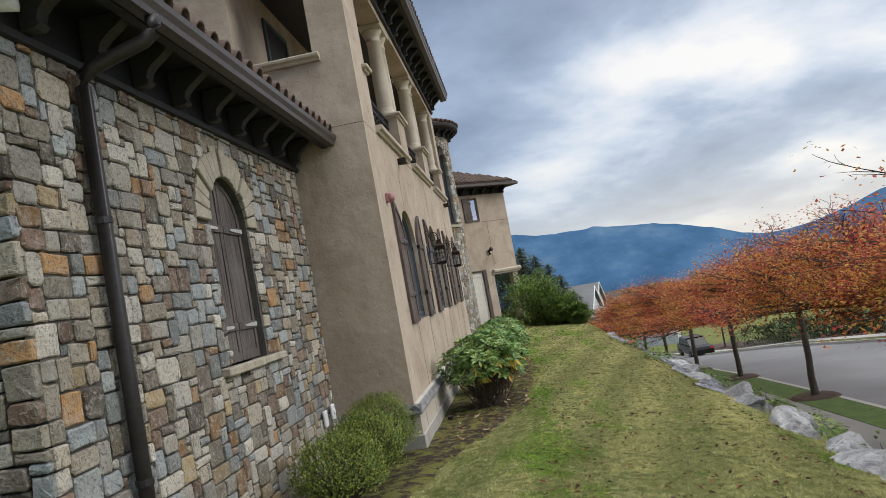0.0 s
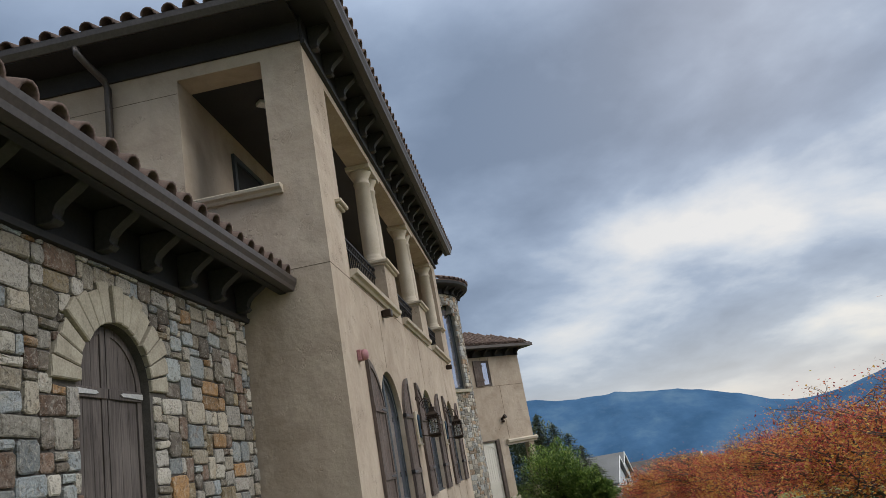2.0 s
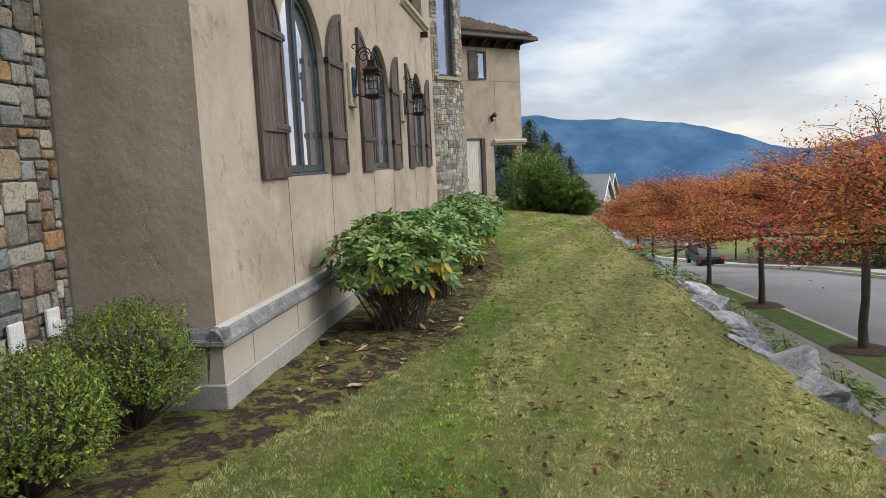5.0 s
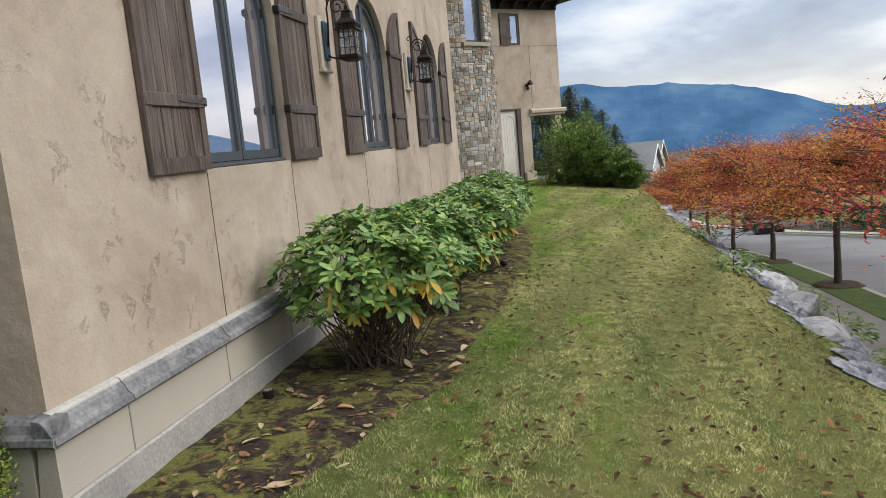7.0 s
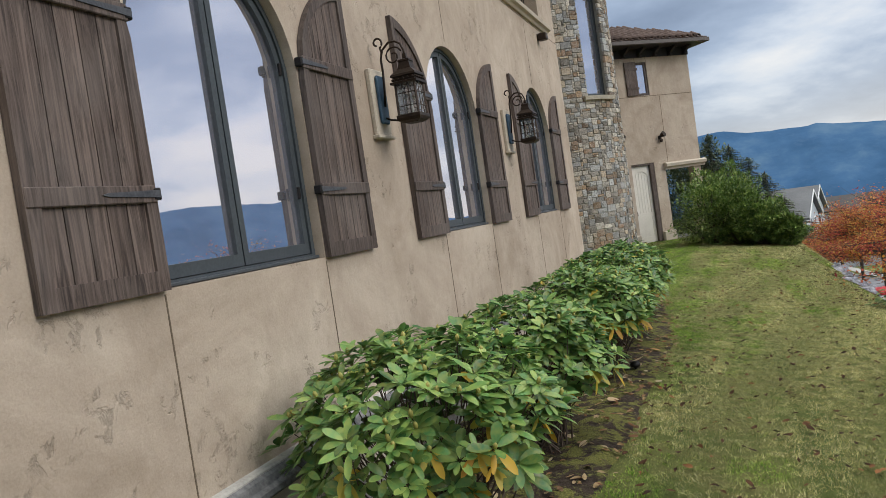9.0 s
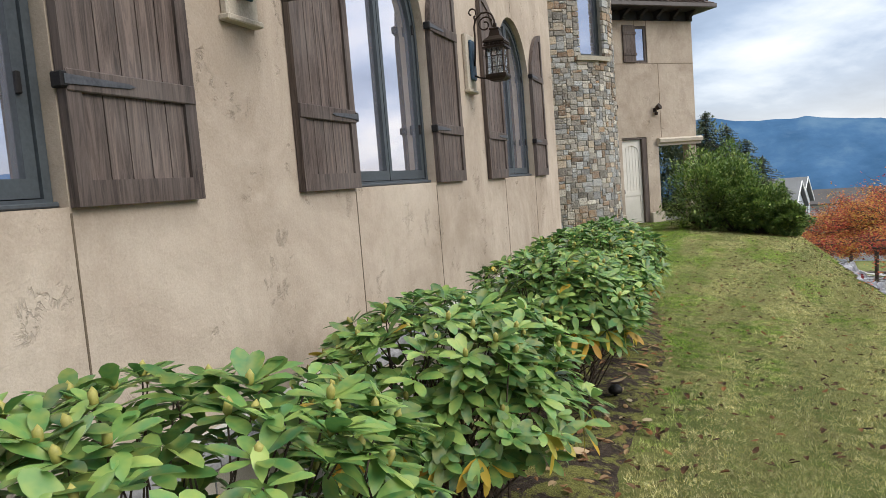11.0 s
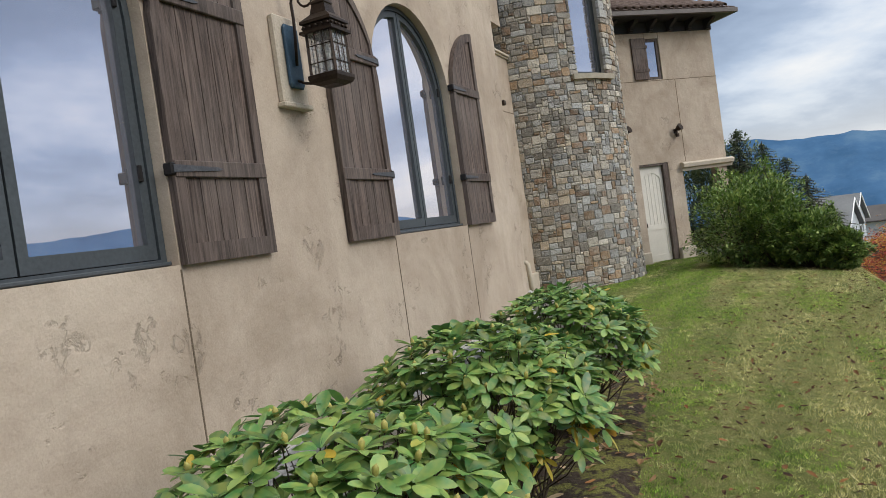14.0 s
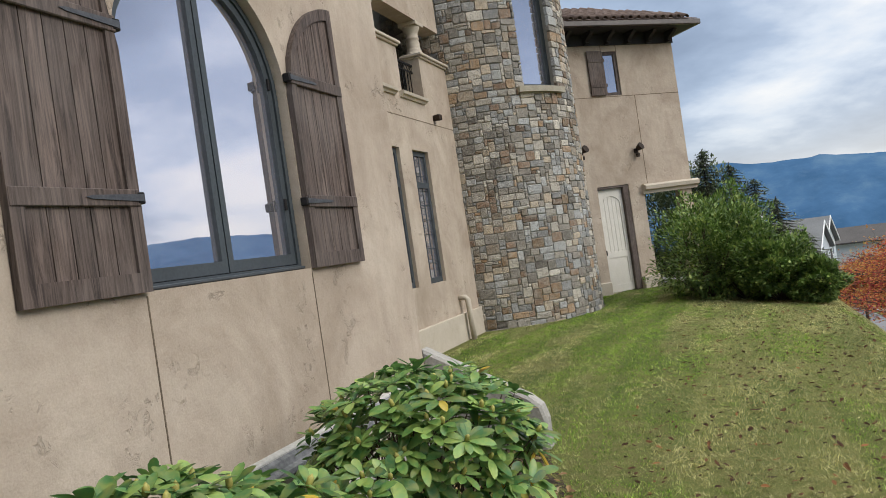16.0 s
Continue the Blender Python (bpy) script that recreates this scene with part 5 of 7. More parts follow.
def make_soil():
    m = Mat("bed_soil", 0.95, 0.0, 0.2)
    v = m.coord(world_space=True)
    a, b, f = m.noise(6.0, 8, 0.74, v, 0.5), m.noise(22, 5, 0.65, v), m.noise(120, 3, 0.6, v)
    col = m.ramp(b, [(0.3, (0.014, 0.010, 0.008)), (0.7, (0.070, 0.050, 0.036))])
    col = m.mix(m.ramp(a, [(0.475, (0, 0, 0)), (0.54, (0.85, 0.85, 0.85))]), col, m.ramp(f, [(0.3, (0.055, 0.065, 0.012)), (0.7, (0.25, 0.24, 0.065))]))
    m.color(col)
    m.bump(m.math("ADD", b, m.math("MULTIPLY", f, 0.4)), 0.9, 0.03)
    return m.m


SOIL = make_soil()
verts, faces = [], []
yy = [3.3 + 0.1 * i for i in range(167)]
NB = 16
for y in yy:
    xa, xb = (SX + 0.0 if y < 8.9 else WX + 0.06), bed_edge(y)
    for i in range(NB + 1):
        x = xa + (xb - xa) * i / NB
        edge = min(1.0, (NB - i) / 2)
        verts.append((x, y, ground_z(x, y) + (0.012 + 0.03 * (0.5 + 0.5 * noise.noise((x * 5, y * 5, 2)))) * edge - 0.012 * (1 - edge)))
for j in range(len(yy) - 1):
    for i in range(NB):
        a = j * (NB + 1) + i
        faces.append((a, a + 1, a + NB + 2, a + NB + 1))
tagged(mesh_part("planting_bed", verts, faces, SOIL, smooth=True), "dark mossy soil bed along the wall", "flower bed", kind="structure")



def make_blades():
    m = Mat("grass_blades", 0.6, 0.0, 0.2)
    r = m.random(True)
    green = m.ramp(r, [(0.0, (0.030, 0.085, 0.007)), (0.35, (0.135, 0.315, 0.022)), (0.75, (0.31, 0.51, 0.060)), (1.0, (0.58, 0.66, 0.19))])
    straw = m.ramp(r, [(0.0, (0.13, 0.13, 0.040)), (0.3, (0.41, 0.395, 0.145)), (0.65, (0.62, 0.585, 0.29)), (1.0, (0.77, 0.72, 0.45))])
    stripe = m.noise(1.0, 2, 0.4, m.coord((1.7, 0.07, 1), True, (0, 0, radians(6))))
    patch = m.math("ADD", m.math("MULTIPLY", m.noise(0.7, 5, 0.62), 0.38), m.math("ADD", m.math("MULTIPLY", m.noise(5.5, 7, 0.72), 0.30), m.math("MULTIPLY", stripe, 0.32)))
    # greener beside the bed and up by the far wall, drier in the open
    where = m.n.new("ShaderNodeSeparateXYZ")
    m.l.new(m.coord(world_space=True), where.inputs[0])
    lush = m.math("ADD", m.ramp(where.outputs[0], [(0.08, (0.045, 0.045, 0.045)), (0.55, (0, 0, 0))]), m.ramp(m.math("MULTIPLY", where.outputs[1], 0.02), [(0.40, (0, 0, 0)), (0.50, (0.05, 0.05, 0.05))]))
    patch = m.math("SUBTRACT", patch, lush)
    col = m.mix(m.ramp(patch, [(0.405, (0.0, 0.0, 0.0)), (0.462, (0.95, 0.95, 0.95))]), green, straw)
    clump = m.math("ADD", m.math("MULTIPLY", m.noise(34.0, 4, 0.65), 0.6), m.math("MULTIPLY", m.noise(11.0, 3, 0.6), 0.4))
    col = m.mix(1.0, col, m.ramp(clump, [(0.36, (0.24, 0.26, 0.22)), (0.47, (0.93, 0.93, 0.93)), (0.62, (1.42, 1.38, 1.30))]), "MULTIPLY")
    # mower stripes, clearest on the greener far lawn
    run = m.math("SINE", m.math("MULTIPLY", m.math("SUBTRACT", where.outputs[0], m.math("MULTIPLY", where.outputs[1], 0.22)), math.tau / 1.05))
    run = m.math("ADD", m.math("MULTIPLY", run, 0.5), m.math("SUBTRACT", m.noise(3.0, 4, 0.6), 0.0))
    col = m.mix(1.0, col, m.ramp(run, [(0.15, (0.80, 0.82, 0.80)), (0.85, (1.16, 1.14, 1.16))]), "MULTIPLY")
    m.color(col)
    t = m.n.new("ShaderNodeBsdfTranslucent")
    m.l.new(col, t.inputs[0])
    mx = m.n.new("ShaderNodeMixShader")
    mx.inputs[0].default_value = 0.25
    m.l.new(m.b.outputs[0], mx.inputs[1]), m.l.new(t.outputs[0], mx.inputs[2])
    m.l.new(mx.outputs[0], m.n["Material Output"].inputs[0])
    return m.m


GRASS = make_blades()
rng = np.random.default_rng(3)


EDGE_Y = np.arange(-5, 20, 0.02)
EDGE_X = np.array([bed_edge(float(v)) for v in EDGE_Y])


def grass_field(name, n, y0, y1, x0, x1, h, thin, label):
    x, y = rng.uniform(x0, x1, n), rng.uniform(y0, y1, n)
    keep = rng.random(n) < np.interp(y, [a for a, _ in thin], [b for _, b in thin])
    keep &= np.where(y < 19.95, x > np.interp(y, EDGE_Y, EDGE_X) - 0.03 + rng.normal(0, 0.025, n), np.hypot(x - TX, y - TY) > TR + 0.05)
    x, y = x[keep], y[keep]
    k = len(x)
    top = np.interp(y, [a for a, _ in LAWN_Z], [b for _, b in LAWN_Z]) - 0.10 * np.maximum(0.0, np.minimum(x, 2.2) + 0.2)
    low = np.interp(y, [a for a, _ in WALK_Z], [b for _, b in WALK_Z]) - 0.25
    z = top + (low - top) * (np.maximum(0.0, x - 2.2) / 2.55) ** 1.5 - 0.004
    z += 0.018 * np.array([noise.noise((a * 1.3, b * 1.3, 0)) for a, b in zip(x.tolist(), y.tolist())])
    tuft = np.array([noise.noise((a * 9, b * 9, 5)) for a, b in zip(x.tolist(), y.tolist())])
    ang, lean = rng.uniform(0, math.tau, k), rng.normal(0, 0.6, (k, 2))
    hh = h * rng.uniform(0.5, 1.3, k) * (1 + 1.1 * tuft)
    wd = 0.0019 * rng.uniform(0.7, 1.5, k) * np.interp(y, [0, 18, 33], [1, 1, 1.8])
    v = np.empty((k, 3, 3))
    dx, dy = np.cos(ang) * wd, np.sin(ang) * wd
    v[:, 0] = np.stack([x - dx, y - dy, z], 1)
    v[:, 1] = np.stack([x + dx, y + dy, z], 1)
    v[:, 2] = np.stack([x + lean[:, 0] * hh, y + lean[:, 1] * hh, z + hh], 1)
    me = bpy.data.meshes.new(name)
    me.vertices.add(k * 3)
    me.vertices.foreach_set("co", v.reshape(-1))
    me.loops.add(k * 3)
    me.loops.foreach_set("vertex_index", np.arange(k * 3))
    me.polygons.add(k)
    me.polygons.foreach_set("loop_start", np.arange(k) * 3)
    me.update(calc_edges=True)
    me.materials.append(GRASS)
    return tagged(new(name, me), label, "grass", kind="stuff")


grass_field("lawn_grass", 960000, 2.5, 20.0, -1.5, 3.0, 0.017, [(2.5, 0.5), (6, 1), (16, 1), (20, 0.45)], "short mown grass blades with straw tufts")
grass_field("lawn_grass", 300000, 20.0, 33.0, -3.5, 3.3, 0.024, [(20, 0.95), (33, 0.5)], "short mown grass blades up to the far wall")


grass_field("bank_grass", 60000, 2.5, 26.0, 2.9, 4.6, 0.075, [(2.5, 0.8), (26, 0.6)], "rough longer grass on the bank")


LEAF_ROWS = ((0.0, 0.0), (0.18, 0.55), (0.42, 0.92), (0.68, 1.0), (0.89, 0.62), (1.0, 0.0))


def leaf_rows(base, d, up, length, width, droop, fold):
    """The vertices of one leaf, arched along its rib and folded across it."""
    side = d.cross(up).normalized()
    out = []
    for f, w in LEAF_ROWS:
        c = base + d * (length * f) - Vector((0, 0, 1)) * (droop * length * f * f)
        if w == 0.0:
            out.append(c)
        else:
            lift = up * (fold * width * w)
            out += [c - side * (width * w * 0.5) + lift, c, c + side * (width * w * 0.5) + lift]
    return out


LEAF_FACES = [(0, 2, 1), (0, 3, 2)]
for r in range(3):
    LEAF_FACES += [(3 * r + 1, 3 * r + 2, 3 * r + 5, 3 * r + 4), (3 * r + 2, 3 * r + 3, 3 * r + 6, 3 * r + 5)]
LEAF_FACES += [(10, 11, 13), (11, 12, 13)]


class LeafBag:
    def __init__(self):
        self.v, self.f = [], []

    def leaf(self, *a):
        n = len(self.v)
        self.v += [tuple(p) for p in leaf_rows(*a)]
        self.f += [tuple(n + i for i in q) for q in LEAF_FACES]

    def quad(self, c, d, s):
        n = len(self.v)
        self.v += [tuple(c - d), tuple(c + s * 0.55 + d * 0.1), tuple(c + d), tuple(c - s * 0.55 + d * 0.1)]
        self.f.append((n, n + 1, n + 2, n + 3))

    def mesh(self, name, mat, parent, label="", kind="stuff", smooth=False):
        o = mesh_part(name, self.v, self.f, mat, parent, label, smooth)
        o["kind"] = kind
        return o


LITTER = make_leaf("fallen_leaves", [(0.0, (0.10, 0.045, 0.02)), (0.4, (0.20, 0.09, 0.035)), (0.75, (0.28, 0.17, 0.07)), (1.0, (0.40, 0.33, 0.20))], 0.7, 0.1, 0.2)
rnd = random.Random(5)


DARK_LITTER = make_leaf("dark_fallen_leaves", [(0.0, (0.012, 0.008, 0.005)), (0.7, (0.035, 0.02, 0.012)), (0.93, (0.16, 0.075, 0.03)), (1.0, (0.30, 0.13, 0.05))], 0.8, 0.05, 0.15)


def litter(name, n, spots, size, label, mat=None):
    bag = LeafBag()
    for _ in range(n):
        x, y = spots()
        a = rnd.uniform(0, math.tau)
        d = Vector((math.cos(a), math.sin(a), rnd.uniform(-0.15, 0.35))).normalized()
        L = size * rnd.uniform(0.5, 1.25)
        bag.leaf(Vector((x, y, ground_z(x, y) + 0.026 + 0.012 * rnd.random())), d, Vector((rnd.uniform(-0.3, 0.3), rnd.uniform(-0.3, 0.3), 1)).normalized(), L, L * rnd.uniform(0.35, 0.6), rnd.uniform(-0.2, 0.3), rnd.uniform(-0.2, 0.35))
    o = mesh_part(name, bag.v, bag.f, mat or LITTER)
    return tagged(o, label, "fallen leaves", kind="stuff")


def bed_spot():
    y = rnd.uniform(8.9, 19.7)
    e = bed_edge(y)
    return max(-1.3, e - abs(rnd.gauss(0, 0.45))) if rnd.random() < 0.7 else rnd.uniform(-1.3, e), y


litter("bed_litter", 800, bed_spot, 0.060, "brown fallen leaves scattered on the bed")
PALE_LITTER = make_leaf("pale_fallen_leaves", [(0.0, (0.42, 0.33, 0.19)), (0.6, (0.58, 0.50, 0.33)), (0.85, (0.50, 0.26, 0.10)), (1.0, (0.32, 0.08, 0.03))], 0.7, 0.1, 0.2)
litter("bed_litter", 110, lambda: (rnd.uniform(-1.2, 0.0) * 0.8 - 0.15, rnd.uniform(9.4, 19.0)), 0.105, "large pale fallen rhododendron leaves on the bed", PALE_LITTER)
litter("lawn_litter", 3400, lambda: (rnd.uniform(-0.1, 2.6), rnd.uniform(3, 31)), 0.056, "small dark brown fallen leaves scattered on the lawn", DARK_LITTER)

# ---- rhododendrons ----
RHODO = make_leaf("rhododendron_leaf", [(0.0, (0.034, 0.120, 0.038)), (0.4, (0.085, 0.235, 0.066)), (0.75, (0.170, 0.365, 0.100)), (0.97, (0.31, 0.49, 0.14)), (0.992, (0.33, 0.50, 0.14)), (0.995, (0.60, 0.43, 0.05)), (1.0, (0.55, 0.36, 0.04))], 0.36, 0.22, 0.45)
FADING = make_leaf("fading_leaf", [(0.0, (0.42, 0.42, 0.08)), (0.4, (0.62, 0.48, 0.06)), (0.8, (0.66, 0.38, 0.04)), (1.0, (0.36, 0.17, 0.04))], 0.45, 0.25, 0.35)
BUD = mottled("rhododendron_bud", (0.26, 0.26, 0.06), (0.38, 0.33, 0.09), 30, 90, 0.55, 0.2)
STEM = mottled("shrub_stem", (0.045, 0.032, 0.024), (0.10, 0.075, 0.055), 20, 60, 0.9, 0.5)


def rhododendron(x, y, r, top, seed, squash=1.0):
    g = random.Random(seed)
    z0 = ground_z(x, y)
    b = empty("rhododendron", (x, y, z0), "rounded green rhododendron with fat flower buds, standing in the bed", "shrub", "rhododendrons in the bed")
    h = top - z0
    bag, fading, buds, stems = LeafBag(), LeafBag(), bmesh.new(), bmesh.new()
    count = int(470 * (r / 0.7) ** 2)
    for i in range(count):
        u = (i + 0.5) / count
        el = math.asin(1 - 1.48 * u)
        az = i * 2.39996 + g.uniform(-0.3, 0.3)
        lump = 1 + 0.36 * noise.noise((math.cos(az) * 1.9 + seed, math.sin(az) * 1.7, el * 1.8)) + 0.05 * g.uniform(-1, 1)
        inner = 1.0 if g.random() < 0.76 else g.uniform(0.62, 0.88)
        n = Vector((math.cos(az) * math.cos(el), math.sin(az) * math.cos(el), math.sin(el)))
        p = Vector((n.x * r * squash, n.y * r, h * 0.60 + n.z * h * 0.38)) * 1.0
        p = Vector((p.x * lump * inner, p.y * lump * inner, max(0.13, p.z * (0.93 + 0.07 * lump) * (0.8 + 0.2 * inner))))
        axis = (n * 0.55 + Vector((g.uniform(-0.25, 0.25), g.uniform(-0.25, 0.25), 0.8))).normalized()
        s = axis.orthogonal().normalized()
        t = axis.cross(s)
        k, a0 = g.randint(7, 10), g.uniform(0, math.tau)
        size = g.uniform(0.080, 0.116)
        old = el < (0.30 if seed == 11 else -0.05) and n.x - 0.5 * n.y > 0.25 and inner == 1.0 and noise.noise((az * 2.2 + seed, el * 2.0, 3.0)) > 0.06
        for j in range(k):
            a = a0 + j * math.tau / k + g.uniform(-0.2, 0.2)
            rise = g.uniform(0.0, 0.75)
            d = (s * math.cos(a) + t * math.sin(a) + axis * rise).normalized()
            upv = (axis - d * axis.dot(d)).normalized()
            L = size * g.uniform(0.75, 1.15)
            if old and j % 2:
                d = (d - Vector((0, 0, 0.9))).normalized()
                upv = (n - d * n.dot(d)).normalized()
                fading.leaf(p + d * 0.008, d, upv, L, L * 0.36, 0.2, 0.1)
                continue
            bag.leaf(p + d * 0.008, d, upv, L, L * g.uniform(0.35, 0.44), g.uniform(0.0, 0.32), g.uniform(0.03, 0.16))
        if g.random() < 0.55 and el > 0.0 and inner == 1.0:
            m = Matrix.Translation(p + axis * 0.016) @ axis.to_track_quat("Z", "Y").to_matrix().to_4x4() @ Matrix.Diagonal((0.0115, 0.0115, 0.024, 1))
            bmesh.ops.create_icosphere(buds, subdivisions=1, radius=1.0, matrix=m)
        if i % 3 == 0:
            root = Vector((g.uniform(-0.22, 0.22), g.uniform(-0.22, 0.22), 0.0))
            mid = root * 0.62 + p * 0.38 + Vector((g.uniform(-0.05, 0.05), g.uniform(-0.05, 0.05), 0.02))
            tube(stems, [root, mid, (mid + p) * 0.5 + Vector((g.uniform(-0.04, 0.04), g.uniform(-0.04, 0.04), 0.0)), p], [0.007, 0.005, 0.004, 0.0025], 4)
    bag.mesh("leaves", RHODO, b, smooth=True)
    fading.mesh("fading_leaves", FADING, b, smooth=True)
    part("flower_bud", buds, BUD, b, "pale green flower buds", smooth=True)["kind"] = "stuff"
    part("woody_base", stems, STEM, b)["kind"] = "stuff"
    return b


for i, (x, y, r, top) in enumerate(((-0.72, 11.25, 0.57, 0.86), (-0.64, 12.85, 0.53, 0.76), (-0.57, 14.68, 0.53, 0.74), (-0.62, 16.15, 0.55, 0.74), (-0.60, 17.75, 0.52, 0.72))):
    rhododendron(x, y, r, top, 11 + i)

# ---- golden dwarf shrubs by the stone wall ----
GOLD = make_leaf("golden_shrub_leaf", [(0.0, (0.018, 0.055, 0.012)), (0.5, (0.070, 0.145, 0.024)), (0.8, (0.19, 0.26, 0.040)), (1.0, (0.48, 0.48, 0.07))], 0.5, 0.25, 0.3)


def dwarf_shrub(x, y, r, h, seed):
    g = random.Random(seed)
    z0 = ground_z(x, y)
    b = empty("dwarf_shrub", (x, y, z0), "bushy golden-green evergreen shrub at the foot of the stone wall", "shrub", "golden shrubs")
    bag, stems = LeafBag(), bmesh.new()
    for i in range(1350):
        u = (i + 0.5) / 1350
        el, az = math.asin(1 - 1.45 * u), i * 2.39996
        n = Vector((math.cos(az) * math.cos(el), math.sin(az) * math.cos(el), math.sin(el)))
        lump = 1 + 0.22 * noise.noise((n.x * 2.2 + seed, n.y * 2.2, n.z * 2.2)) + g.uniform(-0.22, 0.06)
        p = Vector((n.x * r * lump, n.y * r * lump, max(0.03, h * 0.48 + n.z * h * 0.5 * lump)))
        d = (n + Vector((g.uniform(-0.4, 0.4), g.uniform(-0.4, 0.4), 0.9))).normalized()
        for j in range(9):
            q = p + d * (0.010 * j)
            a = g.uniform(0, math.tau)
            o = d.orthogonal().normalized()
            o = (Matrix.Rotation(a, 3, d) @ o + d * 0.6).normalized() * g.uniform(0.008, 0.015)
            bag.quad(q + o, o, o.cross(d).normalized() * o.length * 0.8)
        if i % 12 == 0:
            tube(stems, [(0, 0, 0), tuple(p * 0.6), tuple(p)], [0.008, 0.005, 0.002], 4)
    bag.mesh("leaves", GOLD, b)
    part("woody_base", stems, STEM, b)["kind"] = "stuff"


dwarf_shrub(-1.85, 8.53, 0.37, 0.78, 31)
dwarf_shrub(-1.82, 7.55, 0.37, 0.72, 32)
dwarf_shrub(-1.88, 6.72, 0.40, 0.66, 33)

# ---- street trees in autumn leaf ----


def make_autumn():
    m = Mat("autumn_leaf", 0.6, 0.0, 0.2)
    r = m.random(True)
    red = m.ramp(r, [(0.0, (0.17, 0.026, 0.034)), (0.4, (0.40, 0.062, 0.062)), (0.75, (0.56, 0.135, 0.085)), (1.0, (0.60, 0.32, 0.09))])
    gold = m.ramp(r, [(0.0, (0.20, 0.05, 0.025)), (0.35, (0.40, 0.15, 0.035)), (0.7, (0.58, 0.33, 0.055)), (1.0, (0.46, 0.42, 0.10))])
    col = m.mix(m.ramp(m.noise(1.3, 4, 0.6), [(0.43, (0, 0, 0)), (0.58, (0.88, 0.88, 0.88))]), red, gold)
    m.color(col)
    t = m.n.new("ShaderNodeBsdfTranslucent")
    m.l.new(col, t.inputs[0])
    mx = m.n.new("ShaderNodeMixShader")
    mx.inputs[0].default_value = 0.5
    m.l.new(m.b.outputs[0], mx.inputs[1]), m.l.new(t.outputs[0], mx.inputs[2])
    m.l.new(mx.outputs[0], m.n["Material Output"].inputs[0])
    return m.m


AUTUMN = make_autumn()


def street_tree(seed, height, spread, leaves):
    g = random.Random(seed)
    t = empty("street_tree", (0, 0, 0), "slim street tree in red and orange autumn leaf", "tree", "street trees")
    wood, bag = bmesh.new(), LeafBag()
    fork = 2.2
    trunk = bmesh.new()
    tube(trunk, [(0, 0, -0.3), (0.01, 0, 0.0), (0.0, 0.02, 0.5), (0.03, 0.0, 1.0), (0.02, 0.02, fork)], [0.13, 0.10, 0.082, 0.075, 0.08], 10)
    tips = []

    def limb(p, d, length, rad, depth):
        pts, rr = [p], [rad]
        for k in range(5):
            d = (d + Vector((g.uniform(-0.22, 0.22), g.uniform(-0.22, 0.22), g.uniform(-0.10, 0.12)))).normalized()
            p = p + d * length / 5
            pts.append(p), rr.append(rad * (1 - 0.15 * (k + 1)))
            if depth < 3 and k > 0:
                for _ in range(2 if depth < 2 else 1):
                    side = (d + Vector((g.uniform(-1, 1), g.uniform(-1, 1), g.uniform(-0.35, 0.45))) * 0.95).normalized()
                    limb(p, side, length * g.uniform(0.42, 0.62), rad * 0.5, depth + 1)
            if depth >= 2:
                tips.append((p, d))
        tube(wood, [Vector((q.x, q.y, fork + (q.z - fork) * 0.61)) for q in pts], rr, 5 if depth < 2 else 3)

    for i in range(8):
        a = i / 8 * math.tau + g.uniform(-0.25, 0.25)
        rise = (0.22, 0.55, 0.35, 0.8, 0.26, 0.65, 0.42, 1.0)[i]
        limb(Vector((0.02, 0.02, fork - 0.05 * (i % 3))), Vector((math.cos(a), math.sin(a), rise)).normalized(), spread * (1.0 if rise < 0.8 else 0.82) * g.uniform(0.8, 1.0), 0.05, 0)
    top = max(p.z for p, _ in tips)
    for _ in range(leaves):
        p, d = g.choice(tips)
        if p.z > top * 0.80 and g.random() < 0.72:
            continue
        c = p + Vector((g.gauss(0, 0.16), g.gauss(0, 0.16), g.gauss(0.0, 0.15)))
        if c.z < fork + 0.05:
            continue
        c.z = fork + (c.z - fork) * 0.61
        L = g.uniform(0.020, 0.037) * (62000 / leaves) ** 0.5
        dv = Vector((g.uniform(-1, 1), g.uniform(-1, 1), g.uniform(-0.7, 0.2))).normalized()
        sv = dv.cross(Vector((g.uniform(-0.4, 0.4), g.uniform(-0.4, 0.4), 1))).normalized()
        bag.quad(c, dv * L, sv * L * 1.15)
    part("trunk", trunk, BARK, t, smooth=True)
    part("branching", wood, BARK, t, smooth=True)["kind"] = "stuff"
    bag.mesh("crown", AUTUMN, t)
    bm = lathe(bmesh.new(), [(0.58, 0.0), (0.48, 0.05), (0.2, 0.07)], (0, 0, 0), 18)
    part("mulch_ring", bm, MULCH, t, "ring of dark mulch")
    return t


models = [street_tree(41, 4.6, 2.85, 78000), street_tree(42, 4.6, 2.8, 74000), street_tree(44, 4.4, 2.75, 70000), street_tree(45, 4.4, 2.75, 30000)]
spots = [(6.62, 18.7), (6.62, 24.8), (6.5, 30.4), (6.6, 37.0), (6.6, 43.0), (6.6, 49.0), (6.6, 55.5), (6.6, 62.0), (6.62, 12.4), (6.62, 6.0)]
for i, (x, y) in enumerate(spots):
    p = pose(x, y, walk_z(y) + 0.01, 0, 0, 137 * i)
    if i < 4:
        models[(0, 1, 2, 3)[i]].matrix_basis = p
    else:
        copy_thing(models[3 if y > 34 else i % 3], p)
for x, y, k in ((17.5, 44, 3), (18.5, 56, 3), (17.8, 70, 3), (18.5, 30, 3)):
    copy_thing(models[k], pose(x, y, walk_z(y) + 0.05, 0, 0, 77 * x))

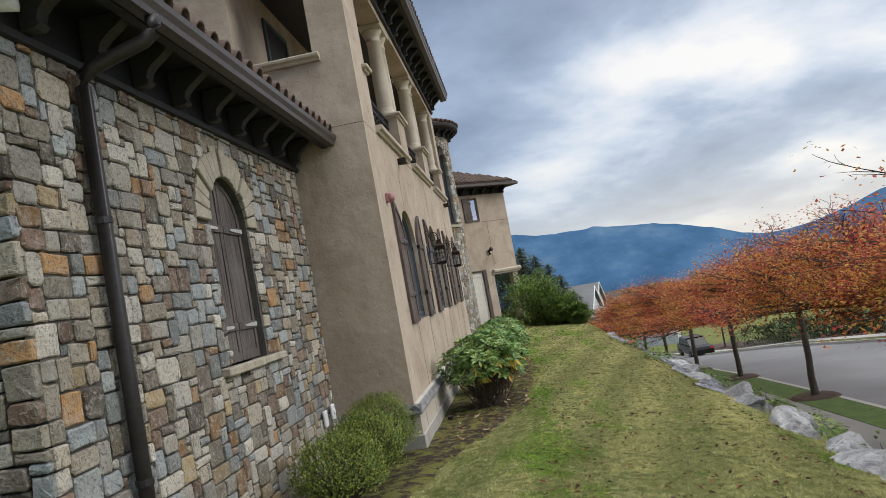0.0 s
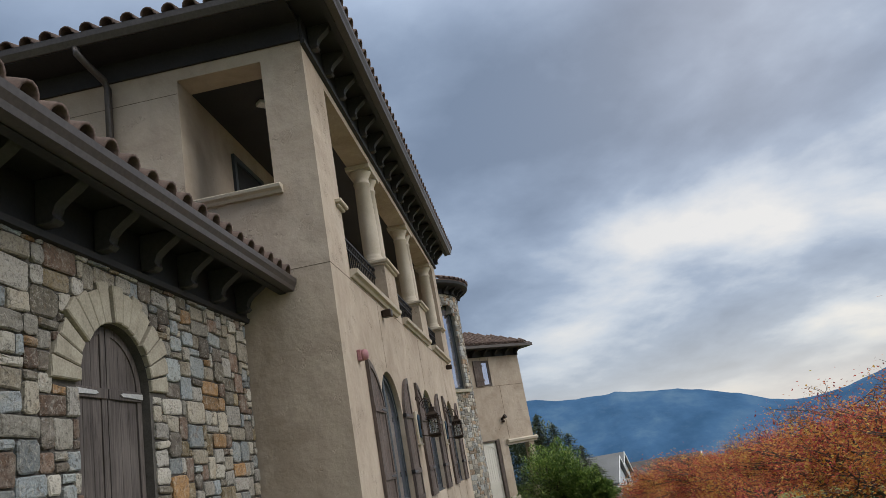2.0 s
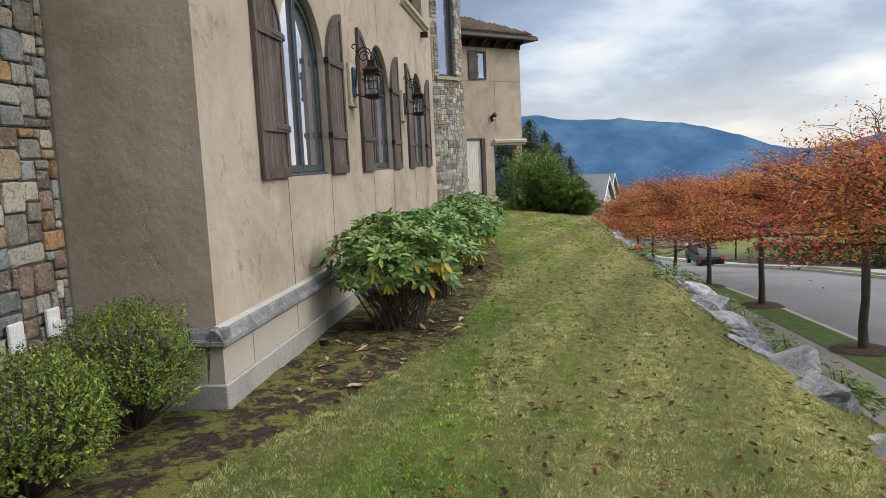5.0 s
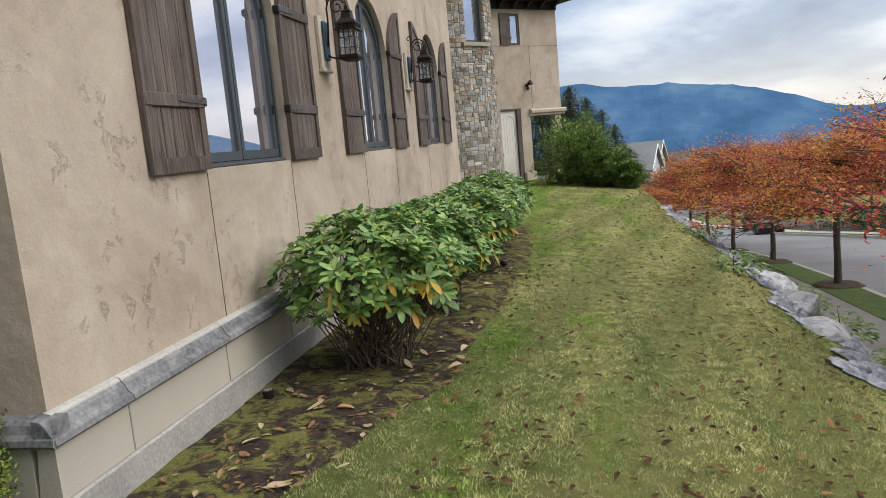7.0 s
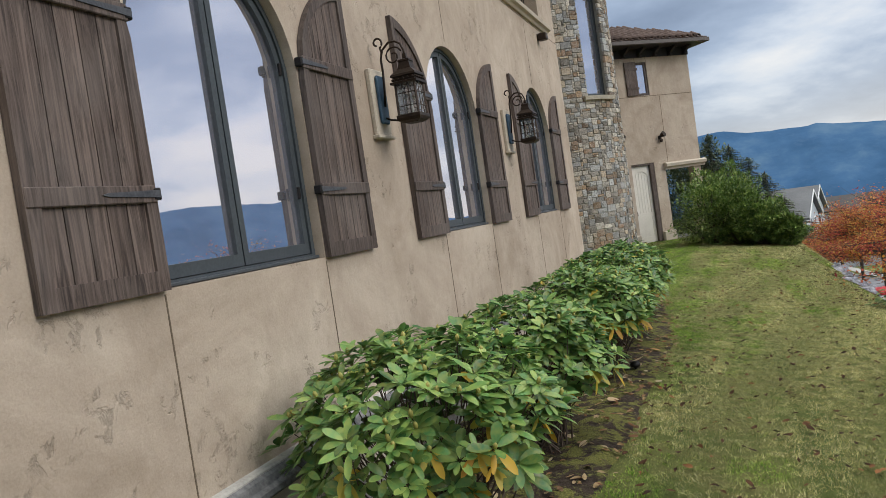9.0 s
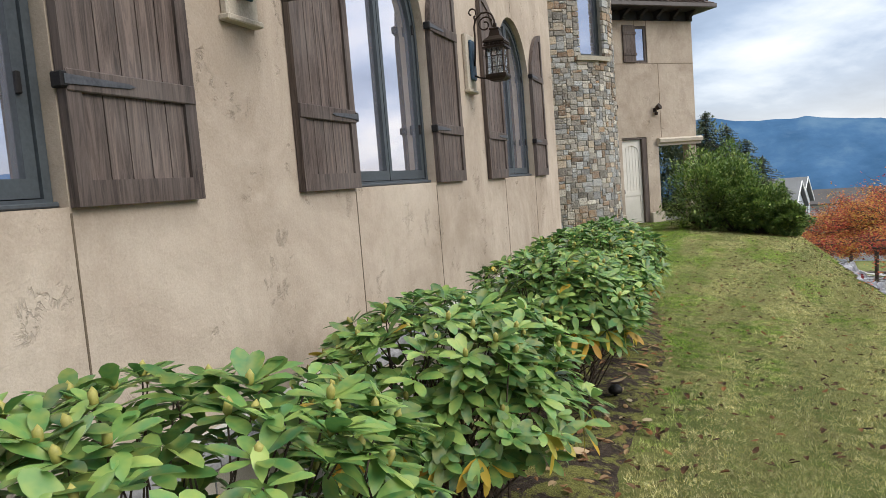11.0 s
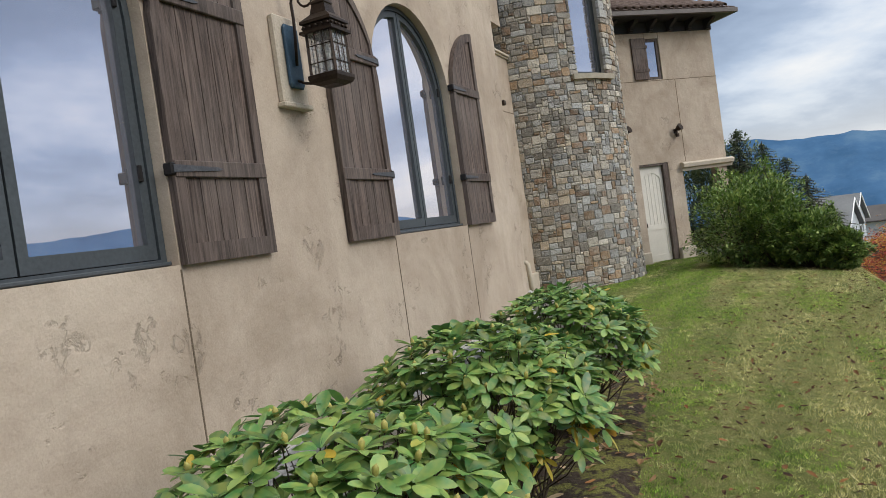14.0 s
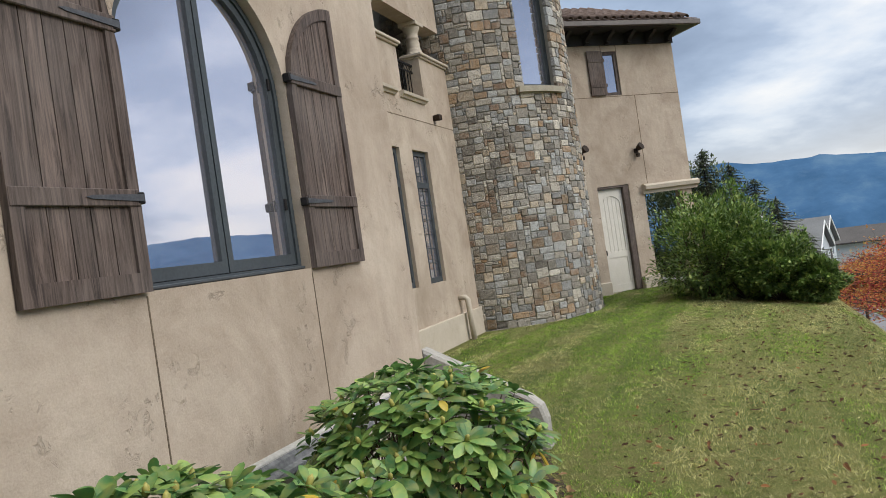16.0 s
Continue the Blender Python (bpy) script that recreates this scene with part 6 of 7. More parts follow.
# ---- green shrubs and conifers before the porch ----
GREEN = make_leaf("shrub_leaf", [(0.0, (0.032, 0.075, 0.016)), (0.45, (0.085, 0.165, 0.035)), (0.8, (0.18, 0.28, 0.06)), (1.0, (0.36, 0.42, 0.12))], 0.5, 0.25, 0.35)
CONIFER = make_leaf("conifer_needles", [(0.0, (0.075, 0.105, 0.06)), (0.6, (0.125, 0.17, 0.09)), (1.0, (0.20, 0.23, 0.13))], 0.6, 0.1, 0.2)
HEDGE = make_leaf("dark_hedge_leaf", [(0.0, (0.018, 0.038, 0.014)), (0.6, (0.045, 0.075, 0.026)), (1.0, (0.10, 0.12, 0.05))], 0.6, 0.1, 0.2)


def leafy_shrub(x, y, r, h, seed, n, size, label, mat=GREEN):
    g = random.Random(seed)
    z0 = ground_z(x, y)
    b = empty("garden_shrub", (x, y, z0), label, "shrub", "shrubs by the porch")
    bag, stems = LeafBag(), bmesh.new()
    for i in range(n):
        u = (i + 0.5) / n
        el, az = math.asin(1 - 1.85 * u), i * 2.39996
        q = Vector((math.cos(az) * math.cos(el), math.sin(az) * math.cos(el), math.sin(el)))
        lump = 1 + 0.56 * noise.noise((q.x * 1.8 + seed, q.y * 1.8, q.z * 1.8)) + 0.24 * noise.noise((q.x * 5, q.y * 5 + seed, q.z * 5)) - abs(g.gauss(0, 0.13))
        c = Vector((q.x * r * lump, q.y * r * lump, max(0.05, h * 0.46 + q.z * h * 0.52 * lump)))
        d = (q + Vector((g.uniform(-0.8, 0.8), g.uniform(-0.8, 0.8), g.uniform(-0.5, 0.7)))).normalized()
        L = size * g.uniform(0.7, 1.3)
        bag.quad(c, d * L, d.cross(Vector((g.uniform(-0.5, 0.5), g.uniform(-0.5, 0.5), 1))).normalized() * L * 0.8)
        if i % 320 == 0:
            tube(stems, [(0, 0, -0.1), tuple(c * 0.6 + Vector((0, 0, -0.05))), tuple(c)], [0.02, 0.012, 0.004], 4)
    bag.mesh("leaves", mat, b)
    part("woody_base", stems, STEM, b)["kind"] = "stuff"


for i, (x, y, r, h) in enumerate(((0.35, 30.2, 0.95, 1.95), (1.05, 30.0, 0.82, 1.65), (1.65, 29.6, 0.62, 1.2), (2.15, 29.3, 0.45, 0.8), (0.7, 31.6, 1.0, 2.1))):
    leafy_shrub(x, y, r, h, 51 + i, 6500, 0.050, "dense leafy green garden shrub at the lawn's end")
for i, (x, y, r, h) in enumerate(((-1.35, 38.8, 1.1, 3.9), (-0.45, 38.4, 1.0, 3.7), (0.3, 39.0, 1.0, 3.6))):
    leafy_shrub(x, y, r, h, 61 + i, 5200, 0.07, "tall dark green hedge shrub behind the porch", CONIFER)
for i, (x, y, r, h) in enumerate(((17.3, 27, 1.2, 1.0), (17.6, 30.5, 1.3, 1.1), (17.2, 34, 1.2, 1.1), (17.6, 37.5, 1.3, 1.2), (17.4, 41, 1.2, 1.1), (18.0, 45, 1.6, 1.4), (17.8, 50, 1.6, 1.5), (18.4, 55, 1.7, 1.6), (18.5, 62, 1.8, 1.6), (20.5, 33, 1.8, 1.9), (21, 40, 1.9, 2.0), (21.5, 47, 2.0, 2.1))):
    leafy_shrub(x, y, r, h, 71 + i, 1800, 0.10, "low dark green hedge shrub across the street", HEDGE)


def conifer(x, y, h, r, seed):
    g = random.Random(seed)
    z0 = ground_z(x, y)
    b = empty("conifer", (x, y, z0), "dark green conifer standing behind the porch", "tree", "conifers behind the porch")
    bag, wood = LeafBag(), bmesh.new()
    for i in range(int(h * 11)):
        f = i / (h * 11)
        for _ in range(8):
            a = g.uniform(0, math.tau)
            L = r * (1 - f) ** 0.6 * g.uniform(0.6, 1.1) + 0.06
            e = Vector((math.cos(a) * L, math.sin(a) * L, -0.25 * L))
            o = Vector((0, 0, 0.3 + f * (h - 0.3)))
            tube(wood, [o, o + e], [0.015, 0.004], 3)
            for k in range(14):
                c = o + e * ((k + 1) / 14) + Vector((g.gauss(0, 0.03), g.gauss(0, 0.03), g.gauss(0, 0.03)))
                d = (e.normalized() + Vector((g.uniform(-0.9, 0.9), g.uniform(-0.9, 0.9), g.uniform(-0.2, 0.6)))).normalized()
                bag.quad(c, d * 0.085, d.cross(Vector((0, 0, 1))).normalized() * 0.035)
    part("trunk", tube(wood, [(0, 0, -0.2), (0, 0, h)], [0.09, 0.01], 7), BARK, b)
    bag.mesh("crown", CONIFER, b)


for i, (x, y, h, r) in enumerate(((0.4, 38, 4.1, 1.3), (1.1, 38.2, 3.7, 1.35), (1.7, 37.8, 3.1, 1.3), (2.2, 37.5, 2.5, 1.2), (2.7, 36.8, 1.7, 1.1))):
    conifer(x, y, h, r, 91 + i)

# ---- torn ground sheet along the bank ----


def make_sheet():
    m = Mat("torn_grey_sheet", 0.42, 0.0, 0.5)
    v = m.coord(world_space=True)
    a, f = m.noise(4.5, 6, 0.65, v, 0.6), m.noise(40, 4, 0.6, v)
    col = m.ramp(a, [(0.36, (0.085, 0.09, 0.105)), (0.5, (0.24, 0.25, 0.28)), (0.64, (0.40, 0.41, 0.45))])
    m.color(m.mix(m.ramp(f, [(0.32, (0.7, 0.7, 0.7)), (0.46, (0, 0, 0))]), col, (0.075, 0.065, 0.055)))
    m.bump(m.math("ADD", a, m.math("MULTIPLY", f, 0.2)), 0.7, 0.03)
    return m.m


SHEET = make_sheet()


def ground_sheet(x, y, sx, sy, seed):
    """A ragged, rumpled sheet lying on the bank, with a thin underside."""
    g = random.Random(seed)
    nr, na = 13, 44
    top, faces = [], []
    for i in range(nr + 1):
        for k in range(na):
            a = k / na * math.tau
            rag = 1 + 0.45 * noise.noise((math.cos(a) * 2.2 + seed, math.sin(a) * 2.2, 0)) + 0.16 * noise.noise((math.cos(a) * 6, math.sin(a) * 6 + seed, 1))
            f = i / nr * rag
            u, v = x + math.cos(a) * sx * f, y + math.sin(a) * sy * f
            fold = 0.20 * abs(noise.noise((u * 3.4 + seed, v * 3.4, 0))) + 0.17 * abs(noise.noise((u * 8, v * 8, seed))) + 0.03 * noise.noise((u * 17, v * 17, seed)) - 0.015
            top.append((u, v, ground_z(u, v) + 0.022 + max(0.0, fold) * (1 - 0.95 * (i / nr) ** 2)))
    n = len(top)
    verts = top + [(u, v, w - 0.006) for u, v, w in top]
    for i in range(nr):
        for k in range(na):
            q = (i * na + k, i * na + (k + 1) % na, (i + 1) * na + (k + 1) % na, (i + 1) * na + k)
            faces += [q, tuple(n + w for w in reversed(q))]
    for k in range(na):
        p, q = nr * na + k, nr * na + (k + 1) % na
        faces.append((p, n + p, n + q, q))
    return tagged(mesh_part("ground_sheet", verts, faces, SHEET), "torn crumpled grey ground sheet lying along the lawn's bank", "plastic sheet", "torn sheets along the bank")


def make_rock():
    m = Mat("boulder_rock", 0.85, 0.0, 0.3)
    v = m.coord(world_space=True)
    a, b, f = m.noise(2.2, 6, 0.65, v, 0.8), m.noise(11, 6, 0.65, v, 0.6), m.noise(60, 4, 0.6, v)
    col = m.ramp(a, [(0.30, (0.12, 0.125, 0.132)), (0.48, (0.29, 0.293, 0.305)), (0.66, (0.60, 0.60, 0.605))])
    col = m.mix(m.ramp(b, [(0.36, (0.75, 0.75, 0.75)), (0.5, (0, 0, 0))]), col, (0.09, 0.09, 0.095))
    m.color(m.mix(0.2, col, m.ramp(f, [(0.3, (0.1, 0.1, 0.1)), (0.7, (0.7, 0.7, 0.7))])))
    m.bump(m.math("ADD", b, m.math("MULTIPLY", f, 0.3)), 0.8, 0.04)
    return m.m


BOULDER = make_rock()


def boulder(x, y, sx, sy, sz, seed):
    """An angular stone half sunk in the bank."""
    g = random.Random(seed)
    bm = bmesh.new()
    bmesh.ops.create_icosphere(bm, subdivisions=4, radius=1.0)
    cuts = [(Vector((g.uniform(-1, 1), g.uniform(-1, 1), g.uniform(-0.3, 1))).normalized(), g.uniform(0.50, 0.82)) for _ in range(10)]
    for v in bm.verts:
        for n, lim in cuts:
            e = v.co.dot(n) - lim
            if e > 0:
                v.co -= n * e * 0.93
        v.co *= 1 + 0.10 * noise.noise(v.co * 1.7 + Vector((seed, 0, 0))) + 0.05 * noise.noise(v.co * 5 + Vector((0, seed, 0)))
        v.co.x *= sx
        v.co.y *= sy
        v.co.z *= sz
    bmesh.ops.rotate(bm, verts=bm.verts, cent=(0, 0, 0), matrix=Euler((g.uniform(-0.1, 0.1), 0.2 + g.uniform(-0.1, 0.1), g.uniform(-0.5, 0.5))).to_matrix())
    bmesh.ops.translate(bm, verts=bm.verts, vec=(x, y, ground_z(x, y) + sz * 0.1))
    return tagged(part("boulder", bm, BOULDER), "grey-white angular boulder half sunk in the lawn's bank", "boulder", "boulders along the bank")


g = random.Random(18)
y, i = 2.6, 0
while y < 17.5:
    sy = g.uniform(0.26, 0.52)
    boulder(2.95 + g.uniform(-0.16, 0.2), y, g.uniform(0.28, 0.42), sy, g.uniform(0.18, 0.28), 260 + i)
    y += sy * g.uniform(1.7, 2.9) + (0.0 if y < 11 else 0.6)
    i += 1
g = random.Random(8)
y, i = 11.3, 0
while y < 26:
    sy = g.uniform(0.22, 0.46)
    ground_sheet(2.86 + g.uniform(-0.2, 0.25), y, g.uniform(0.13, 0.30), sy, 200 + i)
    y += sy * g.uniform(1.3, 2.6)
    i += 1
bm = bmesh.new()
bmesh.ops.create_icosphere(bm, subdivisions=3, radius=1.0)
for v in bm.verts:
    v.co *= 1 + 0.35 * noise.noise(v.co * 2.2) + 0.15 * noise.noise(v.co * 6)
    v.co = Vector((2.95 + v.co.x * 0.12, 21.8 + v.co.y * 0.25, ground_z(2.95, 21.8) + 0.12 + v.co.z * 0.08))
tagged(part("red_plastic_bag", bm, mottled("red_plastic", (0.45, 0.02, 0.03), (0.6, 0.05, 0.05), 4, 30, 0.4, 0.3), smooth=True), "crumpled red plastic bag lying on the grey ground sheet", "plastic bag")


def weed(x, y, seed, r=0.34):
    g = random.Random(seed)
    z0 = ground_z(x, y)
    b = empty("bank_weed", (x, y, z0), "low green weedy plant beside the torn sheets", "plant", "weeds on the bank")
    bag = LeafBag()
    for _ in range(260):
        a, d0 = g.uniform(0, math.tau), r * math.sqrt(g.random())
        p = Vector((math.cos(a) * d0, math.sin(a) * d0, g.uniform(0.04, 0.34) * (1.2 - d0 / r)))
        d = Vector((math.cos(a) + g.uniform(-0.6, 0.6), math.sin(a) + g.uniform(-0.6, 0.6), g.uniform(-0.2, 0.5))).normalized()
        L = g.uniform(0.05, 0.10)
        bag.leaf(p, d, (Vector((0, 0, 1)) - d * d.z).normalized(), L, L * 0.55, 0.3, 0.15)
    bag.mesh("leaves", GREEN, b)
    part("woody_base", tube(bmesh.new(), [(0, 0, -0.1), (0.02, 0, 0.15), (0, 0.02, 0.3)], [0.008, 0.006, 0.002], 4), STEM, b)


for i, (x, y) in enumerate(((3.25, 12.7), (3.3, 11.3), (3.2, 9.4), (2.5, 15.6), (3.1, 7.4), (3.5, 12.0), (2.6, 18.9), (3.3, 6.0), (3.5, 13.4), (3.3, 14.4), (3.4, 16.2), (3.7, 12.6), (3.5, 10.3), (3.3, 17.8))):
    weed(x, y, 500 + i)


# ---- path light in the bed, lamp post down the slope ----
pl = empty("path_light", (-0.2, 14.82, ground_z(-0.2, 14.82) + 0.01), "small black path light standing in the bed", "path light")
part("stake", tube(bmesh.new(), [(0, 0, -0.08), (0, 0, 0.05)], [0.012, 0.012], 8), IRON, pl)
part("cap", lathe(bmesh.new(), [(0.02, 0.035), (0.045, 0.04), (0.048, 0.065), (0.03, 0.085), (0.004, 0.09)], (0, 0, 0), 16), IRON, pl, smooth=True)
LAMPGLASS = mottled("lamp_opal", (0.62, 0.62, 0.60), (0.72, 0.72, 0.70), 6, 40, 0.4, 0.05)
lp = empty("street_lamp", (2.04, 45.0, ground_z(2.04, 45.0)), "slender lamp post with pale lantern head down the slope", "lamp post")
hz = 0.40 - ground_z(2.04, 45.0)
part("pole", tube(bmesh.new(), [(0, 0, -0.2), (0, 0, 0.5), (0, 0, hz)], [0.07, 0.05, 0.035], 10), IRON, lp)
part("lantern_head", lathe(bmesh.new(), [(0.05, hz), (0.12, hz + 0.05), (0.15, hz + 0.25), (0.08, hz + 0.36), (0.02, hz + 0.46)], (0, 0, 0), 14), LAMPGLASS, lp, "pale lantern head")


# ---- houses down the hill, car ----
SIDING = mottled("pale_siding", (0.42, 0.45, 0.48), (0.50, 0.53, 0.56), 0.8, 12, 0.8, 0.2)
SHINGLE = mottled("grey_shingle", (0.115, 0.118, 0.12), (0.17, 0.172, 0.172), 0.5, 10, 0.9, 0.4)
SHINGLE_DARK = mottled("brown_shingle", (0.05, 0.045, 0.043), (0.085, 0.078, 0.073), 0.5, 10, 0.9, 0.4)
WHITETRIM = mottled("white_trim", (0.68, 0.68, 0.67), (0.76, 0.76, 0.75), 2, 30, 0.6, 0.1)


def gable_house(x0, x1, y0, y1, base, eave, ridge_z, roofmat, label):
    h = empty("house", ((x0 + x1) / 2, (y0 + y1) / 2, base), label, "house", "houses down the hill")
    h.matrix_basis = Matrix.Translation((x1, y0, 0)) @ Matrix.Rotation(radians(-15), 4, "Z") @ Matrix.Translation((-x1, -y0, 0))
    ym = (y0 + y1) / 2
    wall = part("wall", prism(bmesh.new(), [(y0, base), (y1, base), (y1, eave), (ym, ridge_z - 0.25), (y0, eave)], along_x, x0, x1), SIDING, h)
    for s, ya in ((-1, y0), (1, y1)):
        bm = bmesh.new()
        prism(bm, [(ym, ridge_z), (ya + s * 0.5, eave - 0.28), (ya + s * 0.5, eave - 0.08), (ym, ridge_z + 0.2)], along_x, x0 - 0.4, x1 + 0.4)
        part("roof", bm, roofmat, h)
        part("bargeboard", prism(bmesh.new(), [(ym, ridge_z + 0.02), (ya + s * 0.55, eave - 0.28), (ya + s * 0.55, eave - 0.05), (ym, ridge_z + 0.25)], along_x, x1 + 0.405, x1 + 0.47), WHITETRIM, h)
    for y in (ym - 1.2, ym + 1.2):
        w = part("window", boxed((x1 + 0.002, y - 0.5, eave - 1.6), (x1 + 0.06, y + 0.5, eave - 0.3), 0.02), WHITETRIM, wall)
        part("pane", boxed((x1 + 0.061, y - 0.4, eave - 1.5), (x1 + 0.07, y + 0.4, eave - 0.4)), GLASS, wall)
    part("door", boxed((x1 + 0.002, ym - 0.5, base + 5.2), (x1 + 0.05, ym + 0.5, base + 7.3)), SHINGLE_DARK, wall)
    return h


gable_house(2.9, 8.1, 90, 97, -12, -3.9, -1.5, SHINGLE, "pale grey sided house with white trimmed gable down the hill")
gable_house(4.0, 9.7, 99, 106, -12, -3.9, -1.35, SHINGLE, "pale grey sided house with a second gable down the hill")
gable_house(13.0, 24, 122, 130, -15, -5.6, -4.0, SHINGLE_DARK, "house with a low brown shingle roof down the hill")

CARPAINT = mottled("dark_car_paint", (0.012, 0.012, 0.014), (0.02, 0.02, 0.023), 1, 20, 0.25, 0.02, 0.3)
RUBBER = mottled("tyre_rubber", (0.012, 0.012, 0.012), (0.02, 0.02, 0.02), 5, 60, 0.9, 0.3)
REDLENS = mottled("red_lens", (0.35, 0.01, 0.01), (0.45, 0.02, 0.015), 5, 60, 0.3, 0.05)
CARGLASS = mottled("car_glass", (0.02, 0.022, 0.025), (0.03, 0.033, 0.036), 1, 10, 0.05, 0.0)


def car(at, turn):
    c = empty("car", at, "dark parked car on the street", "car", turn=turn)
    body = [(-2.2, 0.35), (-2.25, 0.75), (-2.15, 0.95), (-1.1, 1.02), (1.9, 1.05), (2.2, 0.95), (2.25, 0.5), (2.2, 0.32)]
    body = part("body", prism(bmesh.new(), body, lambda u, v, w: (w, u, v), -0.9, 0.9, 0.06), CARPAINT, c)
    cabin = [(-1.15, 1.021), (-0.5, 1.55), (-0.2, 1.62), (1.5, 1.62), (1.95, 1.10), (1.95, 1.051)]
    part("cabin", prism(bmesh.new(), cabin, lambda u, v, w: (w, u, v), -0.78, 0.78, 0.05), CARGLASS, c)
    part("roof_panel", boxed((-0.74, -0.45, 1.61), (0.74, 1.55, 1.67), 0.02), CARPAINT, c)
    for sx in (-1, 1):
        for y in (-1.4, 1.4):
            wh = part("wheel", lathe(bmesh.new(), [(0.20, -0.11), (0.33, -0.11), (0.35, -0.06), (0.35, 0.06), (0.33, 0.11), (0.20, 0.11)], (0, 0, 0), 20), RUBBER, c)
            wh.matrix_basis = pose(sx * 0.82, y, 0.35, 0, 90, 0)
            part("rim", lathe(bmesh.new(), [(0.19, -0.115), (0.19, 0.115), (0.06, 0.12)], (0, 0, 0), 14), GUTTER, wh)
        for y, m in ((-2.24, REDLENS), (2.2, WHITE)):
            part("light", boxed((sx * 0.72 - 0.14, y - 0.03, 0.74), (sx * 0.72 + 0.14, y + 0.05, 0.90), 0.02), m, c)
    return c


car((13.8, 64.0, walk_z(64) - 0.13), 4)


# ---- stones of the walls ----
CELL = 0.064


def pack(nu, nv, blocked, seed, sizes):
    """Fills a grid with random rectangles: (u, v, w, h) in cells."""
    g = random.Random(seed)
    used = [[blocked(i, j) for i in range(nu)] for j in range(nv)]
    out = []
    for j in range(nv):
        for i in range(nu):
            if used[j][i]:
                continue
            for _ in range(8):
                w, h = g.choice(sizes)
                if i + w <= nu and j + h <= nv and not any(used[b][a] for b in range(j, j + h) for a in range(i, i + w)):
                    break
            else:
                w, h = 1, 1
                while w < 4 and i + w < nu and not used[j][i + w]:
                    w += 1
                if j + 1 < nv and not any(used[j + 1][a] for a in range(i, i + w)) and g.random() < 0.5:
                    h = 2
            for b in range(j, j + h):
                for a in range(i, i + w):
                    used[b][a] = True
            out.append((i, j, w, h))
    return out


def stone_shape(w, h, seed, deep=0.07):
    """A rough-faced block: u along the wall, v up, d outwards, about its middle."""
    g = random.Random(seed)
    a, b = w / 2 - 0.003, h / 2 - 0.003
    c = min(a, b) * g.uniform(0.06, 0.38)
    loop = [(-a + c, -b), (0, -b), (a - c, -b), (a, -b + c), (a, b - c), (a - c, b), (0, b), (-a + c, b), (-a, b - c), (-a, -b + c)]
    loop = [(u - math.copysign(g.uniform(-0.004, 0.007), u), v - math.copysign(g.uniform(-0.004, 0.008), v)) for u, v in loop]
    d0 = deep + g.uniform(-0.010, 0.008)
    n = len(loop)
    verts = [(u, v, 0.0) for u, v in loop] + [(u * 0.995, v * 0.995, d0 - 0.007) for u, v in loop]
    verts += [(u * (1 - 0.010 / a), v * (1 - 0.010 / b), d0 + g.uniform(-0.004, 0.006)) for u, v in loop] + [(g.uniform(-0.2, 0.2) * a, g.uniform(-0.2, 0.2) * b, d0 + g.uniform(-0.002, 0.007))]
    faces = []
    for r in (0, n):
        faces += [(r + i, r + (i + 1) % n, r + n + (i + 1) % n, r + n + i) for i in range(n)]
    faces += [(2 * n + i, 2 * n + (i + 1) % n, 3 * n) for i in range(n)]
    return verts, faces


SHAPES = {}


def shared_stone(w, h, k, mat):
    key = (w, h, k, mat.name)
    if key not in SHAPES:
        v, f = stone_shape(w * CELL, h * CELL, (w * 131 + h * 17 + k * 7919) % 9973)
        me = bpy.data.meshes.new("stone")
        me.from_pydata(v, [], f)
        me.materials.append(mat)
        SHAPES[key] = me
    return SHAPES[key]


def lay(parent, stones, frame_of, single, limit=300, mats=(STONE_ONE, STONE_ISLE)):
    """frame_of(u, v) gives the pose of a stone's middle: local x along, y up, z out."""
    g = random.Random(4)
    V, F, made = [], [], 0
    for i, j, w, h in stones:
        u, v = (i + w / 2) * CELL, (j + h / 2) * CELL
        m = frame_of(u, v) @ Matrix.Rotation(g.gauss(0, 0.034), 4, "Z")
        if made < limit and single(u, v):
            ob = new("stone", shared_stone(w, h, g.randrange(3), mats[0]))
            ob.parent = parent
            ob.matrix_basis = m
            made += 1
        else:
            sv, sf = stone_shape(w * CELL, h * CELL, g.randrange(99999))
            n = len(V)
            V += [tuple(m @ Vector(p)) for p in sv]
            F += [tuple(n + q for q in f) for f in sf]
    if V:
        o = mesh_part("stone_courses", V, F, mats[1], parent)
        o["kind"] = "stuff"


SIZES = [(3, 2), (2, 2), (3, 2), (4, 2), (3, 2), (3, 2), (3, 3), (4, 3), (2, 2), (3, 2), (4, 2), (3, 2), (5, 2), (3, 1), (4, 1), (4, 2), (5, 2), (2, 2), (2, 1), (3, 3), (2, 3), (4, 2), (5, 3), (4, 3)]
BASE_Z = -0.42


def in_arch(i, j):
    y, z = SY0 + (i + 0.5) * CELL, BASE_Z + (j + 0.5) * CELL
    d = abs(y - SW)
    if SSILL - 0.08 < z < SSILL and 5.85 < y < 7.34:
        return True
    if SSILL <= z <= SSPRING:
        return d < SH + 0.0
    return z > SSPRING and d * d + (z - SSPRING) ** 2 < (SH + 0.25) ** 2


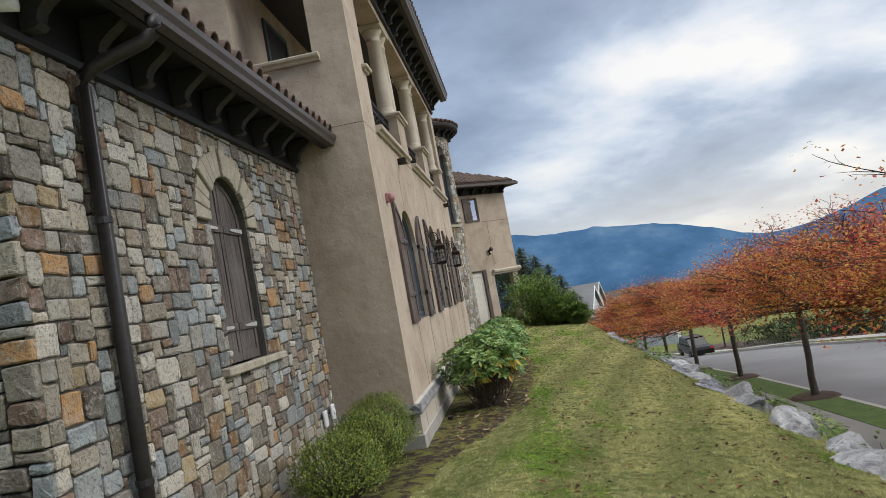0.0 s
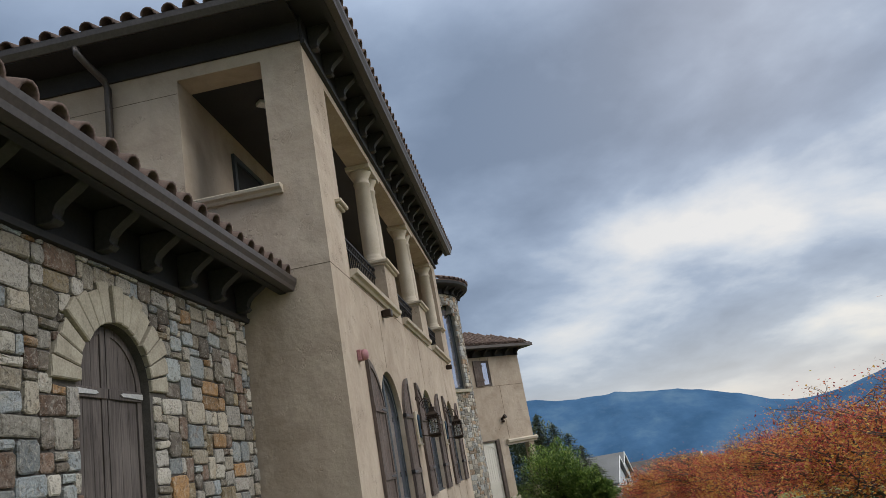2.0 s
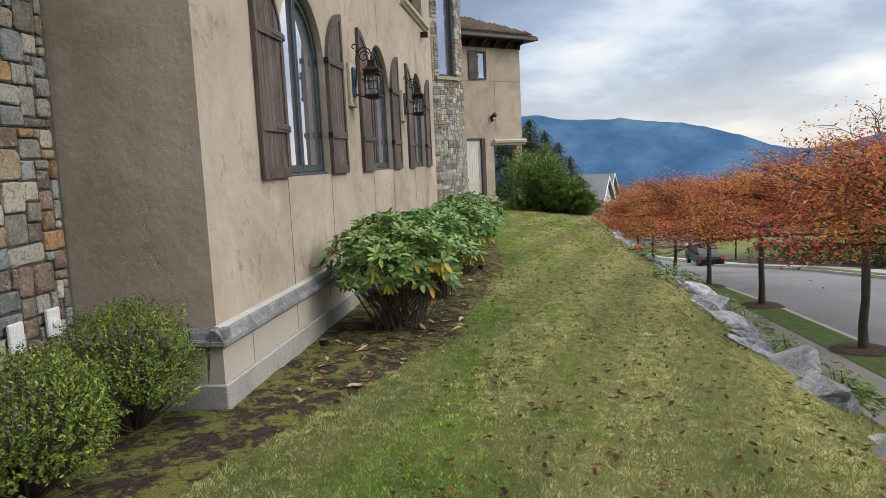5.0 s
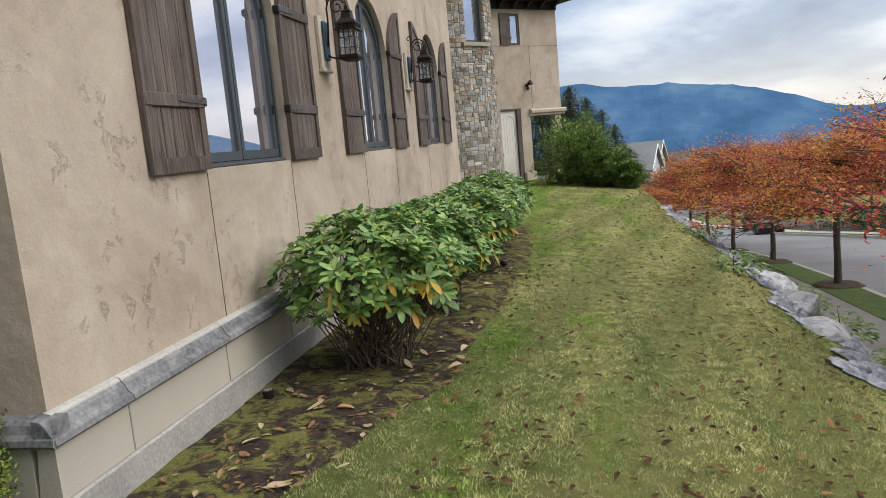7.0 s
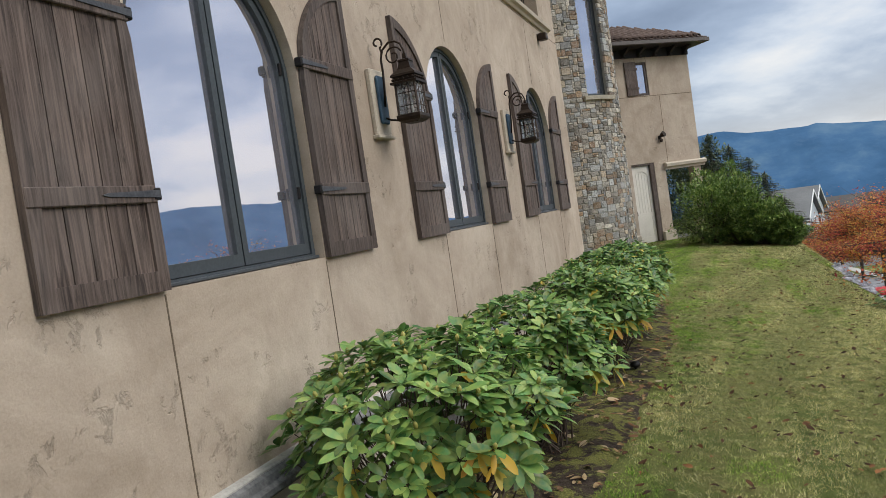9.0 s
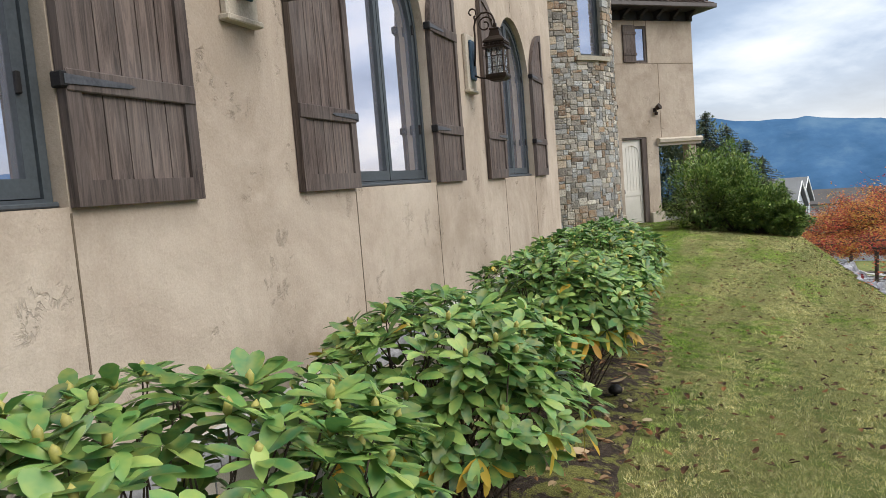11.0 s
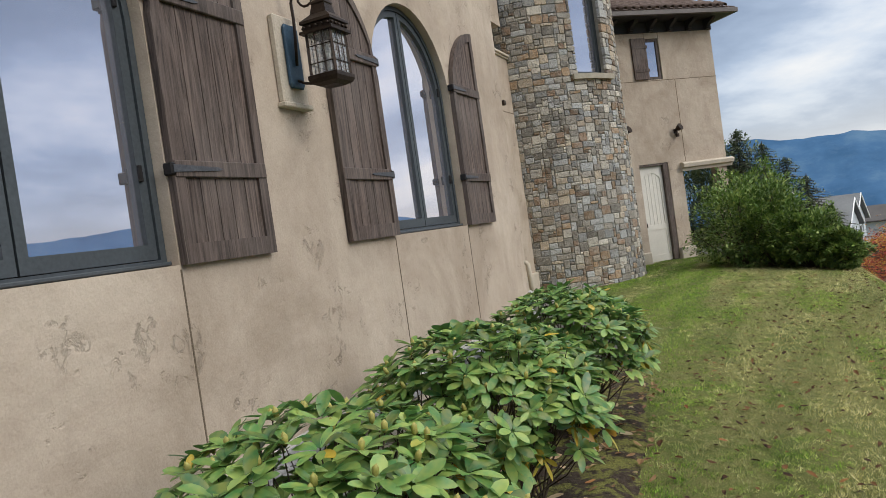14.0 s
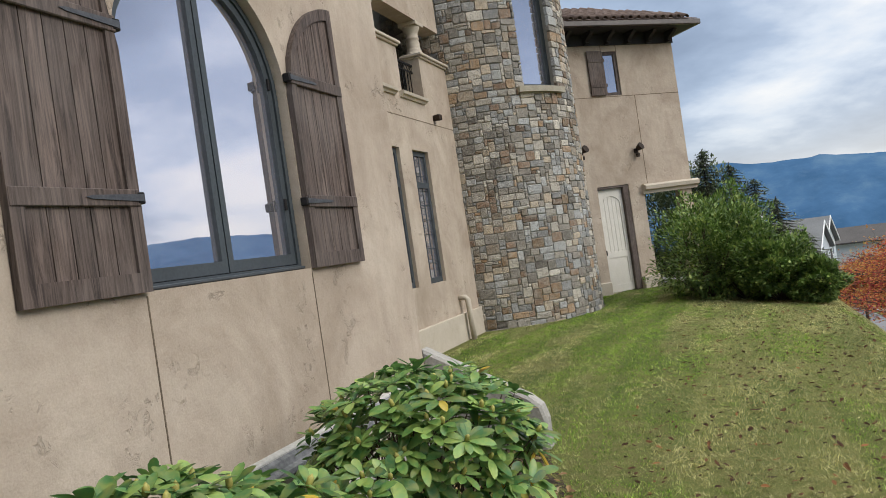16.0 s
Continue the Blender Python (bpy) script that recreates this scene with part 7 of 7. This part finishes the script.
EAST = Matrix(((0, 0, 1, 0), (1, 0, 0, 0), (0, 1, 0, 0), (0, 0, 0, 1)))
SOUTH = Matrix(((1, 0, 0, 0), (0, 0, -1, 0), (0, 1, 0, 0), (0, 0, 0, 1)))
lay(stone_wall, pack(int((SY1 - SY0) / CELL), int((3.44 - BASE_Z) / CELL), in_arch, 12, SIZES), lambda u, v: Matrix.Translation((SX - 0.055, SY0 + u, BASE_Z + v)) @ EAST, lambda u, v: u > 1.3 and v > 0.3)
lay(stone_return, pack(44, int((3.44 - BASE_Z) / CELL), lambda i, j: False, 13, SIZES + [(6, 4), (5, 4)]), lambda u, v: Matrix.Translation((SX + 0.005 - u, SY0 + 0.035, BASE_Z + v)) @ SOUTH, lambda u, v: False)
# arch stones
n = 15
for k in range(n):
    a0, a1 = math.pi * k / n + 0.012, math.pi * (k + 1) / n - 0.012
    R = SH + 0.265 + 0.025 * ((k * 7) % 3 - 1)
    pts = [(SW + r * math.cos(a), SSPRING + r * math.sin(a)) for r, a in ((SH + 0.002, a0), (R, a0), (R, (a0 + a1) / 2), (R, a1), (SH + 0.002, a1))]
    part("arch_stone", prism(bmesh.new(), pts, along_x, SX - 0.14, SX + 0.022 + 0.008 * ((k * 5) % 4), 0.008), VOUSSOIR, stone_wall)

# turret stones on the side that is seen
A0, A1 = radians(-125), radians(38)


def turret_blocked(i, j):
    a, z = A0 + (i + 0.5) * CELL / TR, -0.6 + (j + 0.5) * CELL
    d = abs(a - TW_A) * TR
    return d < TW_HALF + 0.01 and z > TW_SILL - 0.13 and z < TW_SPRING + math.sqrt(max(0, TW_HALF ** 2 - d * d)) or (d < 0.58 and TW_SILL - 0.14 < z < TW_SILL - 0.02)


def turret_frame(u, v):
    a = A0 + u / TR
    out = Vector((math.cos(a), math.sin(a), 0))
    tang = Vector((-math.sin(a), math.cos(a), 0))
    m = Matrix((tang, Vector((0, 0, 1)), out)).transposed().to_4x4()
    return Matrix.Translation(Vector((TX, TY, -0.6 + v)) + out * (TR - 0.068)) @ m


lay(turret, pack(int((A1 - A0) * TR / CELL), int(8.4 / CELL), turret_blocked, 17, SIZES), turret_frame, lambda u, v: 1.2 < u < 4.6 and 0.5 < v < 4.6, 300, (LIT_ONE, LIT_ISLE))
